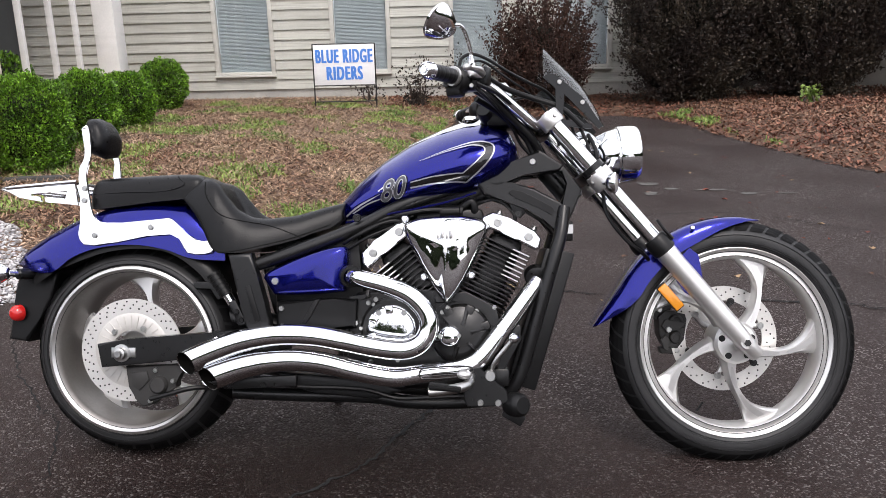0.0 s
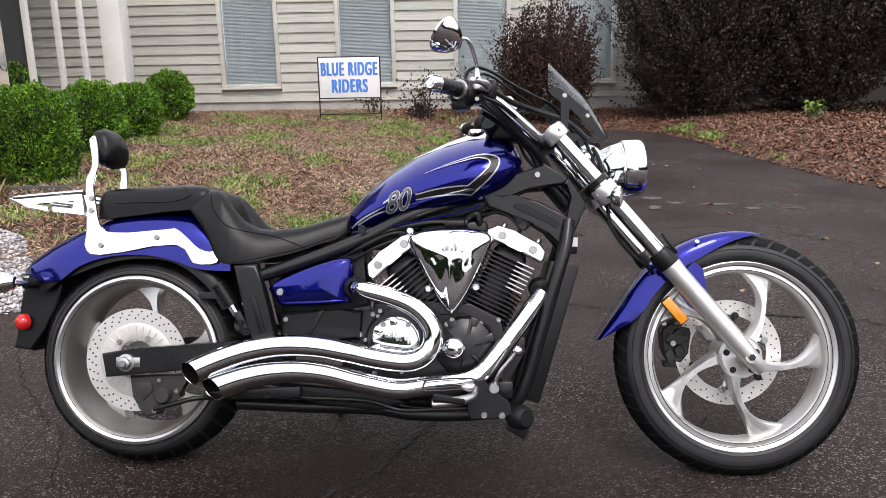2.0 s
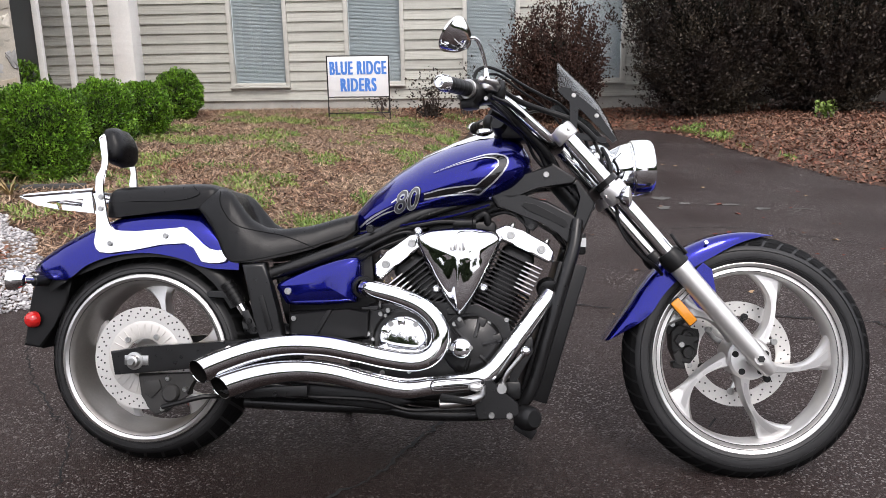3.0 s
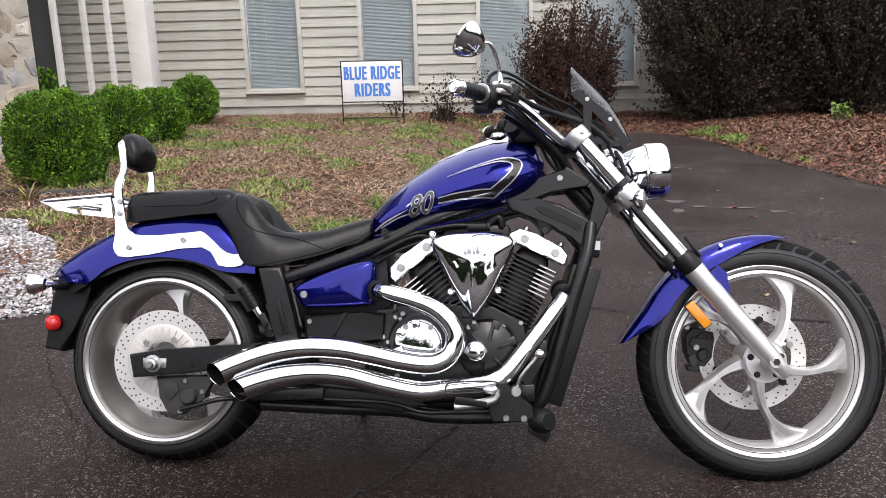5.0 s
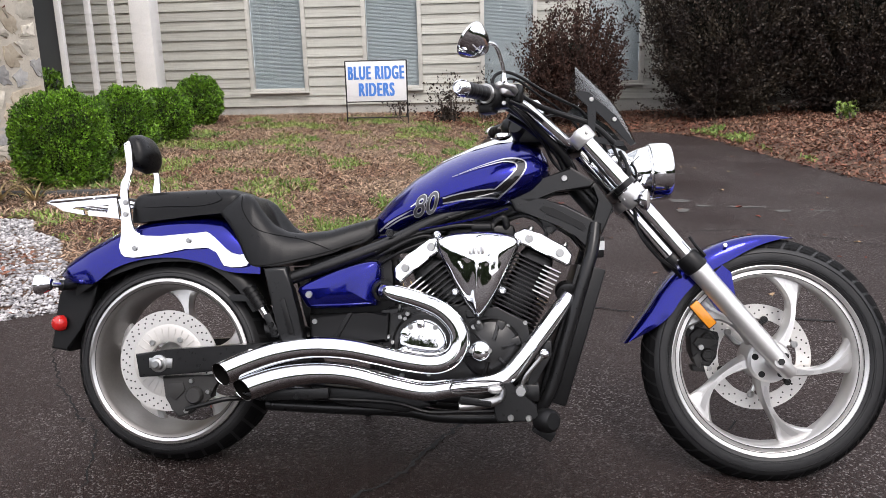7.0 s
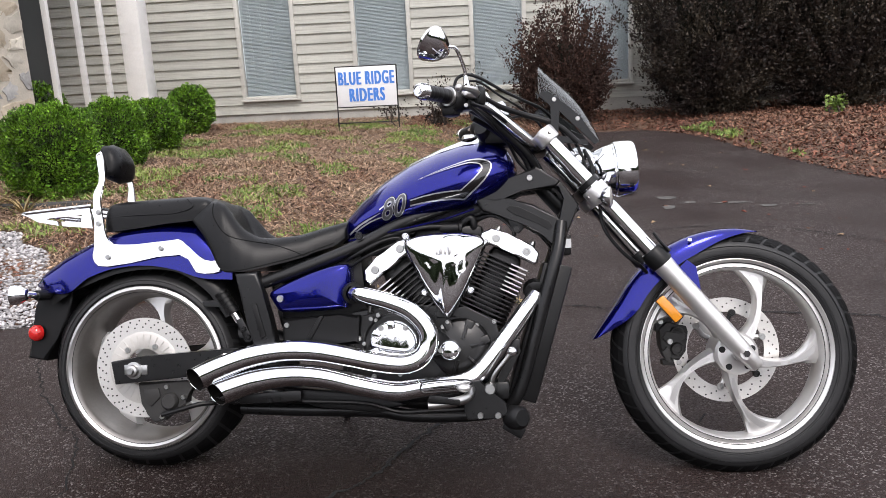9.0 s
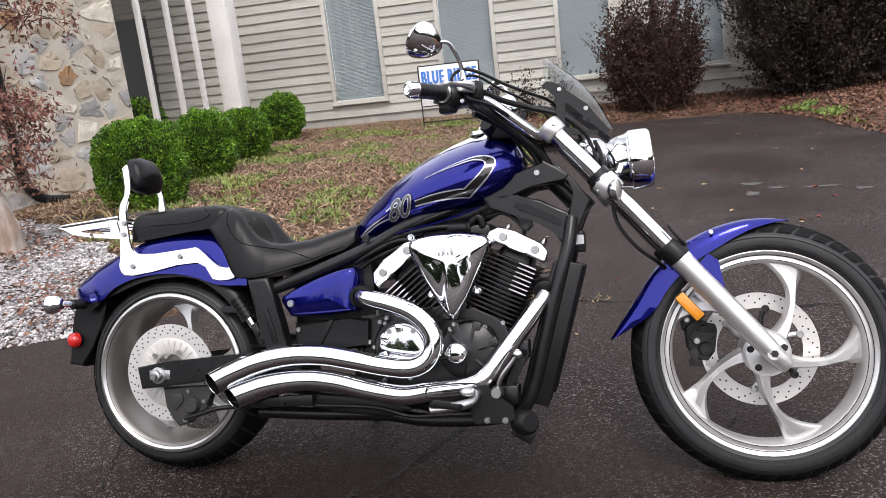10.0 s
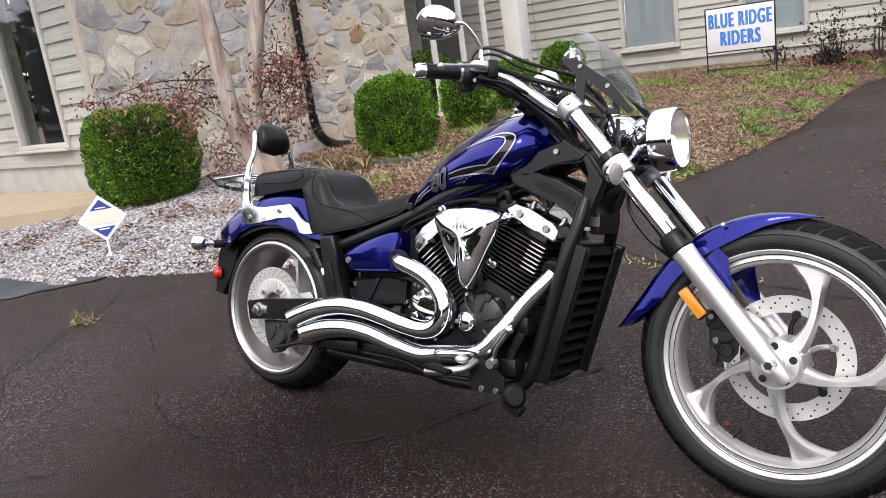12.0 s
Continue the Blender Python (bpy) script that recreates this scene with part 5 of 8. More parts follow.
bike("case_flange", prism(bmesh.new(), [(0.88, 0.47), (0.97, 0.485), (1.055, 0.44), (1.075, 0.36), (1.05, 0.3), (1.03, 0.3), (1.045, 0.36), (1.03, 0.425), (0.965, 0.462), (0.885, 0.45)], -0.128, -0.11, 0.004), BLACKCAST, engine)
bike("case_rib", prism(bmesh.new(), [(0.64, 0.47), (0.7, 0.478), (0.7, 0.466), (0.645, 0.455), (0.635, 0.3), (0.622, 0.3)], -0.124, -0.11, 0.003), BLACKCAST, engine)
bm = bmesh.new()
tube(bm, [(0.69, -0.12, 0.468), (0.694, -0.145, 0.475), (0.697, -0.15, 0.49)], 0.004, 8, 3)
bike("breather_pin", bm, STEEL, engine)


def plate(bm, c, s, rad, z0, z1):
    """A level plate with rounded corners."""
    pts = []
    for q, (sx, sy) in enumerate(((1, 1), (-1, 1), (-1, -1), (1, -1))):
        for k in range(4):
            a = math.pi / 2 * (q + k / 3)
            pts.append((c[0] + sx * (s[0] / 2 - rad) + rad * math.cos(a), c[1] + sy * (s[1] / 2 - rad) + rad * math.sin(a)))
    low, top = [bm.verts.new((x, y, z0)) for x, y in pts], [bm.verts.new((x, y, z1)) for x, y in pts]
    loft(bm, [low, top])
    return bm


def cylinder(base, top, fins, rock):
    """A finned cylinder with a chrome rocker cover."""
    b, t = Vector((base[0], 0, base[1])), Vector((top[0], 0, top[1]))
    d = (t - b).normalized()
    ang = math.atan2(d.x, d.z)
    L = (t - b).length
    m = Matrix.Translation(b) @ Matrix.Rotation(ang, 4, "Y")
    bm = bmesh.new()
    box(bm, (0, -0.01, L / 2), (0.1, 0.14, L), 0.02)
    bmesh.ops.transform(bm, matrix=m, verts=bm.verts)
    cyl = bike("cylinder", bm, BLACKCAST, None, "black finned engine cylinder")
    first = None
    for k in range(fins):
        z = 0.02 + (L - 0.05) * k / (fins - 1)
        if first is None:
            bm = bmesh.new()
            plate(bm, (0, -0.015), (0.158, 0.215), 0.022, -0.0021, 0.0021)
            first = bike("fin", bm, BLACKCAST, cyl)
            first.matrix_basis = m @ pose(0, 0, z)
        else:
            share(first, "fin", m @ pose(0, 0, z), cyl)
    # bright edges on the upper outer fins
    bright = None
    side = 1 if rock > 0 else -1
    for k in range(fins - 7, fins):
        z = 0.02 + (L - 0.05) * k / (fins - 1)
        if bright is None:
            bm = bmesh.new()
            box(bm, (side * 0.05, -0.124, 0), (0.052, 0.004, 0.0046), 0.001, seg=1)
            bright = bike("polished_fin_edge", bm, MACHINED, cyl)
            bright.matrix_basis = m @ pose(0, 0, z)
        else:
            share(bright, "polished_fin_edge", m @ pose(0, 0, z), cyl)
    bm = bmesh.new()
    prism(bm, [(-0.086, L - 0.006), (-0.09, L + 0.018), (-0.07, L + 0.042), (-0.02, L + 0.046), (0.06, L + 0.044), (0.084, L + 0.03), (0.092, L + 0.004), (0.084, L - 0.006), (0.03, L - 0.004), (0.02, L + 0.006), (-0.02, L + 0.006), (-0.03, L - 0.004)], -0.118, 0.09, 0.007, 3)
    bmesh.ops.transform(bm, matrix=m, verts=bm.verts)
    cover = bike("rocker_cover", bm, CHROME, cyl, "chrome rocker cover")
    for x in (-0.045, 0.05):
        bm = bmesh.new()
        bolt(bm, (x, -0.118, L + 0.02), 0.012, 0.007)
        bmesh.ops.transform(bm, matrix=m, verts=bm.verts)
        bike("bolt", bm, STEEL, cyl)
        bm = bmesh.new()
        lathe(bm, [(0, 0.018), (0.006, 0.016), (0.009, 0.008), (0.009, 0)], (x * 1.15, -0.05, L + 0.042), 12, (0, 0, 1))
        bmesh.ops.transform(bm, matrix=m, verts=bm.verts)
        bike("cap_nut", bm, STEEL, cyl)
    return cyl


cylinder((0.905, 0.42), (0.755, 0.605), 14, -1)
cylinder((0.985, 0.41), (1.092, 0.64), 17, 1)

# air cleaner: a chrome shield, domed, with a keel
AC = [(0.800, 0.672), (0.835, 0.688), (0.88, 0.694), (0.925, 0.697), (0.97, 0.695), (1.01, 0.688), (1.03, 0.672), (1.028, 0.645), (1.0, 0.58), (0.965, 0.51), (0.935, 0.462), (0.92, 0.452), (0.905, 0.462), (0.872, 0.51), (0.83, 0.585), (0.802, 0.645)]
AC = [tuple(q) for q in smooth_line(AC + AC[:1], 3)[:-1]]
bm = bmesh.new()
rings = []
cx, cz = 0.917, 0.612
for f, y in ((0.93, -0.12), (1.0, -0.13), (1.0, -0.152), (0.985, -0.169), (0.94, -0.182), (0.85, -0.191), (0.7, -0.1965), (0.5, -0.1995), (0.28, -0.201), (0.08, -0.2015)):
    ring = []
    for x, z in AC:
        px, pz = cx + (x - cx) * f, cz + (z - cz) * f
        keel = 0.006 * math.exp(-((px - 0.918) / 0.03) ** 2) * max(0.0, 1 - f)
        flute = (0.0042 * math.cos((px - cx) * 98) + 0.002 * math.cos((px - cx) * 210 + 1)) * min(1, (1 - f) * 3.0) if f < 0.97 else 0
        ring.append(bm.verts.new((px, y - keel - flute + 0.012 * max(0, 0.6 - pz) * (1 - f * 0.4), pz)))
    rings.append(ring)
loft(bm, rings)
air = bike("air_cleaner", bm, CHROME, None, "teardrop chrome air cleaner cover", smooth=60)
for k in range(4):
    bm = bmesh.new()
    box(bm, (0.897 + 0.012 * k, -0.2105, 0.64 + (0.004 if k % 2 else 0)), (0.006, 0.0016, 0.016 + 0.007 * (k % 2)), 0.001)
    bike("emblem_bar", bm, MACHINED, air)
bm = bmesh.new()
bolt(bm, (0.92, -0.165, 0.443), 0.006, 0.008)
bike("bolt", bm, STEEL, air)
for x, z in ((0.806, 0.66), (0.8, 0.687), (1.026, 0.665), (0.853, 0.525), (0.985, 0.53)):
    bm = bmesh.new()
    ball(bm, (x, -0.132, z), (0.013, 0.01, 0.012), 12, 8)
    bolt(bm, (x, -0.14, z), 0.0075, 0.008)
    bike("mounting_lug", bm, CHROME, air, "chrome mounting lug with a bolt")
bm = bmesh.new()
box(bm, (0.92, -0.06, 0.62), (0.15, 0.12, 0.15), 0.03)
bike("intake_box", bm, BLACKPLASTIC)
bm = bmesh.new()
tube(bm, [(0.62, 0, 0.68), (0.8, 0, 0.725), (0.95, 0, 0.75), (1.06, 0, 0.8)], 0.038, 14, 3)
bike("frame_backbone", bm, BLACKMETAL)
bm = bmesh.new()
box(bm, (0.92, -0.01, 0.69), (0.2, 0.13, 0.06), 0.015)
lathe(bm, [(0, -0.03), (0.018, -0.03), (0.018, 0.025), (0.021, 0.028), (0.021, 0.036), (0, 0.036)], (0.925, -0.07, 0.711), 20, (1, 0, 0))
bike("throttle_body", bm, BLACKPLASTIC, None, "black throttle body under the tank")
bm = bmesh.new()
box(bm, (0.72, 0, 0.67), (0.16, 0.1, 0.07), 0.012)
bike("coil_box", bm, BLACKPLASTIC)
for pts, rr_ in (([(0.955, -0.07, 0.72), (0.985, -0.075, 0.74), (0.995, -0.07, 0.715), (0.985, -0.05, 0.69)], 0.011), ([(0.66, -0.11, 0.66), (0.74, -0.1, 0.69), (0.84, -0.09, 0.713), (0.9, -0.08, 0.716)], 0.008),
                 ([(0.64, -0.105, 0.635), (0.7, -0.11, 0.665), (0.77, -0.1, 0.685), (0.8, -0.09, 0.66)], 0.006), ([(1.0, -0.06, 0.735), (1.06, -0.075, 0.745), (1.11, -0.06, 0.7), (1.1, -0.04, 0.66)], 0.006),
                 ([(0.78, -0.085, 0.7), (0.81, -0.1, 0.675), (0.83, -0.09, 0.64)], 0.006)):
    bm = bmesh.new()
    tube(bm, pts, rr_, 10, 4)
    bike("hose", bm, BLACKPLASTIC)
bike("engine_hanger", prism(bmesh.new(), [(1.08, 0.76), (1.13, 0.75), (1.14, 0.705), (1.125, 0.69), (1.108, 0.7)], -0.075, -0.062, 0.003), BLACKMETAL)
bm = bmesh.new()
bolt(bm, (1.119, -0.076, 0.704), 0.011, 0.008)
bike("bolt", bm, BLACKCAST)

# side cover and black tool box
bm = bmesh.new()
SC = smooth_line([(0.398, 0.522), (0.41, 0.54), (0.5, 0.58), (0.58, 0.606), (0.625, 0.612), (0.638, 0.6), (0.64, 0.55), (0.632, 0.492), (0.62, 0.483), (0.53, 0.475), (0.44, 0.474), (0.42, 0.484)], 3)[:-1]
for s in (-1, 1):
    rings = []
    for f, y in ((1, 0.06), (1, 0.128), (0.985, 0.14), (0.95, 0.149), (0.86, 0.157), (0.6, 0.163), (0.25, 0.1655)):
        rings.append([bm.verts.new((0.53 + (q[0] - 0.53) * f, s * y, 0.54 + (q[1] - 0.54) * f)) for q in SC])
    loft(bm, rings)
bike("side_cover", bm, BLUE, None, "glossy blue side cover")
bm = bmesh.new()
bolt(bm, (0.438, -0.158, 0.515), 0.011, 0.008)
bike("bolt", bm, STEEL)
bike("tool_box", prism(bmesh.new(), [(0.434, 0.456), (0.6, 0.464), (0.665, 0.464), (0.66, 0.38), (0.5, 0.37), (0.434, 0.375)], -0.135, 0.1, 0.01), BLACKPLASTIC, None, "black plastic side box")
bike("box_rib", prism(bmesh.new(), [(0.545, 0.462), (0.56, 0.464), (0.51, 0.376), (0.495, 0.376)], -0.141, -0.133, 0.002), BLACKPLASTIC)
bm = bmesh.new()
bolt(bm, (0.449, -0.136, 0.437), 0.008, 0.005)
bike("bolt", bm, STEEL)
bike("battery_case", prism(bmesh.new(), [(0.42, 0.62), (0.66, 0.66), (0.68, 0.45), (0.42, 0.38)], -0.09, 0.09, 0.01), BLACKPLASTIC)

# --- exhausts ---
EX1 = [(0.655, -0.165, 0.527, 0.022), (0.69, -0.195, 0.521, 0.024), (0.762, -0.205, 0.503, 0.0255), (0.82, -0.21, 0.478, 0.026), (0.862, -0.213, 0.435, 0.0265), (0.872, -0.214, 0.39, 0.027), (0.851, -0.215, 0.35, 0.027),
       (0.803, -0.215, 0.331, 0.0275), (0.724, -0.213, 0.338, 0.028), (0.64, -0.21, 0.354, 0.0285), (0.55, -0.206, 0.368, 0.0295), (0.453, -0.203, 0.369, 0.031), (0.36, -0.2, 0.353, 0.033), (0.28, -0.198, 0.326, 0.0345), (0.215, -0.197, 0.298, 0.036)]
EX2 = [(1.17, -0.115, 0.515, 0.021), (1.13, -0.145, 0.46, 0.024), (1.066, -0.172, 0.374, 0.025), (1.01, -0.187, 0.305, 0.0255), (0.962, -0.19, 0.278, 0.026), (0.9, -0.19, 0.27, 0.026), (0.84, -0.19, 0.262, 0.0265),
       (0.771, -0.192, 0.254, 0.028), (0.676, -0.194, 0.27, 0.029), (0.572, -0.196, 0.294, 0.03), (0.476, -0.198, 0.3, 0.0315), (0.37, -0.2, 0.285, 0.034), (0.255, -0.2, 0.247, 0.036)]


def exhaust(pts, cut):
    tip = Vector(pts[-1][:3])
    ahead = (tip - Vector(pts[-2][:3])).normalized()
    pts = pts + [(*(tip + ahead * 0.06), pts[-1][3] + 0.0005), (*(tip + ahead * 0.14), pts[-1][3] + 0.001)]
    # slash-cut end that opens to the side
    n = Vector((-0.624, -0.667, -0.406)).normalized()
    bm = bmesh.new()
    tube(bm, pts, seg=28, n=7, cap=False)
    bmesh.ops.bisect_plane(bm, geom=bm.verts[:] + bm.edges[:] + bm.faces[:], plane_co=tip + n * cut, plane_no=n, clear_outer=True)
    ob = bike("exhaust_pipe", bm, CHROME, None, "swept chrome exhaust pipe with slash-cut end")
    mod = ob.modifiers.new("thick", "SOLIDIFY")
    mod.thickness, mod.offset = 0.002, -1
    bm = bmesh.new()
    tube(bm, [(*q[:3], q[3] - 0.0024) for q in pts[-6:]], seg=24, n=5, cap=False)
    bmesh.ops.bisect_plane(bm, geom=bm.verts[:] + bm.edges[:] + bm.faces[:], plane_co=tip + n * (cut - 0.0006), plane_no=n, clear_outer=True)
    bike("pipe_inside", bm, SOOT, ob, "sooty inside of the pipe")
    return ob


e1, e2 = exhaust(EX1, 0.0154), exhaust(EX2, -0.003)
bm = bmesh.new()
lathe(bm, [(0.022, 0), (0.031, 0), (0.031, 0.014), (0.022, 0.014)], (0.645, -0.15, 0.529), 24, (0.5, -0.85, -0.1), True)
bike("exhaust_flange", bm, BLACKMETAL)
bm = bmesh.new()
lathe(bm, [(0, 0), (0.032, 0), (0.032, 0.03), (0.02, 0.035), (0, 0.035)], (1.165, -0.09, 0.53), 24, (0.1, -0.9, -0.3), True)
bike("exhaust_flange", bm, BLACKMETAL)
# seam of the heel guard, lower shields between the pipes
bm = bmesh.new()
loop = [(0.845, -0.2185, 0.268), (0.855, -0.22, 0.281), (0.9, -0.2205, 0.2865), (0.965, -0.2205, 0.289), (0.99, -0.218, 0.282), (0.985, -0.2225, 0.268), (0.95, -0.221, 0.26), (0.87, -0.2205, 0.254), (0.85, -0.2195, 0.257), (0.845, -0.2185, 0.268)]
tube(bm, loop, 0.002, 6, 4)
bike("heel_guard_seam", bm, BLACKMETAL, e2)
bike("exhaust_bracket", prism(bmesh.new(), [(0.25, 0.235), (0.42, 0.25), (0.5, 0.255), (0.5, 0.225), (0.3, 0.215)], -0.18, -0.165, 0.003), BLACKMETAL)
for x in (0.315, 0.41):
    bm = bmesh.new()
    bolt(bm, (x, -0.18, 0.228), 0.008, 0.006)
    bike("bolt", bm, BLACKMETAL)
bike("belly_pan", prism(bmesh.new(), [(0.44, 0.26), (0.72, 0.24), (0.8, 0.21), (0.72, 0.185), (0.55, 0.2), (0.46, 0.225)], -0.16, 0.12, 0.012), BLACKPLASTIC)

# --- controls by the feet ---
bike("foot_control_plate", prism(bmesh.new(), [(0.965, 0.245), (0.98, 0.282), (1.01, 0.286), (1.04, 0.25), (1.08, 0.225), (1.085, 0.195), (1.06, 0.18), (0.975, 0.178), (0.965, 0.2)], -0.215, -0.2, 0.004), BLACKMETAL)
for x in (1.01, 1.058):
    bm = bmesh.new()
    bolt(bm, (x, -0.215, 0.19), 0.009, 0.006)
    bike("bolt", bm, STEEL)
bm = bmesh.new()
tube(bm, [(0.985, -0.21, 0.262), (0.975, -0.26, 0.245), (0.925, -0.285, 0.236), (0.875, -0.295, 0.232)], 0.013, 12, 3)
bike("foot_peg", bm, STEEL, None, "folded silver foot peg with a black rubber")
bm = bmesh.new()
box(bm, (0.918, -0.288, 0.244), (0.084, 0.05, 0.012), 0.004, Matrix.Rotation(radians(6), 3, "Y"))
for k in range(10):
    box(bm, (0.882 + 0.008 * k, -0.288, 0.2515 - 0.0008 * k), (0.004, 0.05, 0.004), 0.001, Matrix.Rotation(radians(6), 3, "Y"), seg=1)
bike("peg_rubber", bm, MATTEBLACK)
bm = bmesh.new()
ball(bm, (0.968, -0.255, 0.272), (0.02, 0.018, 0.012))
bike("brake_pedal_knob", bm, SILVER)
bm = bmesh.new()
tube(bm, [(1.035, -0.2, 0.255), (1.05, -0.21, 0.3), (1.085, -0.215, 0.345), (1.1, -0.22, 0.362)], 0.0065, 10)
brake = bike("brake_pedal", bm, STEEL, None, "steel brake pedal with a round end")
bm = bmesh.new()
ball(bm, (1.1, -0.222, 0.364), 0.0135)
bike("pedal_knob", bm, CHROME, brake)
bm = bmesh.new()
lathe(bm, [(0, 0.02), (0.013, 0.02), (0.016, 0.012), (0.018, 0)], (1.037, -0.2, 0.262), 20)
bike("pedal_pivot", bm, STEEL)
bm = prism(bmesh.new(), [(1.055, 0.265), (1.075, 0.27), (1.125, 0.36), (1.115, 0.372), (1.1, 0.368), (1.06, 0.29)], -0.165, -0.155, 0.002)
bike("linkage_plate", bm, BLACKMETAL)
# plate holes: near-black discs on the face, coloured as shade
for f in (0.25, 0.5, 0.75):
    bm = bmesh.new()
    lathe(bm, [(0, 0.0012), (0.005, 0.0012), (0.005, 0)], (1.067 + 0.05 * f, -0.165, 0.275 + 0.09 * f), 12)
    bike("plate_hole", bm, INNERSHADE)
bm = bmesh.new()
box(bm, (1.105, -0.14, 0.37), (0.035, 0.05, 0.05), 0.006)
bike("rear_reservoir", bm, BLACKMETAL)
bm = bmesh.new()
box(bm, (1.06, -0.14, 0.25), (0.06, 0.06, 0.05), 0.008)
bike("rear_master_cylinder", bm, BLACKMETAL)
bm = bmesh.new()
lathe(bm, [(0, 0.03), (0.022, 0.03), (0.03, 0.022), (0.033, 0.01), (0.033, -0.02), (0.02, -0.03), (0, -0.03)], (1.107, -0.2, 0.182), 28, (0.55, -0.75, 0.1))
horn_ = bike("horn", bm, BLACKPLASTIC, None, "round black horn")
bm = bmesh.new()
box(bm, (1.1, -0.19, 0.15), (0.06, 0.03, 0.03), 0.004, Matrix.Rotation(radians(30), 3, "Y"))
bike("horn_bracket", bm, BLACKPLASTIC, horn_)
bm = bmesh.new()
tube(bm, [(0.62, 0.12, 0.2), (0.55, 0.26, 0.12), (0.5, 0.36, 0.06)], 0.012, 10)
ball(bm, (0.497, 0.365, 0.052), (0.035, 0.02, 0.01))
stand = bike("side_stand", bm, BLACKMETAL, None, "black side stand, folded out")

# --- fuel tank: broad in front, drawn out behind ---
TX = np.array([0.575, 0.6, 0.65, 0.72, 0.8, 0.88, 0.96, 1.02, 1.065, 1.095, 1.115, 1.125])
TB = np.array([0.668, 0.674, 0.688, 0.706, 0.724, 0.741, 0.76, 0.778, 0.798, 0.822, 0.847, 0.868])
TT = np.array([0.7, 0.742, 0.798, 0.858, 0.909, 0.945, 0.969, 0.977, 0.968, 0.948, 0.918, 0.886])
TW = np.array([0.012, 0.035, 0.066, 0.098, 0.126, 0.146, 0.155, 0.152, 0.138, 0.112, 0.075, 0.03])


def tank_width(x, z):
    b, t, w = np.interp(x, TX, TB), np.interp(x, TX, TT), np.interp(x, TX, TW)
    f = min(1.0, max(0.0, (z - b) / (t - b)))
    return w * max(0.0, math.sin(math.pi * f**0.72)) ** 0.62


def on_tank(x, z, off=0.0012):
    """The point of the tank's right side at x, z, lifted by off."""
    y = tank_width(x, z)
    e = 0.004
    n = Vector((-(tank_width(x + e, z) - tank_width(x - e, z)) / (2 * e), -1, -(tank_width(x, z + e) - tank_width(x, z - e)) / (2 * e)))
    n.normalize()
    return Vector((x, -y, z)) + n * off


bm = bmesh.new()
rings = []
for x in np.interp(np.linspace(0, 1, 44), np.linspace(0, 1, len(TX)), TX):
    b, t = np.interp(x, TX, TB), np.interp(x, TX, TT)
    ring = []
    for k in range(22):
        f = 0.5 - 0.5 * math.cos(math.pi * k / 21)
        z = b + (t - b) * f
        ring.append((x, -tank_width(x, z), z))
    ring = ring[:-1] + [(x, 0.0, t)] + [(p[0], -p[1], p[2]) for p in ring[1:-1][::-1]]
    rings.append([bm.verts.new(p) for p in ring])
loft(bm, rings)
tank = bike("fuel_tank", bm, BLUE, None, "glossy blue teardrop fuel tank with flame stripe", smooth=70)
bm = bmesh.new()
tube(bm, [(0.62, -0.066, 0.68), (0.75, -0.108, 0.703), (0.9, -0.142, 0.73), (1.0, -0.148, 0.76)], 0.003, 6, 5)
tube(bm, [(0.62, 0.066, 0.68), (0.75, 0.108, 0.703), (0.9, 0.142, 0.73), (1.0, 0.148, 0.76)], 0.003, 6, 5)
bike("tank_seam", bm, BLUE, tank)


def ribbon(left, right, off, n=6, cross=4):
    """A band laid on the tank between two lines of (x, z)."""
    a, b = smooth_line(left, n), smooth_line(right, n)
    m = bmesh.new()
    rows = []
    for p, q in zip(a, b):
        rows.append([m.verts.new(on_tank(*(p + (q - p) * k / cross), off)) for k in range(cross + 1)])
    loft(m, rows, False, False)
    return m


def line_on_tank(pts, w, off, even=False):
    p = smooth_line(pts, 8)
    m = bmesh.new()
    rows = []
    for k, q in enumerate(p):
        d = p[min(k + 1, len(p) - 1)] - p[max(k - 1, 0)]
        d = np.array([-d[1], d[0]]) / (np.hypot(*d) + 1e-9)
        ww = w * (1.0 if even else max(0.12, min(1.0, 3.0 * (1 - k / len(p)))))
        rows.append([m.verts.new(on_tank(*(q + d * ww / 2), off)), m.verts.new(on_tank(*(q - d * ww / 2), off))])
    loft(m, rows, False, False)
    return m


F_OUT = [[(0.815, 0.777), (0.873, 0.787), (0.937, 0.793), (0.971, 0.792)], [(0.971, 0.792), (1.019, 0.833), (1.046, 0.868), (1.047, 0.892), (1.022, 0.902), (0.99, 0.901)]]
F_IN = [[(0.815, 0.791), (0.873, 0.805), (0.938, 0.814), (0.962, 0.815)], [(0.962, 0.815), (1.003, 0.849), (1.022, 0.872), (1.019, 0.887), (0.998, 0.892), (0.98, 0.8915)]]
for a, b in zip(F_OUT, F_IN):
    bike("flame_stripe", ribbon(a, b, 0.0016), STRIPE, tank, "black flame stripe edged in silver", smooth=60)
for pts, w in ((F_OUT[0], 0.004), (F_OUT[1] + [(0.95, 0.89), (0.907, 0.876), (0.841, 0.851)], 0.0042), (F_IN[0], 0.0036), (F_IN[1] + [(0.95, 0.884), (0.907, 0.872), (0.841, 0.85)], 0.0036),
               ([(0.62, 0.7), (0.66, 0.728), (0.725, 0.76)], 0.005), ([(0.64, 0.708), (0.69, 0.735), (0.74, 0.752)], 0.004), ([(0.72, 0.768), (0.75, 0.787), (0.775, 0.793)], 0.0036)):
    bike("pinstripe", line_on_tank(pts, w, 0.0026, pts in F_OUT or pts in F_IN), PINSTRIPE, tank, "", smooth=60)
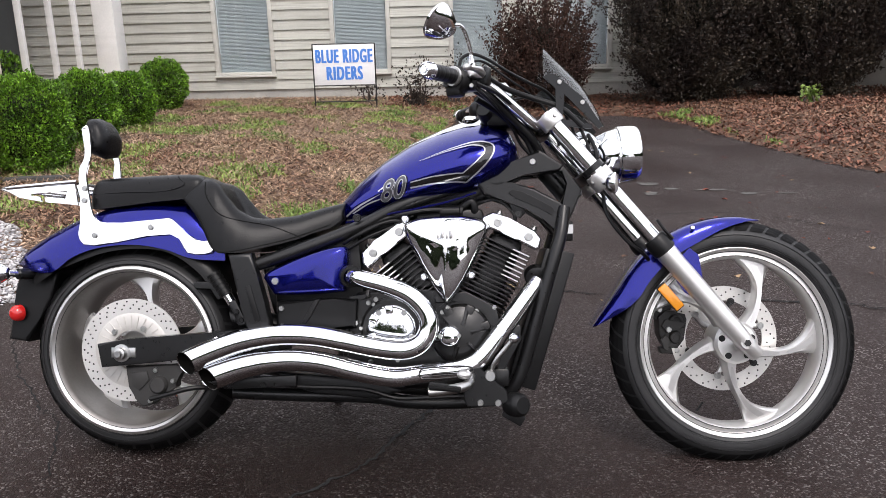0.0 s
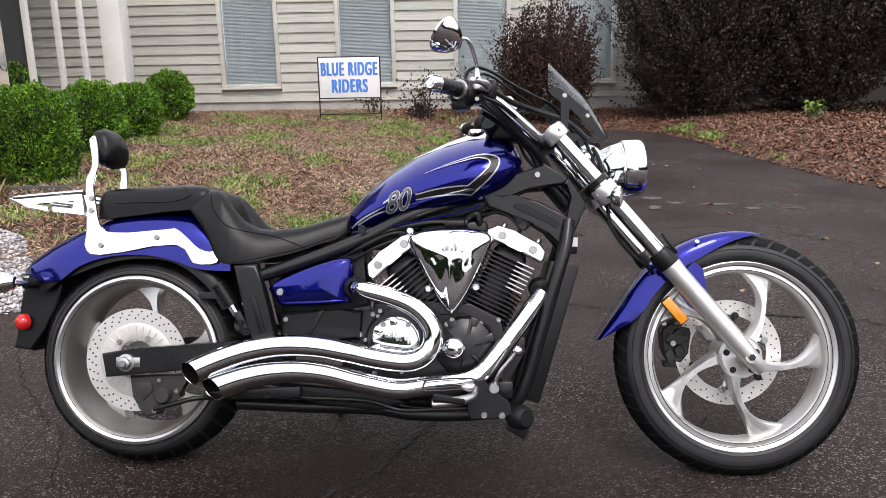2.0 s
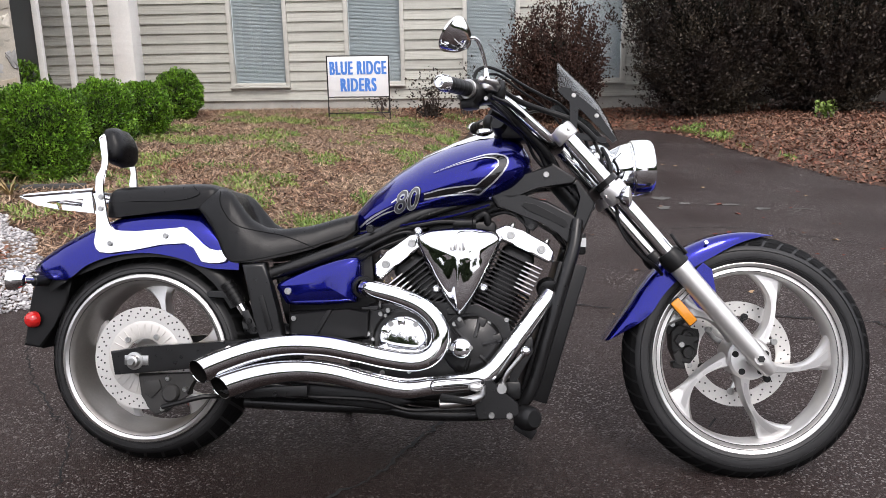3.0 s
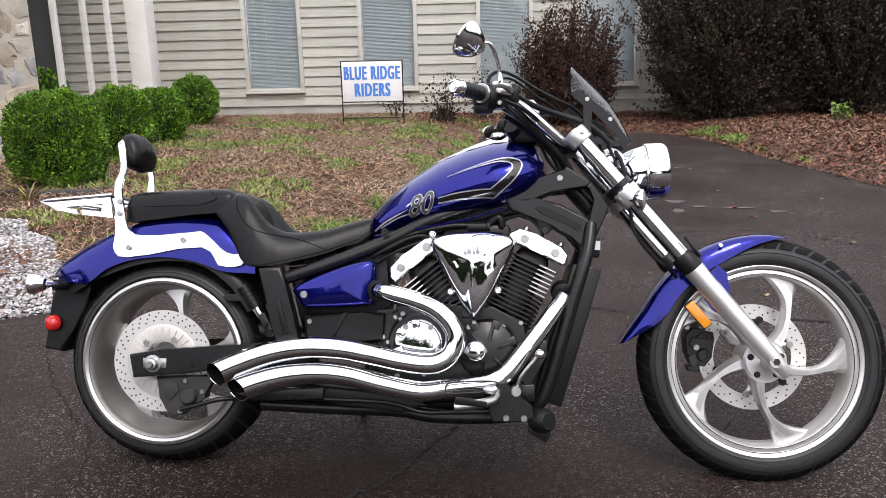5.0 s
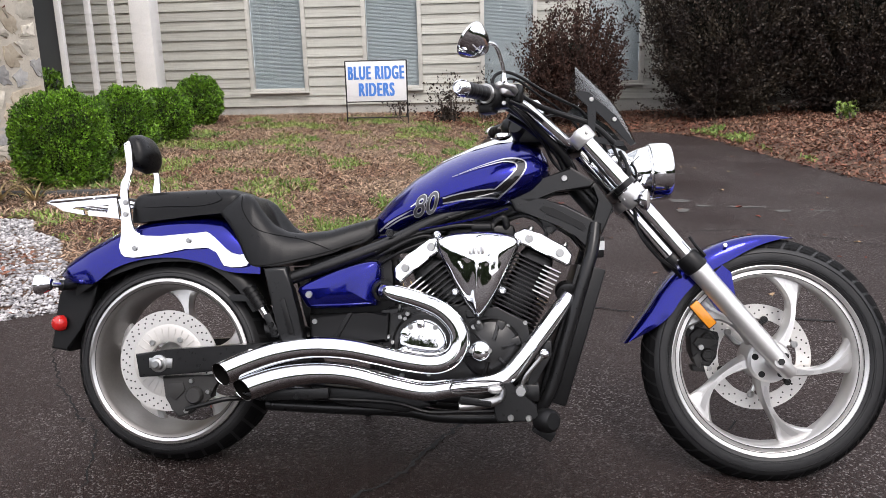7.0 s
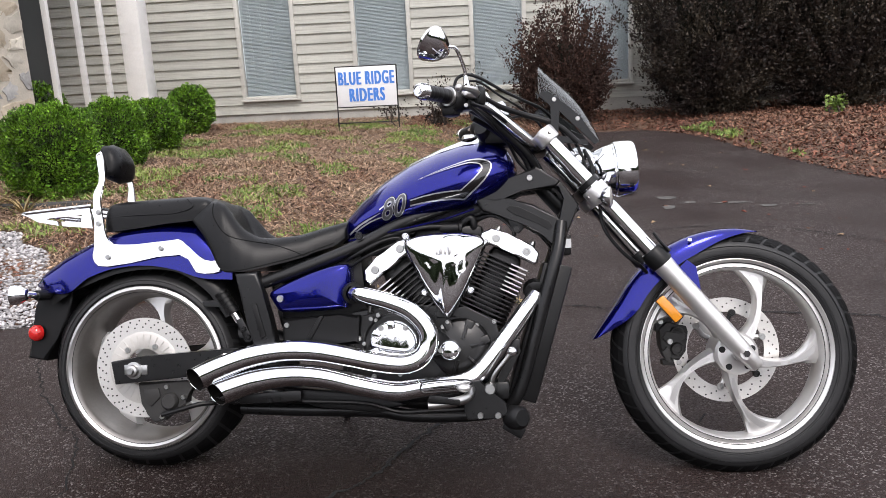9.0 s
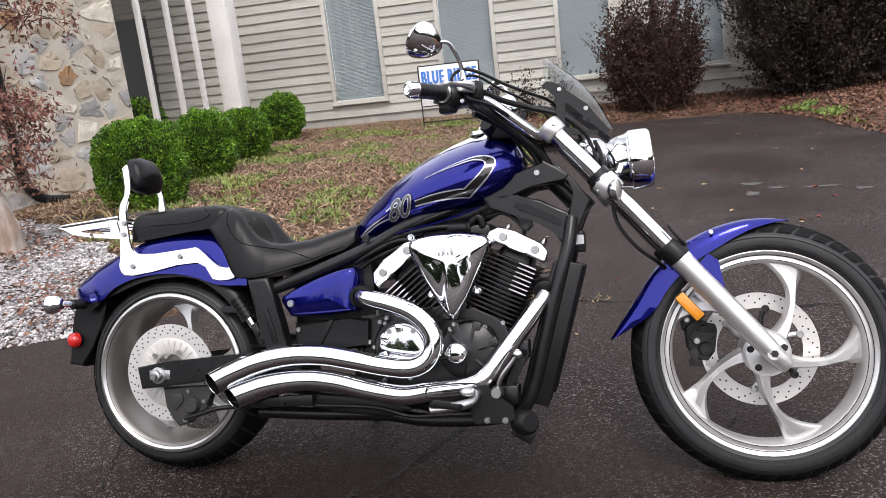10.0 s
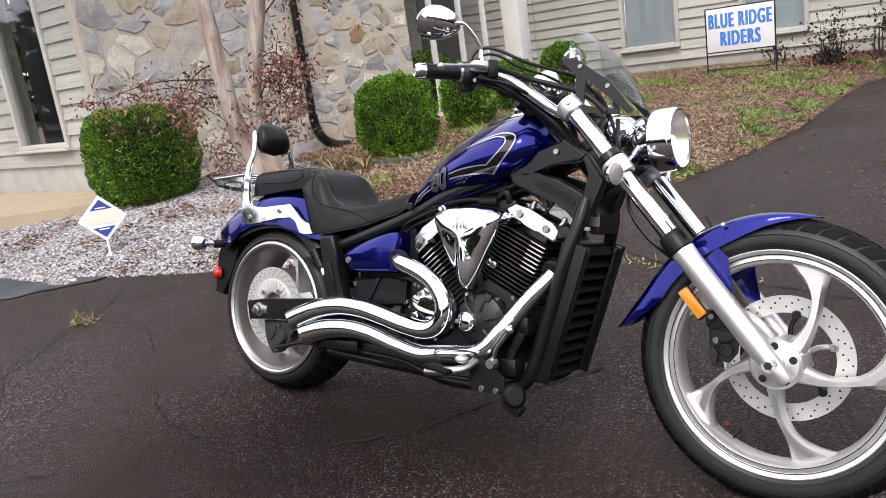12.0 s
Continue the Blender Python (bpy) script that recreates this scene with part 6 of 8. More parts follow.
FAINT = mat("faint_tank_lettering", (0.004, 0.005, 0.06), 0.25, 0.7, coat=1.0, var=0.1)
NUMBERFILL = mat("dark_number_fill", (0.05, 0.05, 0.06), 0.3, 0.3, coat=1.0, var=0.2)
for name, bold, grow, off, material, label in (("number_border", 0.055, 1.0, 0.0022, STRIPE, "black border of the number"), ("number_outline", 0.03, 1.0, 0.003, PINSTRIPE, "silver outline of the number"), ("number_decal", 0.004, 1.0, 0.0038, NUMBERFILL, "dark number on the tank")):
    bm = word("80", 0.083, 0.0, bold)
    bmesh.ops.triangulate(bm, faces=bm.faces[:])
    bmesh.ops.subdivide_edges(bm, edges=bm.edges[:], cuts=1)
    for v in bm.verts:
        u, w_ = v.co.x * 0.86 + v.co.y * 0.25, v.co.y + v.co.x * 0.2
        v.co = on_tank(0.766 + u, 0.772 + w_, off)
    bike(name, bm, material, tank, label, smooth=60)
for k in range(5):
    bm = bmesh.new()
    z0, x0 = 0.758 + 0.005 * k, 0.832 + 0.015 * k
    rows = [[bm.verts.new(on_tank(x0 + u, z0 + w_, 0.002)) for w_ in (0, 0.005, 0.01)] for u in (0, 0.004, 0.008)]
    loft(bm, rows, False, False)
    bike("lettering_bar", bm, FAINT, tank, "faint dark lettering")
# dash panel on top
bm = bmesh.new()
rings = []
for x, w, h in ((0.80, 0.015, 0.002), (0.84, 0.03, 0.004), (0.9, 0.042, 0.006), (0.97, 0.046, 0.012), (1.03, 0.046, 0.016), (1.07, 0.036, 0.014), (1.09, 0.02, 0.004)):
    t = np.interp(x, TX, TT)
    ring = []
    for k in range(9):
        y = -w + 2 * w * k / 8
        zz = t
        for _ in range(24):
            if tank_width(x, zz) >= abs(y):
                break
            zz -= 0.002
        ring.append(bm.verts.new((x, y, zz + h * math.cos(y / w * 1.4) + 0.001)))
    rings.append(ring)
loft(bm, rings, False, False)
dash = bike("tank_console", bm, CHROME, tank, "chrome console on the tank", smooth=70)
bm = bmesh.new()
lathe(bm, [(0, 0.012), (0.022, 0.012), (0.026, 0.006), (0.027, 0)], (0.985, 0, 0.982), 28, (0, 0, 1))
bike("filler_cap", bm, CHROME, tank)

# --- seats ---
def seat(rows, expo=0.5):
    """A padded seat: sections along x of bottom, top and half-width, rounded on top."""
    b = bmesh.new()
    xs = smooth_line(rows, 6)
    rings = []
    for x, zb, zt, w in xs:
        ring = []
        for k in range(32):
            a = math.pi * k / 31
            c, s = math.cos(a), math.sin(a)
            y = -w * math.copysign(abs(c) ** expo, c)
            z = zb + (zt - zb) * max(0, s) ** (expo + 0.12)
            ring.append(b.verts.new((x, y, z)))
        rings.append(ring)
    loft(b, rings)
    return b


SEAT_X = [0.14, 0.17, 0.2, 0.235, 0.26, 0.29, 0.32, 0.36, 0.4, 0.48, 0.55, 0.6, 0.615]
SEAT_RIM = [0.768, 0.795, 0.812, 0.817, 0.808, 0.768, 0.729, 0.704, 0.698, 0.705, 0.725, 0.738, 0.74]
SEAT_FLOOR = [0.768, 0.795, 0.814, 0.806, 0.768, 0.706, 0.68, 0.677, 0.685, 0.703, 0.725, 0.738, 0.74]
SEAT_HALF = [0.1, 0.12, 0.136, 0.152, 0.161, 0.167, 0.168, 0.164, 0.153, 0.122, 0.097, 0.08, 0.072]


def ease(a, b, v):
    t = min(1.0, max(0.0, (v - a) / (b - a)))
    return t * t * (3 - 2 * t)


def seat_low(x):
    return float(np.interp(x, [0.14, 0.16, 0.184, 0.209, 0.234, 0.25, 0.276, 0.343, 0.444, 0.494, 0.527, 0.58, 0.615], [0.752, 0.745, 0.72, 0.688, 0.645, 0.606, 0.586, 0.592, 0.616, 0.631, 0.646, 0.662, 0.69]))


def seat_height(x, u):
    """Height of the rider seat: a low floor that opens ahead, walled by a horseshoe behind."""
    rim, floor_ = float(np.interp(x, SEAT_X, SEAT_RIM)), float(np.interp(x, SEAT_X, SEAT_FLOOR))
    top = floor_ + (rim - floor_) * ease(0.36, 0.7, abs(u))
    low = seat_low(x)
    return low + (top - low) * max(0.0, 1 - abs(u) ** 5) ** 0.5


def seat_side(x, z):
    """How far out the seat's side lies at x, z."""
    us = np.linspace(0.66, 1, 60)
    return float(np.interp(x, SEAT_X, SEAT_HALF)) * float(us[int(np.argmin([abs(seat_height(x, u) - z) for u in us]))])


bm = bmesh.new()
rings = []
for x in np.linspace(0.14, 0.615, 72):
    w = float(np.interp(x, SEAT_X, SEAT_HALF))
    rings.append([bm.verts.new((x, w * u, seat_height(x, u))) for u in (math.sin(math.pi / 2 * t) for t in np.linspace(-1, 1, 53))])
loft(bm, rings)
for _ in range(3):
    bmesh.ops.smooth_vert(bm, verts=[v for v in bm.verts if len(v.link_faces) == 4], factor=0.5, use_axis_x=False, use_axis_y=False, use_axis_z=True)
rider = bike("rider_seat", bm, LEATHER, None, "black leather rider seat with a deep cup", smooth=75)
pass_ = bike("passenger_seat", seat([(-0.125, 0.73, 0.775, 0.085), (-0.115, 0.722, 0.803, 0.1), (-0.09, 0.722, 0.813, 0.108), (0.0, 0.732, 0.819, 0.112), (0.08, 0.742, 0.823, 0.115), (0.16, 0.75, 0.825, 0.115), (0.195, 0.77, 0.82, 0.112), (0.215, 0.785, 0.808, 0.1)], 0.38),
              LEATHER, None, "black leather passenger pad", smooth=60)
SEAM = mat("seat_seam_thread", (0.004, 0.004, 0.004), 0.7, spec=0.15, var=0.2)
for line, rad in (([(0.222, 0.798), (0.23, 0.763), (0.25, 0.73), (0.275, 0.705), (0.309, 0.691), (0.359, 0.681), (0.41, 0.672), (0.46, 0.655), (0.501, 0.636)], 0.0013),
                  ([(0.15, 0.757), (0.19, 0.727), (0.215, 0.694), (0.24, 0.652), (0.258, 0.611), (0.28, 0.597), (0.343, 0.603), (0.444, 0.627), (0.5, 0.644), (0.58, 0.675)], 0.0016)):
    for s in (-1, 1):
        bm = bmesh.new()
        tube(bm, [(q[0], s * (seat_side(q[0], q[1]) + 0.0004), q[1]) for q in smooth_line(line, 5)], rad, 5, 1)
        bike("seat_piping", bm, SEAM, rider)
for s in (-1, 1):
    bm = bmesh.new()
    tube(bm, [(-0.11, s * 0.1035, 0.765), (0.0, s * 0.1145, 0.77), (0.1, s * 0.1165, 0.772), (0.16, s * 0.1155, 0.79), (0.14, s * 0.105, 0.815)], 0.0014, 5, 5)
    bike("seat_piping", bm, LEATHER, pass_)

# --- rear fender ---
def fender(outer, lower, half, shoulder, steer, drop=0.0, thick=0.003):
    """A curved mudguard: outer is the ridge line, lower the edge of its cheek, both in x and z."""
    b = bmesh.new()
    a, c = smooth_line(outer, 6), smooth_line(lower, 6)
    rings = []
    for k, (p, q) in enumerate(zip(a, c)):
        w = np.interp(k / (len(a) - 1), np.linspace(0, 1, len(half)), half)
        right = []
        for j in range(11):
            u = j / 10
            ang = u * math.pi / 2
            y = w * math.cos(ang) ** shoulder
            f = math.sin(ang) ** 0.8
            right.append((q[0] + (p[0] - q[0]) * f, -y, q[1] + (p[1] - q[1]) * f))
        ring = right + [(x, -y, z) for x, y, z in right[:-1][::-1]]
        rings.append([b.verts.new(v) for v in ring])
    loft(b, rings, False, False)
    return b


RF_OUT = [(-0.362, 0.572), (-0.33, 0.604), (-0.26, 0.65), (-0.17, 0.694), (-0.08, 0.726), (0.02, 0.742), (0.12, 0.742), (0.2, 0.72), (0.285, 0.65)]
RF_LOW = [(-0.352, 0.558), (-0.3, 0.543), (-0.225, 0.54), (-0.16, 0.583), (-0.08, 0.61), (0.02, 0.618), (0.11, 0.604), (0.19, 0.578), (0.285, 0.572)]
rf = bike("rear_fender", fender(RF_OUT, RF_LOW, [0.07, 0.105, 0.125, 0.13, 0.13, 0.13, 0.13, 0.13, 0.13], 0.42, False), BLUE, None, "glossy blue rear fender", smooth=60)
rf.modifiers.new("thick", "SOLIDIFY").thickness = 0.003
bm = fender([(-0.3, 0.55), (-0.2, 0.62), (-0.05, 0.66), (0.1, 0.655), (0.24, 0.58), (0.3, 0.48)], [(-0.29, 0.5), (-0.2, 0.55), (-0.05, 0.6), (0.1, 0.6), (0.2, 0.54), (0.26, 0.46)], [0.1, 0.115, 0.118, 0.118, 0.118, 0.118], 0.5, False)
bike("inner_fender", bm, BLACKPLASTIC, None, "black plastic inner fender", smooth=60)
bike("plate_bracket", prism(bmesh.new(), [(-0.345, 0.555), (-0.36, 0.486), (-0.372, 0.4), (-0.387, 0.34), (-0.328, 0.331), (-0.29, 0.4), (-0.254, 0.46), (-0.235, 0.54)], -0.075, 0.075, 0.01), BLACKPLASTIC, None, "black number plate bracket")
# indicators and reflector at the tail
for s in (-1, 1):
    bm = bmesh.new()
    tube(bm, [(-0.29, s * 0.06, 0.535), (-0.322, s * 0.128, 0.534)], 0.016, 12, 1)
    stalk = bike("indicator_stalk", bm, BLACKPLASTIC)
    bm = bmesh.new()
    tube(bm, [(-0.315, s * 0.11, 0.534), (-0.325, s * 0.135, 0.536), (-0.334, s * 0.158, 0.538)], 0.0095, 12, 2)
    lathe(bm, [(0, -0.006), (0.016, -0.002), (0.0255, 0.012), (0.0295, 0.028), (0.0295, 0.04), (0.026, 0.042), (0, 0.042)], (-0.332, s * 0.162, 0.538), 28, (-0.97, s * 0.2, 0))
    ind = bike("rear_indicator", bm, CHROME, None, "chrome bullet indicator")
    bm = bmesh.new()
    lathe(bm, [(0.026, 0.0415), (0.018, 0.045), (0, 0.047)], (-0.332, s * 0.162, 0.538), 24, (-0.97, s * 0.2, 0))
    bike("lens", bm, RED, ind, "red lens")
    bm = bmesh.new()
    lathe(bm, [(0, 0.016), (0.012, 0.0145), (0.02, 0.009), (0.0245, 0.0), (0.0245, -0.012), (0, -0.012)], (-0.353, s * 0.088, 0.418), 28, (-0.35, s * 0.93, 0.0))
    bike("red_reflector", bm, RED, None, "round red side reflector")
bm = bmesh.new()
box(bm, (-0.345, 0, 0.49), (0.05, 0.12, 0.035), 0.006)
bike("tail_bracket", bm, BLACKPLASTIC)

# --- sissy bar, back pad, rack ---
SIS = [(-0.142, 0.96), (-0.126, 0.873), (-0.145, 0.837), (-0.134, 0.737), (-0.131, 0.666), (-0.136, 0.638), (-0.091, 0.615), (0.131, 0.65), (0.179, 0.594), (0.251, 0.595), (0.24, 0.629), (0.204, 0.629), (0.138, 0.689), (0.105, 0.691),
       (-0.056, 0.679), (-0.093, 0.702), (-0.116, 0.78), (-0.122, 0.837), (-0.11, 0.88), (-0.122, 0.967)]
sissy = None
for s in (-1, 1):
    bm = prism(bmesh.new(), [tuple(q) for q in smooth_line(SIS + SIS[:1], 3)[:-1]], -0.1415, -0.1335, 0.0025)
    for v in bm.verts:
        v.co.x -= 0.02 * min(1, max(0, (v.co.z - 0.76) / 0.18))
        v.co.y += 0.066 * min(1, max(0, (v.co.z - 0.70) / 0.24)) ** 1.2
    if s > 0:
        flipped(bm)
    p = bike("sissy_bar", bm, CHROME, None, "polished chrome sissy bar")
    for x, z, yy in ((-0.126, 0.78, 0.0), (-0.122, 0.745, 0.0), (-0.088, 0.645, 0), (0.075, 0.668, 0)):
        bm = bmesh.new()
        bolt(bm, (x, -0.141 + 0.066 * min(1, max(0, (z - 0.70) / 0.24)) ** 1.2, z), 0.008, 0.006)
        if s > 0:
            flipped(bm)
        bike("bolt", bm, STEEL, p)
bm = bmesh.new()
tube(bm, [(-0.15, -0.074, 0.955), (-0.155, -0.04, 0.968), (-0.155, 0.04, 0.968), (-0.15, 0.074, 0.955)], 0.008, 10, 4)
bike("sissy_cross_bar", bm, CHROME)
bm = bmesh.new()
rings = []
for k in range(13):
    v = -1 + 2 * k / 12
    ring = []
    for j in range(24):
        a = 2 * math.pi * j / 24
        w = 0.068 * (1 - abs(v) ** 3.4) ** 0.36 * (1.0 - 0.09 * v)
        t = 0.033 * (1 - abs(v) ** 2.6) ** 0.45
        y = w * math.copysign(abs(math.cos(a)) ** 0.7, math.cos(a))
        x = t * math.copysign(abs(math.sin(a)) ** 0.8, math.sin(a))
        z = 0.062 * v
        ring.append(bm.verts.new((-0.135 + x - 0.16 * z + (0.01 if x > 0 else 0) * (1 - abs(v)), y, 0.94 + z)))
    rings.append(ring)
loft(bm, rings)
bike("back_pad", bm, LEATHER, None, "rounded black leather back pad", smooth=60)
bm = bmesh.new()
for s in (-1, 1):
    prism(bm, [(-0.392, 0.783), (-0.172, 0.801), (-0.162, 0.734), (-0.2, 0.738), (-0.258, 0.743), (-0.262, 0.757), (-0.2, 0.752), (-0.195, 0.776), (-0.3, 0.768), (-0.308, 0.764), (-0.275, 0.759), (-0.272, 0.745), (-0.338, 0.757), (-0.365, 0.772)], s * 0.092 - 0.003, s * 0.092 + 0.003)
for x in (-0.37, -0.31, -0.25, -0.19):
    tube(bm, [(x, -0.09, 0.785 + (x + 0.392) * 0.08), (x, 0.09, 0.785 + (x + 0.392) * 0.08)], 0.005, 8, 1)
tube(bm, [(-0.165, -0.095, 0.803), (-0.3, -0.094, 0.792), (-0.39, -0.085, 0.784), (-0.405, 0, 0.783), (-0.39, 0.085, 0.784), (-0.3, 0.094, 0.792), (-0.165, 0.095, 0.803)], 0.006, 10, 4)
bike("luggage_rack", bm, CHROME, None, "chrome luggage rack with cut-out sides")
bm = bmesh.new()
tube(bm, [(-0.15, -0.11, 0.79), (-0.135, -0.11, 0.74)], 0.012, 10, 1)
bike("rack_clamp", bm, CHROME)

# --- fork, front fender, headlight ---
FORK = Vector((-0.654, 0, 0.757))


def on_fork(along, y):
    """A point on a fork leg, so far up from its lower end."""
    return Vector((1.777, y, 0.303)) + FORK * along


def ring_on_fork(name, profile, along, y, material, label="", parent=None):
    bm = bmesh.new()
    lathe(bm, profile, on_fork(along, y), 32, FORK)
    return bike(name, bm, material, parent, label, True)


for s in (-1, 1):
    y = s * 0.113
    leg = ring_on_fork("fork_slider", [(0, 0), (0.017, 0.0), (0.021, 0.006), (0.0245, 0.05), (0.028, 0.12), (0.0285, 0.35), (0.03, 0.375), (0.03, 0.4), (0.027, 0.404), (0, 0.404)], 0, y, SILVER, "satin silver fork slider")
    ring_on_fork("dust_seal", [(0.031, 0), (0.0345, 0.003), (0.0345, 0.034), (0.033, 0.038), (0.033, 0.046), (0.029, 0.052), (0.024, 0.052)], 0.385, y, BLACKPLASTIC, "black dust seal", leg)
    ring_on_fork("fork_tube", [(0, 0), (0.0232, 0), (0.0232, 0.3), (0, 0.3)], 0.41, y, CHROME, "chrome fork tube", leg)
    ring_on_fork("fork_cover", [(0.0, 0), (0.0235, 0), (0.024, 0.008), (0.024, 0.175), (0.023, 0.18), (0, 0.18)], 0.705, y, CHROME, "polished upper fork cover", leg)
    ring_on_fork("top_clamp_ring", [(0, 0), (0.0325, 0), (0.034, 0.003), (0.034, 0.036), (0.031, 0.041), (0.015, 0.042), (0.013, 0.045), (0, 0.045)], 0.852, y, SILVER, "satin silver clamp ring", leg)
    ring_on_fork("lower_clamp_ring", [(0.026, 0), (0.0345, 0.002), (0.036, 0.006), (0.036, 0.046), (0.034, 0.05), (0.024, 0.05)], 0.628, y, SILVER, "satin silver clamp ring", leg)
    ring_on_fork("clamp_collar", [(0.024, 0), (0.033, 0.001), (0.033, 0.018), (0.024, 0.019)], 0.683, y, BLACKMETAL, "black rubber collar", leg)
    for along, off, axis in ((0.654, (-0.026, s * 0.016, -0.012), (-0.6, s * 0.6, -0.5)), (0.872, (0.008, s * 0.031, 0.008), (0.25, s * 0.95, 0.2))):
        bm = bmesh.new()
        bolt(bm, on_fork(along, y) + Vector(off), 0.006, 0.007, axis)
        bike("bolt", bm, STEEL, leg, "", True)
    bm = bmesh.new()
    lathe(bm, [(0, 0.026), (0.009, 0.026), (0.0095, 0.022), (0.0165, 0.022), (0.0185, 0.018), (0.02, 0.0), (0.02, -0.045)], (1.7415, s * 0.114, 0.3425), 24, (0, s, 0))
    bike("axle_clamp", bm, SILVER, leg, "", True)
    # socket drawn as a near-black cap, its shade in the colour
    bm = bmesh.new()
    lathe(bm, [(0, 0.0), (0.0098, 0.0), (0.0098, -0.004)], (1.7415, s * 0.1408, 0.3425), 6, (0, s, 0))
    bike("axle_socket", bm, INNERSHADE, leg, "", True)
    bm = bmesh.new()
    box(bm, (0, 0, 0), (0.03, 0.008, 0.09), 0.003, Matrix.Rotation(radians(-41), 3, "Y"))
    bmesh.ops.translate(bm, vec=(1.546, s * 0.079, 0.466), verts=bm.verts)
    bike("reflector_backing", bm, BLACKPLASTIC, leg, "", True)
    bm = bmesh.new()
    box(bm, (0, 0, 0), (0.028, 0.012, 0.082), 0.0035, Matrix.Rotation(radians(-41), 3, "Y"))
    bmesh.ops.translate(bm, vec=(1.546, s * 0.087, 0.466), verts=bm.verts)
    bike("amber_reflector", bm, AMBER, leg, "amber reflector", True)
    bm = bmesh.new()
    tube(bm, [on_fork(0.405, y) + Vector((0.03, s * 0.016, 0.02)), on_fork(0.44, y) + Vector((0.026, s * 0.02, 0.022)), on_fork(0.47, y) + Vector((0.028, s * 0.02, 0.024))], 0.0045, 8)
    bike("seal_lug", bm, BLACKPLASTIC, leg, "", True)
bm = bmesh.new()
box(bm, (0, 0, 0), (0.05, 0.2, 0.036), 0.01, Matrix.Rotation(radians(-41.7), 3, "Y"))
bmesh.ops.translate(bm, vec=(1.325, 0, 0.815), verts=bm.verts)
box(bm, (1.195, 0, 0.955), (0.06, 0.2, 0.03), 0.01, Matrix.Rotation(radians(-41.7), 3, "Y"))
bike("triple_clamp", bm, BLACKMETAL, None, "", True)

ang = np.radians(np.linspace(174, 77, 12))
FF_OUT, FF_LOW = [], []
for k, a in enumerate(ang):
    f = k / 11
    Ro = 0.364 + 0.045 * max(0, 1 - f / 0.26) ** 2 - 0.004 * f
    Rl = 0.31 - 0.008 * math.sin(math.pi * min(1, f * 1.2)) + 0.05 * max(0, (f - 0.6) / 0.4) ** 1.5 + 0.075 * max(0, 1 - f / 0.2) ** 2
    FF_OUT.append((1.7375 + Ro * math.cos(a), 0.3346 + Ro * math.sin(a)))
    FF_LOW.append((1.7375 + Rl * math.cos(a - radians(2) * (1 - f)), 0.3346 + Rl * math.sin(a - radians(2) * (1 - f))))
ff = bike("front_fender", fender(FF_OUT, FF_LOW, [0.06, 0.074, 0.078, 0.078, 0.078, 0.078, 0.078, 0.076, 0.072, 0.064, 0.045, 0.012], 0.45, True), BLUE, None, "glossy blue front fender", True, 60)
ff.modifiers.new("thick", "SOLIDIFY").thickness = 0.003
bm = prism(bmesh.new(), [(1.575, 0.545), (1.61, 0.6), (1.64, 0.58), (1.665, 0.47), (1.655, 0.455), (1.63, 0.47)], 0.079, 0.083, 0.001)
bike("fender_stay", bm, BLUE, ff, "", True)
bm = bmesh.new()
prism(bm, [(1.555, 0.56), (1.6, 0.605), (1.625, 0.585), (1.64, 0.5), (1.625, 0.49), (1.6, 0.51)], -0.083, -0.079, 0.001)
bike("fender_stay", bm, BLUE, ff, "", True)
for s in (-1, 1):
    bm = bmesh.new()
    bolt(bm, (1.61, s * 0.075, 0.66), 0.006, 0.006, (0, s, 0.4))
    bike("bolt", bm, STEEL, ff, "", True)

HL, HA = (1.387, 0.0, 0.876), Vector((0.997, 0, 0.07))
bm = bmesh.new()
lathe(bm, [(0, -0.062), (0.024, -0.06), (0.046, -0.05), (0.06, -0.034), (0.071, -0.006), (0.0765, 0.018), (0.0785, 0.02), (0.0785, 0.024), (0.0825, 0.026), (0.084, 0.032), (0.084, 0.07), (0.0825, 0.079), (0.0785, 0.084), (0.0745, 0.084), (0.0735, 0.078)], HL, 64, HA)
head = bike("headlight", bm, CHROME, None, "chrome bullet headlight", True)
bm = bmesh.new()
lathe(bm, [(0.074, 0.078), (0.064, 0.048), (0.042, 0.024), (0.014, 0.014), (0, 0.014)], HL, 40, HA)
bike("reflector_bowl", bm, BOWL, head, "bright reflector bowl", True)
bm = bmesh.new()
ball(bm, Vector(HL) + HA * 0.05, (0.018, 0.014, 0.014))
bike("bulb", bm, BULB, head, "", True)
bm = bmesh.new()
lathe(bm, [(0.0745, 0.079), (0.057, 0.087), (0.034, 0.091), (0, 0.093)], HL, 40, HA)
lens = bike("lens", bm, LENS, head, "clear lens", True)
bm = bmesh.new()
tube(bm, [Vector(HL) + Vector((0.0, -0.078, -0.02)), (1.375, -0.088, 0.83), (1.335, -0.06, 0.8)], 0.009, 8, 3)
bike("headlight_bracket", bm, CHROME, head, "", True)
bm = bmesh.new()
tube(bm, [Vector(HL) + Vector((0.0, 0.078, -0.02)), (1.375, 0.088, 0.83), (1.335, 0.06, 0.8)], 0.009, 8, 3)
bike("headlight_bracket", bm, CHROME, head, "", True)
bm = bmesh.new()
ball(bm, (1.31, 0, 0.905), (0.05, 0.075, 0.045))
bike("instrument_nacelle", bm, CHROME, None, "", True)
bm = bmesh.new()
lathe(bm, [(0.03, 0.026), (0.036, 0.03), (0.042, 0.026), (0.045, 0.012), (0.044, -0.01), (0.036, -0.032), (0.018, -0.045), (0, -0.048)], (1.065, 0.0, 1.05), 36, (-0.5, 0, 0.86))
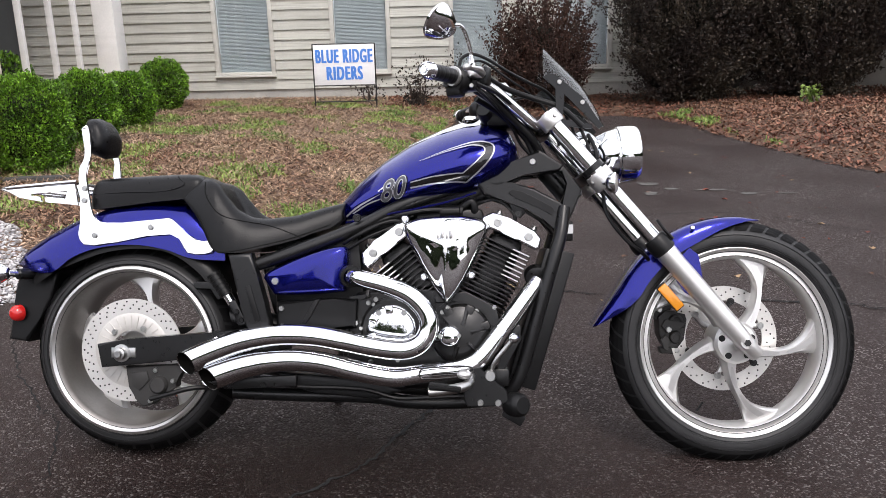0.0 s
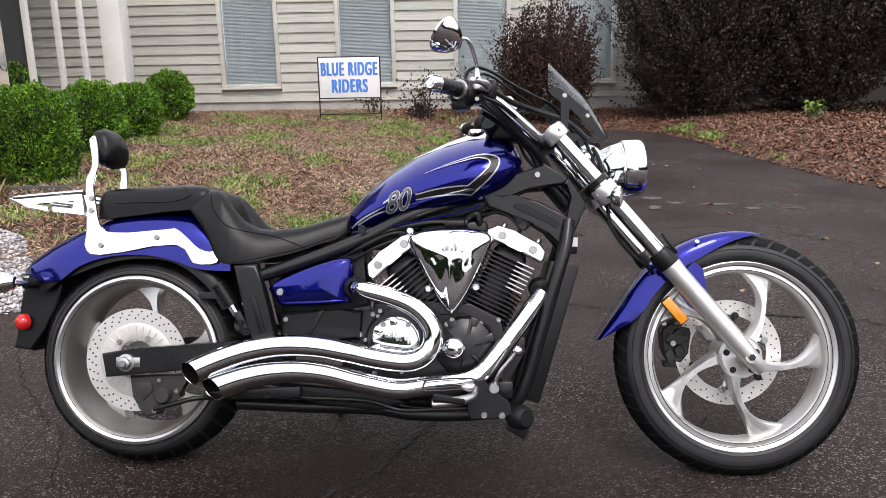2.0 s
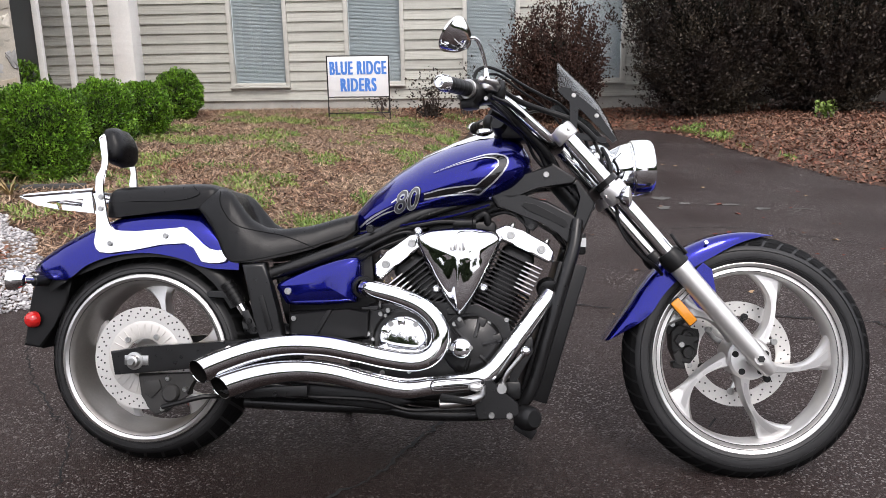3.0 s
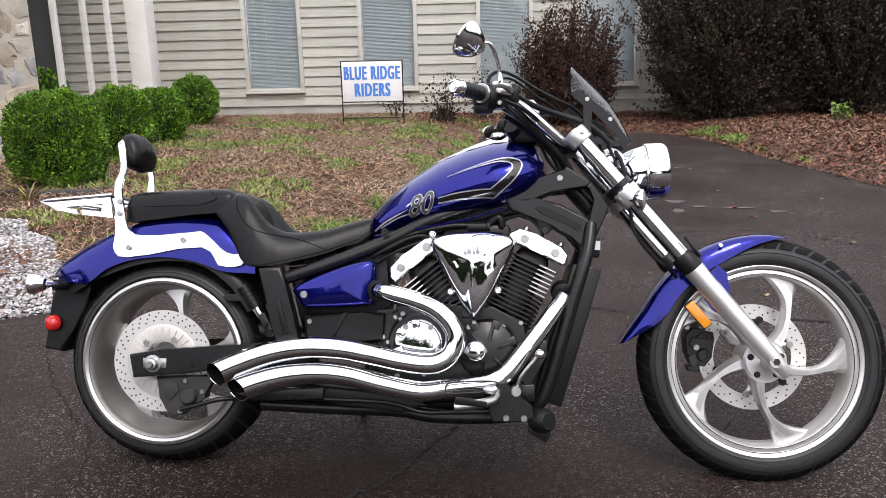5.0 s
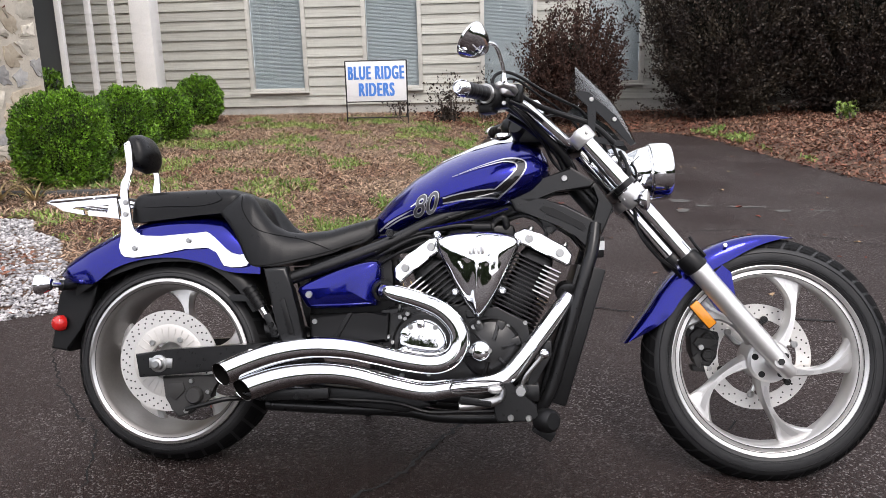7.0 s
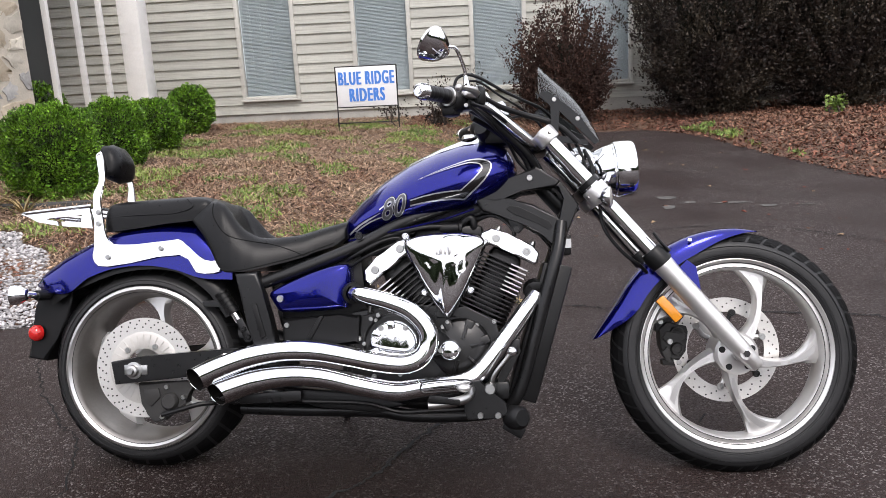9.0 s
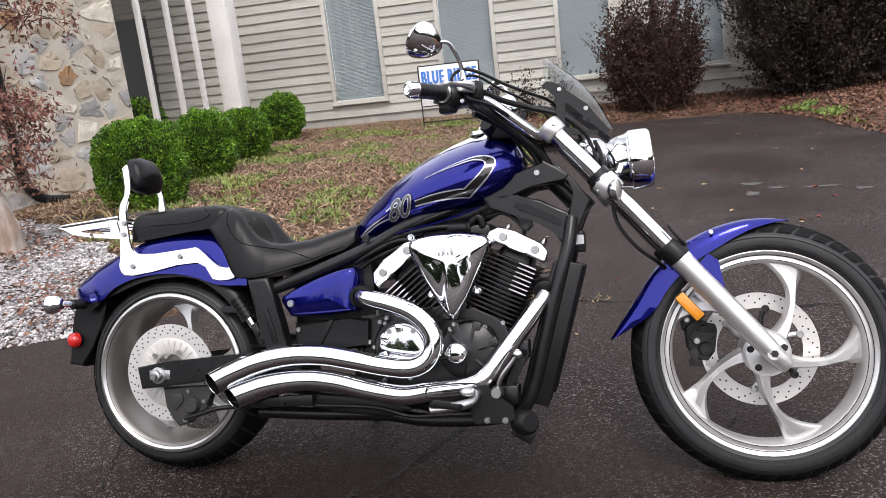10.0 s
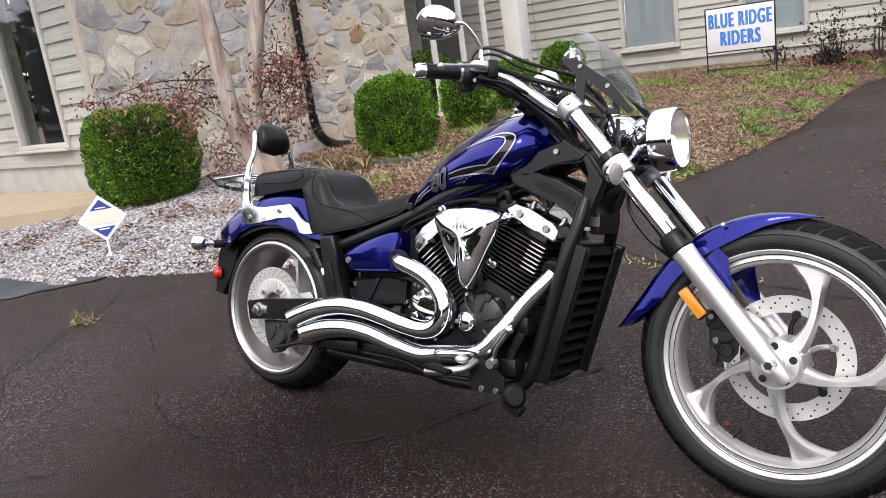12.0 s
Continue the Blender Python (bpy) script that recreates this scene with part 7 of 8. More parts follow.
dial = bike("speedometer", bm, CHROME, None, "chrome speedometer housing", True)
bm = bmesh.new()
lathe(bm, [(0, 0.022), (0.037, 0.022), (0.037, 0.018)], (1.065, 0.0, 1.05), 36, (-0.5, 0, 0.86))
bike("dial_face", bm, BLACKPLASTIC, dial, "", True)
# front indicators
for s in (-1, 1):
    bm = bmesh.new()
    tube(bm, [(1.345, s * 0.13, 0.785), (1.36, s * 0.17, 0.781)], 0.008, 10, 1)
    lathe(bm, [(0, -0.016), (0.012, -0.014), (0.023, -0.007), (0.028, 0.003), (0.029, 0.01), (0.0275, 0.013)], (1.364, s * 0.182, 0.78), 28, (0.96, s * 0.27, 0))
    fi = bike("front_indicator", bm, CHROME, None, "round chrome front indicator with a clear lens", True)
    bm = bmesh.new()
    lathe(bm, [(0.0275, 0.0125), (0.022, 0.0165), (0.011, 0.0185), (0, 0.019)], (1.364, s * 0.182, 0.78), 28, (0.96, s * 0.27, 0))
    bike("lens", bm, CLEARLENS, fi, "clear lens", True)

# --- fly screen ---
bm = bmesh.new()
rings = []
for k in range(13):
    v = k / 12
    row = []
    for u in np.linspace(-1, 1, 25):
        a = abs(u)
        low = Vector((1.376 - 0.178 * a**1.3, 0.118 * u, 0.962 + 0.11 * a**1.3))
        top = Vector((1.2 - 0.012 * a, 0.118 * u * (1 - 0.1 * a), 1.186 - 0.022 * a**2 - 0.065 * a**6))
        row.append(bm.verts.new(low.lerp(top, v) + Vector((0.018, 0, 0.014)) * math.sin(math.pi * v) * (1 - a)))
    rings.append(row)
loft(bm, rings, False, False)
screen = bike("windscreen", bm, SMOKED, None, "small smoked fly screen", True, 70)
screen.modifiers.new("thick", "SOLIDIFY").thickness = 0.003
for s in (-1, 1):
    bm = prism(bmesh.new(), [(1.185, 1.082), (1.2, 1.094), (1.222, 1.09), (1.305, 1.03), (1.362, 0.955), (1.35, 0.945), (1.246, 1.04), (1.241, 0.966), (1.33, 0.958), (1.33, 0.944), (1.222, 0.948), (1.222, 1.052)], -0.0025, 0.0025, 0.001)
    for v in bm.verts:
        v.co.y += -0.131 + 0.4 * (v.co.x - 1.185)
    if s > 0:
        flipped(bm)
    br = bike("screen_bracket", bm, BLACKMETAL, screen, "black screen bracket", True)
    for x, z in ((1.232, 1.07), (1.3, 1.018)):
        bm = bmesh.new()
        bolt(bm, (x, -0.134 + 0.4 * (x - 1.185), z), 0.0065, 0.005)
        if s > 0:
            flipped(bm)
        bike("bolt", bm, STEEL, screen, "", True)

# --- handlebar ---
BAR = [(1.19, 0.0, 0.945, 0.0155), (1.186, -0.06, 0.945, 0.0155), (1.162, -0.1, 0.955, 0.0155), (1.1, -0.135, 1.003, 0.0155), (1.045, -0.165, 1.043, 0.015), (1.0, -0.2, 1.06, 0.0125), (0.94, -0.262, 1.06, 0.0115), (0.878, -0.358, 1.054, 0.0115)]
full = [(x, -y, z, w) for x, y, z, w in BAR[1:][::-1]] + BAR
full = [(x + (0.0 if y <= 0 else 0.06 * y / 0.36), y, z, w) for x, y, z, w in full]
bm = bmesh.new()
tube(bm, full, seg=16, n=6)
bar = bike("handlebar", bm, CHROME, None, "wide chrome handlebar")
for s in (-1, 1):
    dx = 0.0 if s < 0 else 0.06
    gx0, gx1 = Vector((0.939 + dx, s * 0.256, 1.06)), Vector((0.886 + dx, s * 0.343, 1.055))
    d = (gx1 - gx0).normalized()
    turn = Matrix.Rotation(math.atan2(d.y, d.x), 3, "Z")
    bm = bmesh.new()
    tube(bm, [(*gx0.lerp(gx1, k / 30), 0.0205 if k % 6 else 0.0197) for k in range(31)], seg=18, n=1)
    bike("grip", bm, BLACKPLASTIC, bar, "black rubber grip")
    bm = bmesh.new()
    lathe(bm, [(0, 0.03), (0.008, 0.03), (0.009, 0.026), (0.013, 0.026), (0.014, 0.029), (0.018, 0.026), (0.0215, 0.018), (0.0215, 0.004), (0.0225, 0.0), (0.014, -0.002)], gx1, 28, d)
    bike("bar_end", bm, CHROME, bar, "chrome bar end")
    bm = bmesh.new()
    lathe(bm, [(0.019, 0.004), (0.0255, 0.004), (0.0265, 0.001), (0.0265, -0.004), (0.019, -0.005)], gx0, 28, d)
    bike("grip_collar", bm, MACHINED, bar)
    bm = bmesh.new()
    lathe(bm, [(0, 0.0), (0.03, 0.0), (0.037, -0.006), (0.039, -0.016), (0.038, -0.034), (0.032, -0.044), (0, -0.044)], gx0 - d * 0.004 + Vector((0, 0, -0.008)), 12, d)
    box(bm, gx0 - d * 0.026 + Vector((-0.006, 0, -0.036)), (0.036, 0.044, 0.034), 0.008, turn)
    house = bike("switch_housing", bm, BLACKPLASTIC, bar, "black switch housing")
    bm = bmesh.new()
    box(bm, gx0 - d * 0.02 + Vector((-0.03, s * 0.012, -0.022)), (0.02, 0.008, 0.01), 0.002, turn)
    bike("switch", bm, GREYPEG, house)
    bm = bmesh.new()
    box(bm, gx0 - d * 0.062 + Vector((0.0, 0, -0.012)), (0.03, 0.05, 0.05), 0.006, turn)
    bike("perch_clamp", bm, BLACKMETAL, bar)
    c1 = Vector((1.0 + dx, s * 0.235, 1.072))
    bm = bmesh.new()
    rings = []
    for sc, h in ((0.8, -0.016), (0.96, -0.012), (1.0, -0.004), (1.0, 0.007), (0.94, 0.013), (0.6, 0.0155), (0.05, 0.016)):
        rings.append([bm.verts.new(c1 + turn @ Vector((0.036 * sc * math.cos(2 * math.pi * k / 28), 0.021 * sc * math.sin(2 * math.pi * k / 28), h))) for k in range(28)])
    loft(bm, rings)
    bike("fluid_reservoir", bm, MACHINED if s < 0 else BLACKMETAL, bar, "polished brake reservoir" if s < 0 else "")
    bm = bmesh.new()
    box(bm, c1 + Vector((0.014, s * -0.02, -0.006)), (0.03, 0.05, 0.05), 0.006, turn)
    box(bm, c1 + Vector((-0.01, s * -0.01, -0.032)), (0.03, 0.04, 0.03), 0.005, turn)
    bike("master_cylinder", bm, BLACKMETAL, bar)
    for u in (-0.016, 0.016):
        bm = bmesh.new()
        bolt(bm, c1 + turn @ Vector((u, -0.004, -0.036)), 0.006, 0.006)
        bike("bolt", bm, STEEL, bar)
    bm = bmesh.new()
    tube(bm, [(1.02 + dx, s * 0.245, 1.066, 0.009), (1.01 + dx, s * 0.285, 1.066, 0.008), (0.995 + dx, s * 0.335, 1.06, 0.006), (0.98 + dx, s * 0.385, 1.053, 0.0075)], seg=12, n=5, flat=0.6)
    ball(bm, (0.978 + dx, s * 0.39, 1.052), 0.0095, 14, 10)
    bike("brake_lever" if s < 0 else "clutch_lever", bm, MACHINED, bar, "polished lever")
    # mirror
    mb = Vector((0.99 + dx, s * 0.222, 1.085))
    bm = bmesh.new()
    lathe(bm, [(0, 0.042), (0.005, 0.042), (0.0065, 0.03), (0.0115, 0.002), (0.012, -0.012), (0, -0.012)], mb, 16, (-0.08, s * 0.1, 1))
    mfoot = bike("mirror_foot", bm, CHROME, bar)
    bm = bmesh.new()
    tube(bm, [mb + Vector((-0.002, s * 0.003, 0.036)), mb + Vector((-0.008, s * 0.018, 0.062)), (0.972 + dx, s * 0.262, 1.172), (0.962 + dx, s * 0.276, 1.186), (0.945 + dx, s * 0.286, 1.187), (0.925 + dx, s * 0.3, 1.184)], 0.0052, 12, 4)
    bike("mirror_arm", bm, CHROME, bar)
    bm = bmesh.new()
    mc_ = Vector((0.911 + dx, s * 0.313, 1.182))
    mrot = Matrix.Rotation(radians(17 * s), 3, "Z") @ Matrix.Rotation(radians(38), 3, "Y")
    shell = []
    for rr_, dpt in ((0.05, 0.036), (0.3, 0.0345), (0.55, 0.029), (0.76, 0.02), (0.9, 0.01), (0.985, 0.001), (1.03, -0.002), (1.03, -0.008), (0.95, -0.0095)):
        ring = []
        for j in range(40):
            a = 2 * math.pi * j / 40
            yy = 0.069 * math.cos(a) * rr_ * (1 + 0.1 * math.sin(a))
            zz = 0.046 * math.sin(a) * rr_ * (1 - 0.25 * math.cos(a) * -s)
            ring.append(bm.verts.new(mc_ + mrot @ Vector((dpt, yy, zz))))
        shell.append(ring)
    loft(bm, shell, False)
    bm.faces.new(shell[0][::-1])
    mir = bike("mirror_shell", bm, CHROME, bar, "chrome teardrop mirror", smooth=35)
    bm = bmesh.new()
    bm.faces.new([bm.verts.new(mc_ + mrot @ Vector((-0.008, 0.064 * math.cos(a) * (1 + 0.1 * math.sin(a)), 0.044 * math.sin(a) * (1 - 0.25 * math.cos(a) * -s)))) for a in (2 * math.pi * j / 40 for j in range(40))])
    bike("mirror_glass", bm, CHROME, bar, "mirror glass", smooth=0)
bm = bmesh.new()
box(bm, (1.19, 0, 0.95), (0.05, 0.14, 0.045), 0.012)
bike("bar_riser", bm, BLACKMETAL)
# ignition block, dark cable bundles before the tank
bm = bmesh.new()
box(bm, (1.075, -0.02, 0.985), (0.09, 0.1, 0.06), 0.014)
lathe(bm, [(0, 0.03), (0.02, 0.03), (0.024, 0.022), (0.024, -0.02), (0, -0.02)], (1.03, -0.05, 0.99), 20, (-0.3, -0.8, 0.4))
bike("ignition_block", bm, BLACKPLASTIC, None, "black ignition block before the tank")
for pts, r in (([(0.99, -0.2, 1.04), (1.04, -0.16, 1.015), (1.1, -0.115, 0.97), (1.16, -0.085, 0.915), (1.19, -0.06, 0.86)], 0.011), ([(1.0, -0.15, 1.02), (1.07, -0.1, 0.985), (1.14, -0.075, 0.92), (1.17, -0.06, 0.86), (1.2, -0.05, 0.82)], 0.009),
               ([(1.03, 0.12, 1.02), (1.09, 0.05, 1.0), (1.15, -0.02, 0.95), (1.19, -0.04, 0.88)], 0.009), ([(1.02, -0.19, 1.075), (1.08, -0.14, 1.05), (1.15, -0.11, 1.03), (1.24, -0.1, 1.0), (1.3, -0.09, 0.95)], 0.008)):
    bm = bmesh.new()
    tube(bm, pts, r, 10, 5)
    bike("hose", bm, BLACKPLASTIC)
# cables and hoses
for pts, r in (([(0.955, -0.235, 1.08), (0.962, -0.22, 1.115), (0.99, -0.205, 1.13), (1.03, -0.19, 1.12), (1.09, -0.16, 1.09), (1.15, -0.11, 1.07), (1.21, -0.07, 1.045), (1.27, -0.04, 0.97), (1.3, -0.03, 0.88)], 0.0045),
               ([(0.985, -0.235, 1.09), (1.0, -0.22, 1.108), (1.03, -0.2, 1.105), (1.08, -0.17, 1.075), (1.14, -0.1, 1.05), (1.2, -0.06, 1.0), (1.24, -0.04, 0.9)], 0.0035),
               ([(1.0, -0.26, 1.04), (1.06, -0.19, 1.025), (1.12, -0.12, 0.985), (1.16, -0.08, 0.93), (1.2, -0.05, 0.86), (1.15, -0.04, 0.82)], 0.0055),
               ([(1.04, 0.2, 1.07), (1.1, 0.1, 1.06), (1.17, 0.0, 1.05), (1.26, -0.05, 1.0), (1.31, -0.07, 0.92), (1.33, -0.07, 0.84)], 0.005),
               ([(1.0, -0.25, 1.03), (1.05, -0.16, 1.0), (1.1, -0.1, 0.95), (1.13, -0.07, 0.9), (1.18, -0.06, 0.85)], 0.005),
               ([(1.36, -0.06, 0.78), (1.37, -0.085, 0.7), (1.42, -0.09, 0.63), (1.48, -0.08, 0.58), (1.55, 0.03, 0.5), (1.58, 0.07, 0.42)], 0.0055),
               ([(1.32, -0.06, 0.93), (1.335, -0.09, 0.89), (1.34, -0.09, 0.84), (1.32, -0.05, 0.8)], 0.006),
               ([(0.62, -0.11, 0.62), (0.67, -0.13, 0.645), (0.74, -0.1, 0.68), (0.82, -0.08, 0.7)], 0.005),
               ([(0.63, -0.105, 0.6), (0.69, -0.125, 0.635), (0.77, -0.1, 0.67)], 0.0045),
               ([(0.5, -0.16, 0.22), (0.68, -0.165, 0.215), (0.78, -0.16, 0.19), (0.88, -0.17, 0.195), (0.97, -0.18, 0.2)], 0.006)):
    bm = bmesh.new()
    tube(bm, pts, r, 8, 5)
    bike("cable", bm, BLACKPLASTIC)


# ---------------- things in the grounds ----------------
def lawn_sign():
    """A printed board in a wire stand."""
    x0, x1, y, zt, zb = -2.1, -1.25, 10.78, 1.241, 0.688
    zg = on_bed((x0 + x1) / 2, y)
    sign = root("lawn_sign", pose(0, 0, 0), label="white lawn sign with blue capitals in a black wire stand", category="sign")
    bm = bmesh.new()
    box(bm, ((x0 + x1) / 2, y, (zt + zb) / 2), (x1 - x0 - 0.02, 0.008, zt - zb - 0.02), 0.001)
    part("board", bm, SIGNWHITE, sign, "white printed board")
    for x in (x0, x1):
        bm = bmesh.new()
        tube(bm, [(x, y, zg - 0.05), (x, y, zt)], 0.009, 8, 1)
        part("leg", bm, BLACKWIRE, sign)
    for z in (zt, zb, zg + 0.09):
        bm = bmesh.new()
        tube(bm, [(x0, y, z), (x1, y, z)], 0.007, 8, 1)
        part("crossbar", bm, BLACKWIRE, sign)
    for a, b in ((x0, 1), (x1, -1)):
        bm = bmesh.new()
        tube(bm, [(a, y, zg - 0.02), (a + b * 0.12, y, zg + 0.09)], 0.006, 8, 1)
        part("brace", bm, BLACKWIRE, sign)
    for text, z, w in (("BLUE RIDGE", 1.08, 0.782), ("RIDERS", 0.853, 0.5)):
        bm = bmesh.new()
        for layer, shift in enumerate((-0.014, -0.008, -0.003, 0.003, 0.008, 0.014)):
            one = word(text, 0.2, 0.0, 0.01, 1.22)
            for v in one.verts:
                v.co.x += shift
                v.co.z = layer * 0.0005
            me = bpy.data.meshes.new("letters")
            one.to_mesh(me)
            one.free()
            bm.from_mesh(me)
            bpy.data.meshes.remove(me)
        xs = [v.co.x for v in bm.verts]
        ys = [v.co.y for v in bm.verts]
        k, h = w / (max(xs) - min(xs)), 0.18 / (max(ys) - min(ys))
        my = (max(ys) + min(ys)) / 2
        for v in bm.verts:
            v.co = Vector(((x0 + x1) / 2 + v.co.x * k, y - 0.0062 - v.co.z, z + (v.co.y - my) * h))
        part("lettering", bm, SIGNBLUE, sign, "blue capitals", 0)


lawn_sign()


def yard_sign():
    """A small diamond plate on a stake."""
    m = pose(-3.93, 3.13, on_bed(-3.93, 3.13), -11, 0, 55)
    sign = root("yard_sign", m, label="small white diamond yard sign with navy corners on a stake", category="sign")
    c, h = 0.285, 0.165
    bm = bmesh.new()
    prism(bm, [(0, c + h), (h, c), (0, c - h), (-h, c)], -0.004, 0.004, 0.002)
    part("plate", bm, SIGNWHITE, sign, "white diamond plate")
    for s in (1, -1):
        bm = bmesh.new()
        prism(bm, [(0, c + s * (h - 0.03)), (0.075, c + s * 0.062), (-0.075, c + s * 0.062)], -0.0065, -0.0045)
        part("navy_corner", bm, NAVY, sign, "", 0)
        bm = bmesh.new()
        box(bm, (0, -0.0075, c + s * 0.075), (0.07, 0.001, 0.008))
        part("lettering_bar", bm, SIGNWHITE, sign, "", 0)
    bm = bmesh.new()
    prism(bm, [(-0.128, c), (-0.09, c + 0.04), (0.09, c + 0.04), (0.128, c), (0.09, c - 0.04), (-0.09, c - 0.04)], -0.0065, -0.0045)
    part("cream_band", bm, CREAM, sign, "", 0)
    bm = bmesh.new()
    tube(bm, [(0, 0.006, -0.06), (0, 0.006, c - 0.06)], 0.009, 8, 1)
    part("stake", bm, SIGNWHITE, sign)


yard_sign()


def downspout():
    base = SA + s_dir * 2.2 + s_out * 0.06
    z = on_bed(base.x, base.y)
    pipe = root("downspout", None, label="black downspout with a corrugated pipe at its foot", category="downspout")
    bm = bmesh.new()
    tube(bm, [(base.x, base.y, 3.2), (base.x, base.y, 2.0), (base.x, base.y, z + 0.36)], 0.04, 12, 2)
    part("pipe", bm, BLACKPLASTIC, pipe)
    for h in (1.35, 2.3):
        bm = bmesh.new()
        box(bm, (base.x - s_out.x * 0.02, base.y - s_out.y * 0.02, h), (0.11, 0.11, 0.03), 0.004)
        part("strap", bm, BLACKPLASTIC, pipe)
    line = smooth_line([(base.x, base.y, z + 0.4), (base.x + 0.015, base.y, z + 0.28), (base.x + 0.06, base.y + 0.03, z + 0.14), (base.x + 0.17, base.y + 0.07, z + 0.05), (base.x + 0.36, base.y + 0.12, z + 0.025)], 12)
    bm = bmesh.new()
    tube(bm, [(*q, 0.055 if k % 2 else 0.046) for k, q in enumerate(line)], seg=14, n=1)
    part("corrugated_elbow", bm, BLACKPLASTIC, pipe, "black corrugated elbow", 20)


downspout()
bm = bmesh.new()
tube(bm, [(-4.0, 5.5, on_bed(-4.0, 5.5) + 0.02), (-3.5, 5.4, on_bed(-3.5, 5.4) + 0.02), (-2.9, 5.5, on_bed(-2.9, 5.5) + 0.015)], 0.035, 8, 3)
thing("bed_edging", bm, mat("grey_edging", (0.06, 0.058, 0.055), 0.8, var=0.3), "low dark edging strip along the planted bed", "edging")


def dry_tuft(x, y, seed, blades):
    z = on_bed(x, y)
    plant = root("dry_daylily", pose(x, y, z), label="tuft of yellowed strap leaves at the bed's edge", category="plant", group="dry tufts")
    r = np.random.default_rng(seed)
    for k in range(blades):
        a, L = r.uniform(0, 6.28), r.uniform(0.15, 0.42)
        bm = bmesh.new()
        d = Vector((math.cos(a), math.sin(a), 0))
        side = Vector((-d.y, d.x, 0))
        rows = []
        for j in range(6):
            f = j / 5
            p = d * (L * 0.75 * f) + Vector((0, 0, L * (1.1 * f - 0.75 * f * f)))
            w = 0.009 * (1 - f) + 0.001
            rows.append([bm.verts.new(p + side * w), bm.verts.new(p + Vector((0, 0, -0.002))), bm.verts.new(p - side * w)])
        loft(bm, rows, False, False)
        part("leaf", bm, DRYLEAF, plant)


DRYLEAF = mat("yellowed_leaf", (0.36, 0.27, 0.12), 0.6, var=0.2, rand=0.3)
dry_tuft(-3.3, 5.2, 3, 16)
dry_tuft(-3.5, 5.05, 4, 18)
dry_tuft(-3.62, 5.3, 6, 14)

# ---------------- loose ground cover ----------------
def scatter(n, x0, x1, y0, y1, keep, seed):
    r = np.random.default_rng(seed)
    p = np.stack([r.uniform(x0, x1, n), r.uniform(y0, y1, n)], 1)
    return p[keep(p[:, 0], p[:, 1])]


GRAVEL_EDGE = [(-2.05, 3.3), (-2.35, 3.9), (-2.75, 4.35), (-3.2, 4.75), (-3.9, 5.3), (-5.3, 6.2)]


def in_gravel(x, y):
    ge = np.array(GRAVEL_EDGE)[::-1]
    lim = np.interp(x, ge[:, 0], ge[:, 1])
    wob = 0.1 * np.sin(x * 9) * np.sin(y * 7 + x)
    wall = 4.35 + (x + 5.75) * 3.447
    slab = (y > 3.35 + (x + 6.1) * 0.73) & (x < -5.35)
    return (x < -2.05) & (y < lim + wob) & (bed_distance(x, y) > -0.07) & (y < wall) & ~slab


def stones_mesh(name, pts, lo, hi, material, seed, sink=0.35):
    """Angular little stones, one mesh."""
    r = np.random.default_rng(seed)
    base = np.array([(0, 0, 1), (0, 0, -1), (1, 0, 0), (-1, 0, 0), (0, 1, 0), (0, -1, 0), (0.65, 0.65, 0.5), (-0.65, -0.6, 0.5)], float)
    tri = np.array([(0, 2, 6), (0, 6, 4), (0, 4, 3), (0, 3, 7), (0, 7, 5), (0, 5, 2), (6, 2, 4), (7, 3, 5), (1, 4, 2), (1, 3, 4), (1, 5, 3), (1, 2, 5)])
    n = len(pts)
    v = base[None] * r.uniform(0.65, 1.2, (n, 8, 1)) * (r.uniform(lo, hi, (n, 1, 1)) * r.uniform((0.8, 0.55, 0.4), (1.3, 1.0, 0.75), (n, 1, 3)).reshape(n, 1, 3))
    a = r.uniform(0, 6.28, n)
    c, s = np.cos(a)[:, None], np.sin(a)[:, None]
    v = np.stack([v[..., 0] * c - v[..., 1] * s, v[..., 0] * s + v[..., 1] * c, v[..., 2]], -1)
    tilt = r.normal(0, 0.4, (n, 1))
    v = np.stack([v[..., 0], v[..., 1] * np.cos(tilt) - v[..., 2] * np.sin(tilt), v[..., 1] * np.sin(tilt) + v[..., 2] * np.cos(tilt)], -1)
    z = bed_height(pts[:, 0], pts[:, 1])
    v += np.stack([pts[:, 0], pts[:, 1], z + r.uniform(0, hi * 0.6, n)], 1)[:, None]
    f = (tri[None] + 8 * np.arange(n)[:, None, None]).reshape(-1, 3)
    return mesh_of(name, v.reshape(-1, 3), f, material)


def mesh_of(name, v, f, material):
    me = bpy.data.meshes.new(name)
    me.vertices.add(len(v))
    me.vertices.foreach_set("co", np.asarray(v, float).ravel())
    me.loops.add(f.size)
    me.loops.foreach_set("vertex_index", f.ravel())
    me.polygons.add(len(f))
    me.polygons.foreach_set("loop_start", np.arange(0, f.size, f.shape[1]))
    me.polygons.foreach_set("loop_total", np.full(len(f), f.shape[1]))
    me.update(calc_edges=True)
    me.materials.append(material)
    return new(name, me)


p = scatter(110000, -7.0, -2.0, 2.7, 6.3, in_gravel, 41)[:42000]
tagged(stones_mesh("gravel", p, 0.008, 0.019, GRAVEL, 42), "grey and white crushed stone gravel", "gravel", kind="stuff")


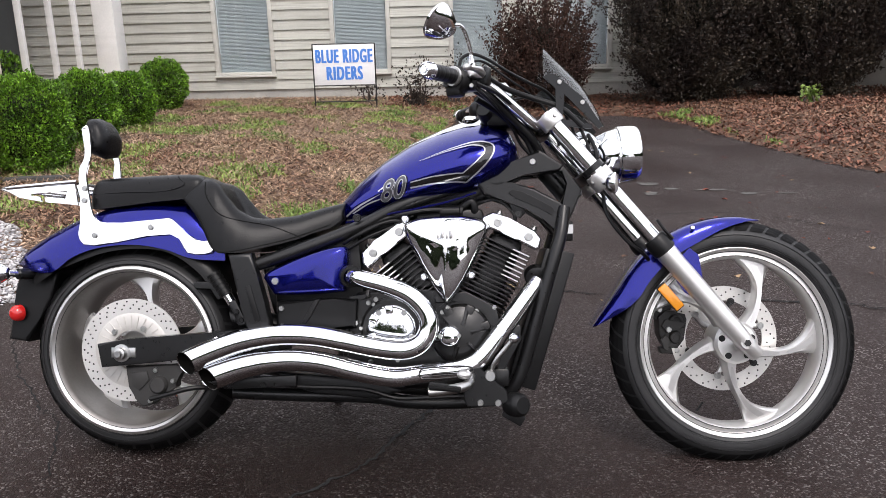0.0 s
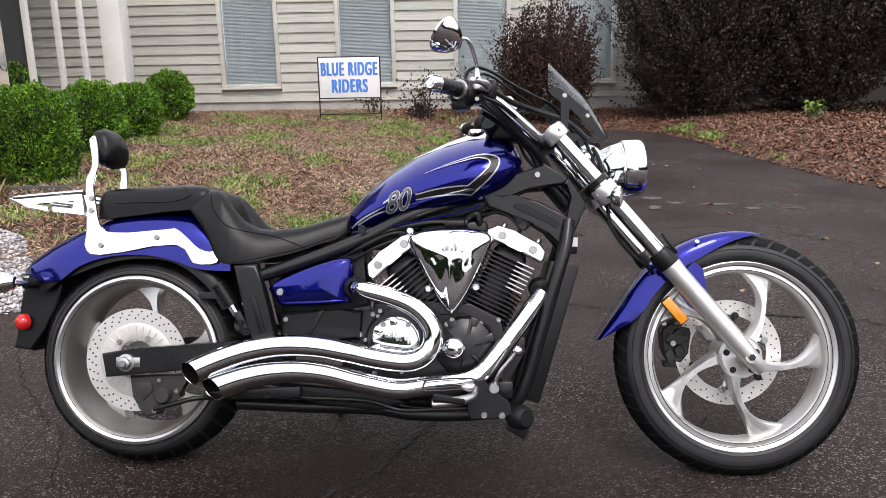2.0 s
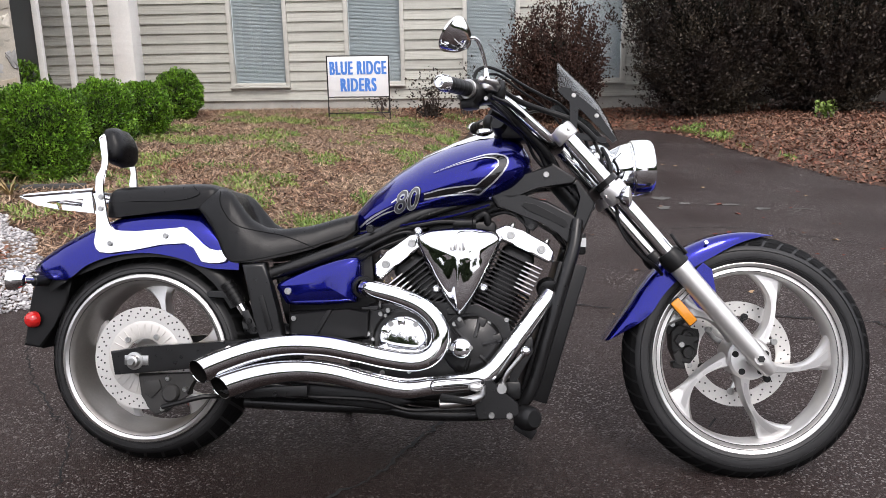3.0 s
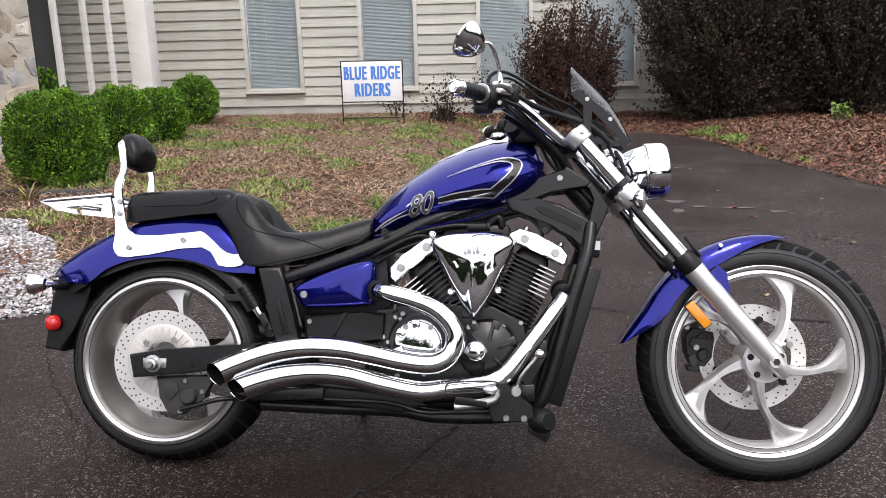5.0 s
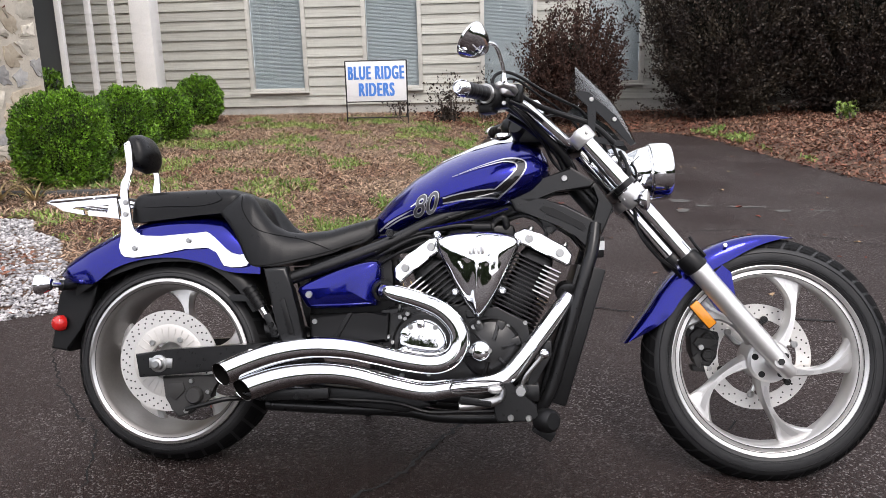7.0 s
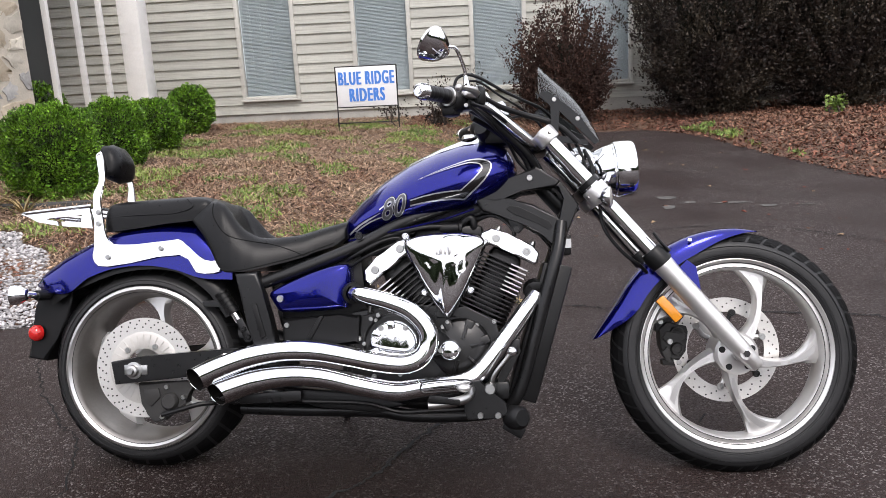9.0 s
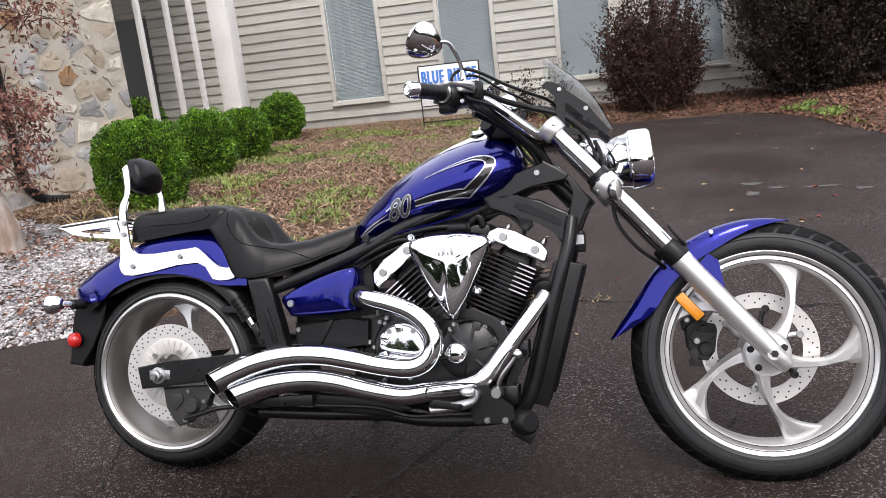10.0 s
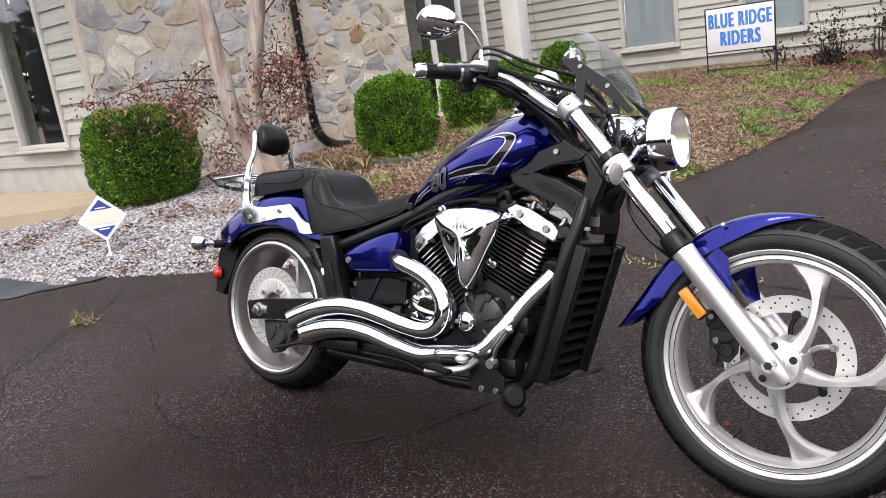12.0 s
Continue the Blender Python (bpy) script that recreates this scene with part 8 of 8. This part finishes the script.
def flakes(name, pts, length, width, material, seed, lift=0.012, stand=0.25, on=bed_height):
    """Thin bent flakes lying about."""
    r = np.random.default_rng(seed)
    n = len(pts)
    a = r.uniform(0, 6.28, n)
    L, W = length * r.uniform(0.5, 1.5, n), width * r.uniform(0.6, 1.4, n)
    pitch = r.normal(0, stand, n)
    d = np.stack([np.cos(a) * np.cos(pitch), np.sin(a) * np.cos(pitch), np.sin(pitch)], 1)
    s = np.stack([-np.sin(a), np.cos(a), r.normal(0, stand, n)], 1)
    c = np.stack([pts[:, 0], pts[:, 1], on(pts[:, 0], pts[:, 1]) + r.uniform(0.3, 1, n) * lift + np.abs(np.sin(pitch)) * L / 2], 1)
    up = np.array([0, 0, 1.0])
    v = np.stack([c - d * L[:, None] / 2, c - s * W[:, None] / 2 + up * (W * 0.25)[:, None], c + d * L[:, None] / 2, c + s * W[:, None] / 2 + up * (W * 0.25)[:, None]], 1).reshape(-1, 3)
    f = (np.array([[0, 1, 2], [0, 2, 3]])[None] + 4 * np.arange(n)[:, None, None]).reshape(-1, 3)
    return mesh_of(name, v, f, material)


def lawn(x, y):
    return (bed_distance(x, y) > -0.06) & ~in_gravel(x, y) & (y < 12.35) & (x > np.where(y < 7.9, -5.7 + (y - 4.3) * 0.29, -4.6))


near_ = scatter(140000, -5.0, 0.2, 3.4, 7.6, lawn, 51)[:52000]
far_ = scatter(90000, -4.6, 1.4, 7.6, 12.3, lawn, 52)[:34000]
tagged(flakes("bark_mulch", np.concatenate([near_, far_]), 0.045, 0.0085, MULCH, 53, 0.02, 0.35), "brown bark chips and pine needles", "mulch", kind="stuff")

need = scatter(40000, -5.0, 1.2, 3.4, 12.2, lawn, 54)[:15000]
tagged(flakes("pine_straw", need, 0.1, 0.0045, NEEDLE, 55, 0.03, 0.3), "pale pine needles strewn over the mulch", "mulch", kind="stuff")


def blotch(x, y, f, seed):
    return np.array([noise.noise(Vector((a * f, b * f, seed))) for a, b in zip(x, y)])


p = scatter(90000, -4.4, 0.1, 4.2, 11.6, lawn, 61)
w = blotch(p[:, 0], p[:, 1], 1.5, 3.0) + 0.5 * blotch(p[:, 0], p[:, 1], 4.0, 9.0)
p = p[(w + 0.25 * np.random.default_rng(4).random(len(w)) > 0.3) & (bed_distance(p[:, 0], p[:, 1]) < 3.6)][:24000]
e = scatter(60000, -1.2, 0.1, 4.6, 10.5, lambda x, y: (bed_distance(x, y) > 0.0) & (bed_distance(x, y) < 0.28), 62)
w = blotch(e[:, 0], e[:, 1], 2.2, 5.0)
e = e[w > 0.12][:2500]
p = np.concatenate([p, e])
tagged(flakes("grass", p, 0.042, 0.009, GRASS, 63, 0.03, 0.75), "patchy low green grass and weeds", "grass", kind="stuff")


def leafbed(x, y):
    return (bed_distance(x, y) > -0.12) & (y < 12.35) & ((x > 1.4) | (y > 10.9)) & (x > -1.2)


p = scatter(150000, -1.2, 9.0, 4.6, 12.3, leafbed, 71)[:62000]
tagged(flakes("fallen_leaves", p, 0.042, 0.021, DEADLEAF, 72, 0.03, 0.4), "carpet of fallen red-brown leaves", "leaf litter", kind="stuff")
tagged(flakes("pale_litter", scatter(30000, 3.0, 9.0, 5.0, 10.8, lambda x, y: bed_distance(x, y) > 0.25, 74)[:12000], 0.05, 0.018, LITTER, 75, 0.04, 0.4), "pale dry leaves and needles", "leaf litter", kind="stuff")
e = scatter(30000, 2.3, 4.2, 6.2, 10.6, lambda x, y: (bed_distance(x, y) > 0.0) & (bed_distance(x, y) < 0.35), 76)
w = blotch(e[:, 0], e[:, 1], 1.3, 2.0)
tagged(flakes("grass_edge", e[w > 0.22][:1800], 0.05, 0.012, GRASS, 77, 0.03, 0.75), "green weeds at the drive's edge", "grass", kind="stuff")

p = scatter(9000, -5.4, -2.1, 2.9, 6.0, in_gravel, 78)
w = blotch(p[:, 0], p[:, 1], 1.6, 4.0)
tagged(flakes("leaves_on_gravel", p[w > 0.02][:1700], 0.045, 0.02, DEADLEAF, 79, 0.045, 0.3), "brown leaves lying on the gravel", "leaf litter", kind="stuff")
e = scatter(3000, -0.75, 0.35, 3.5, 4.2, lambda x, y: np.abs(y - (3.62 - 0.3 * (x - 0.1))) < 0.05, 80)
tagged(flakes("crack_weeds", e[:160], 0.03, 0.006, DRYLEAF, 82, 0.012, 0.8, on=drive_height), "dry weeds growing in a crack", "weeds", kind="stuff")

# strewn leaves on the drive, each one by itself
r = np.random.default_rng(81)
LEAFDRY = [mat("dropped_leaf_" + n, c, 0.7, var=0.2) for n, c in (("red", (0.2, 0.04, 0.02)), ("tan", (0.4, 0.27, 0.15)), ("brown", (0.1, 0.05, 0.03)))]
leaf_meshes = []
for k in range(6):
    bm = bmesh.new()
    n = 10
    ring = []
    for i in range(n):
        a = 2 * math.pi * i / n
        rad = 0.026 * (1 + 0.3 * math.cos(a)) * (1.0 if i % 2 else 0.72)
        ring.append(bm.verts.new((rad * math.cos(a) * 1.3, rad * math.sin(a), 0.006 + 0.006 * math.cos(2 * a + k))))
    mid = bm.verts.new((0, 0, 0.002))
    for i in range(n):
        bm.faces.new((ring[i], ring[(i + 1) % n], mid))
    leaf_meshes.append(finish(bm, "leaf", LEAFDRY[k % 3], 0))
spots = [(2.08, 4.95), (1.5, 4.9), (0.85, 4.1)] + [tuple(r.uniform((-0.3, 3.0), (3.2, 10.5))) for _ in range(120)] + [tuple(r.uniform((-3, 0.6), (1.5, 3.2))) for _ in range(7)]
for k, (x, y) in enumerate(spots):
    if bed_distance(np.array([x]), np.array([y]))[0] < -0.1:
        o = new("dropped_leaf", leaf_meshes[int(r.integers(6))])
        s = r.uniform(0.35, 0.9)
        o.matrix_world = pose(x, y, float(drive_height(x, y)) + 0.003, 0, 0, r.uniform(0, 360)) @ Matrix.Diagonal((s, s * r.uniform(0.5, 1), s, 1))
        tagged(o, "curled dry leaf dropped on the asphalt", "leaf", "leaves on the drive")

# cracks in the drive, and a rubbed chalky patch
# cracks are flat strips, the shade of their depth put into the colour
CRACKSHADE = mat("crack_shadow", (0.006, 0.006, 0.006), 0.9, var=0.3)
CHALK = mat("chalky_stain", (0.1, 0.095, 0.088), 0.85, var=0.4, scale=12)


def crack(pts, width, seed):
    r = np.random.default_rng(seed)
    line = smooth_line(pts, 14)
    rows, bm = [], bmesh.new()
    for k, q in enumerate(line):
        d = line[min(k + 1, len(line) - 1)] - line[max(k - 1, 0)]
        d = np.array([-d[1], d[0]]) / (np.hypot(*d) + 1e-9)
        c = q + d * r.normal(0, 0.006)
        w = width * r.uniform(0.6, 2.0)
        z = float(drive_height(c[0], c[1])) + 0.0045
        rows.append([bm.verts.new((*(c + d * w / 2), z)), bm.verts.new((*(c - d * w / 2), z))])
    loft(bm, rows, False, False)
    return part("crack", bm, CRACKSHADE, bpy.data.objects["road"], "dark strip painted as the shade in an asphalt crack", 0)


crack([(0.05, 2.6), (-0.14, 2.32), (-0.24, 2.13), (-0.32, 1.97), (-0.5, 1.8)], 0.009, 1)
crack([(-0.5, 3.95), (0.1, 3.62), (0.48, 3.52), (0.62, 3.48), (1.1, 3.42), (1.69, 3.34), (1.83, 3.28), (2.6, 3.2)], 0.008, 2)
crack([(-1.9, 2.95), (-1.74, 2.7), (-1.5, 2.4), (-1.33, 2.21), (-1.2, 1.9)], 0.004, 3)
crack([(-1.6, 1.9), (-1.25, 1.7), (-0.9, 1.65)], 0.003, 4)
crack([(-3.4, 2.6), (-2.9, 2.3), (-2.6, 1.8), (-2.1, 1.5)], 0.003, 5)
crack([(-2.9, 2.3), (-2.4, 2.35), (-1.9, 2.1)], 0.0025, 6)
crack([(1.0, 5.0), (1.7, 5.1), (2.4, 4.6)], 0.006, 7)
crack([(-2.4, 1.6), (-2.55, 1.86), (-2.67, 2.01), (-2.82, 2.27), (-3.03, 2.57), (-3.3, 2.85)], 0.006, 8)
crack([(-3.03, 2.57), (-2.85, 2.78), (-2.76, 2.89)], 0.004, 9)
crack([(-2.1, 0.6), (-1.75, 1.0), (-1.5, 1.1), (-1.2, 1.35)], 0.004, 10)
e = scatter(400, -2.95, -2.7, 2.14, 2.4, lambda x, y: np.hypot(x + 2.82, (y - 2.28) * 1.6) < 0.1, 83)
tagged(flakes("dry_weed", e[:70], 0.06, 0.006, DRYLEAF, 84, 0.02, 0.7, on=drive_height), "tuft of dry weed in a crack of the asphalt", "weeds", kind="stuff")
bm = bmesh.new()
ring = []
r = np.random.default_rng(12)
for q in smooth_line([(-6.2, 2.55), (-5.2, 2.6), (-4.6, 2.36), (-4.05, 2.38), (-3.93, 2.56), (-3.72, 2.8), (-3.7, 2.93), (-4.17, 2.97), (-5.0, 2.95), (-6.2, 2.9)], 6):
    px, py = q + r.normal(0, 0.012, 2)
    ring.append(bm.verts.new((px, py, float(drive_height(px, py)) + 0.0065)))
bm.faces.new(ring)
part("asphalt_patch", bm, mat("grey_asphalt_patch", (0.085, 0.09, 0.098), 0.7, spec=0.3, var=0.4, scale=5, fine=120, bump=0.6, bump_scale=110), bpy.data.objects["road"], "smoother grey patch in the asphalt", 0)


def patch(x, y, sx, sy, seed, name="stain"):
    r = np.random.default_rng(seed)
    bm = bmesh.new()
    n = 18
    ring = []
    for i in range(n):
        a = 2 * math.pi * i / n
        k = r.uniform(0.55, 1.1)
        px, py = x + sx * k * math.cos(a), y + sy * k * math.sin(a)
        ring.append(bm.verts.new((px, py, float(drive_height(px, py)) + 0.0045)))
    bm.faces.new(ring)
    part(name, bm, CHALK, bpy.data.objects["road"], "pale chalky stain on the asphalt", 0)


for k, (x, y, sx, sy) in enumerate(((1.42, 6.1, 0.1, 0.07), (1.36, 5.74, 0.06, 0.08), (1.55, 5.9, 0.08, 0.04), (1.85, 5.85, 0.16, 0.03), (2.08, 5.7, 0.07, 0.05), (2.35, 5.7, 0.09, 0.02), (1.7, 7.4, 0.07, 0.02), (1.95, 7.45, 0.05, 0.02), (2.2, 7.5, 0.06, 0.02))):
    patch(x, y, sx, sy, 90 + k)

# far woods round the open side of the place
def woods():
    r = np.random.default_rng(100)
    trunks, pts = bmesh.new(), []
    for k in range(64):
        a = radians(-205 + 270 * k / 63) + r.normal(0, 0.03)
        R = r.uniform(42, 54)
        x, y = 2 + R * math.cos(a), -2 + R * math.sin(a)
        if (y > 8 and -14 < x < 14) or abs(math.degrees(a) + 84) < 7:
            continue
        h = r.uniform(5.5, 9.5)
        tube(trunks, [(x, y, -0.5, 0.22), (x + r.normal(0, 0.3), y, h * 0.6, 0.14), (x + r.normal(0, 0.5), y, h * 0.95, 0.04)], seg=6, n=2)
        for _ in range(46):
            c = np.array([x, y, h * r.uniform(0.1, 1.0)]) + r.normal(0, 1, 3) * (2.4, 2.4, 0.6)
            pts.append(c + r.normal(0, 0.75, (22, 3)))
    wood = thing("far_wood_trunks", trunks, BARK, "trunks of the wood across the drive", "trees", kind="stuff")
    pts = np.concatenate(pts)
    tagged(leaf_cloud("far_wood", pts, r.normal(0, 1, pts.shape), 0.8, TREEFAR, 101, 1.0, 1.4), "dark green wood across the drive", "trees", kind="stuff")


woods()
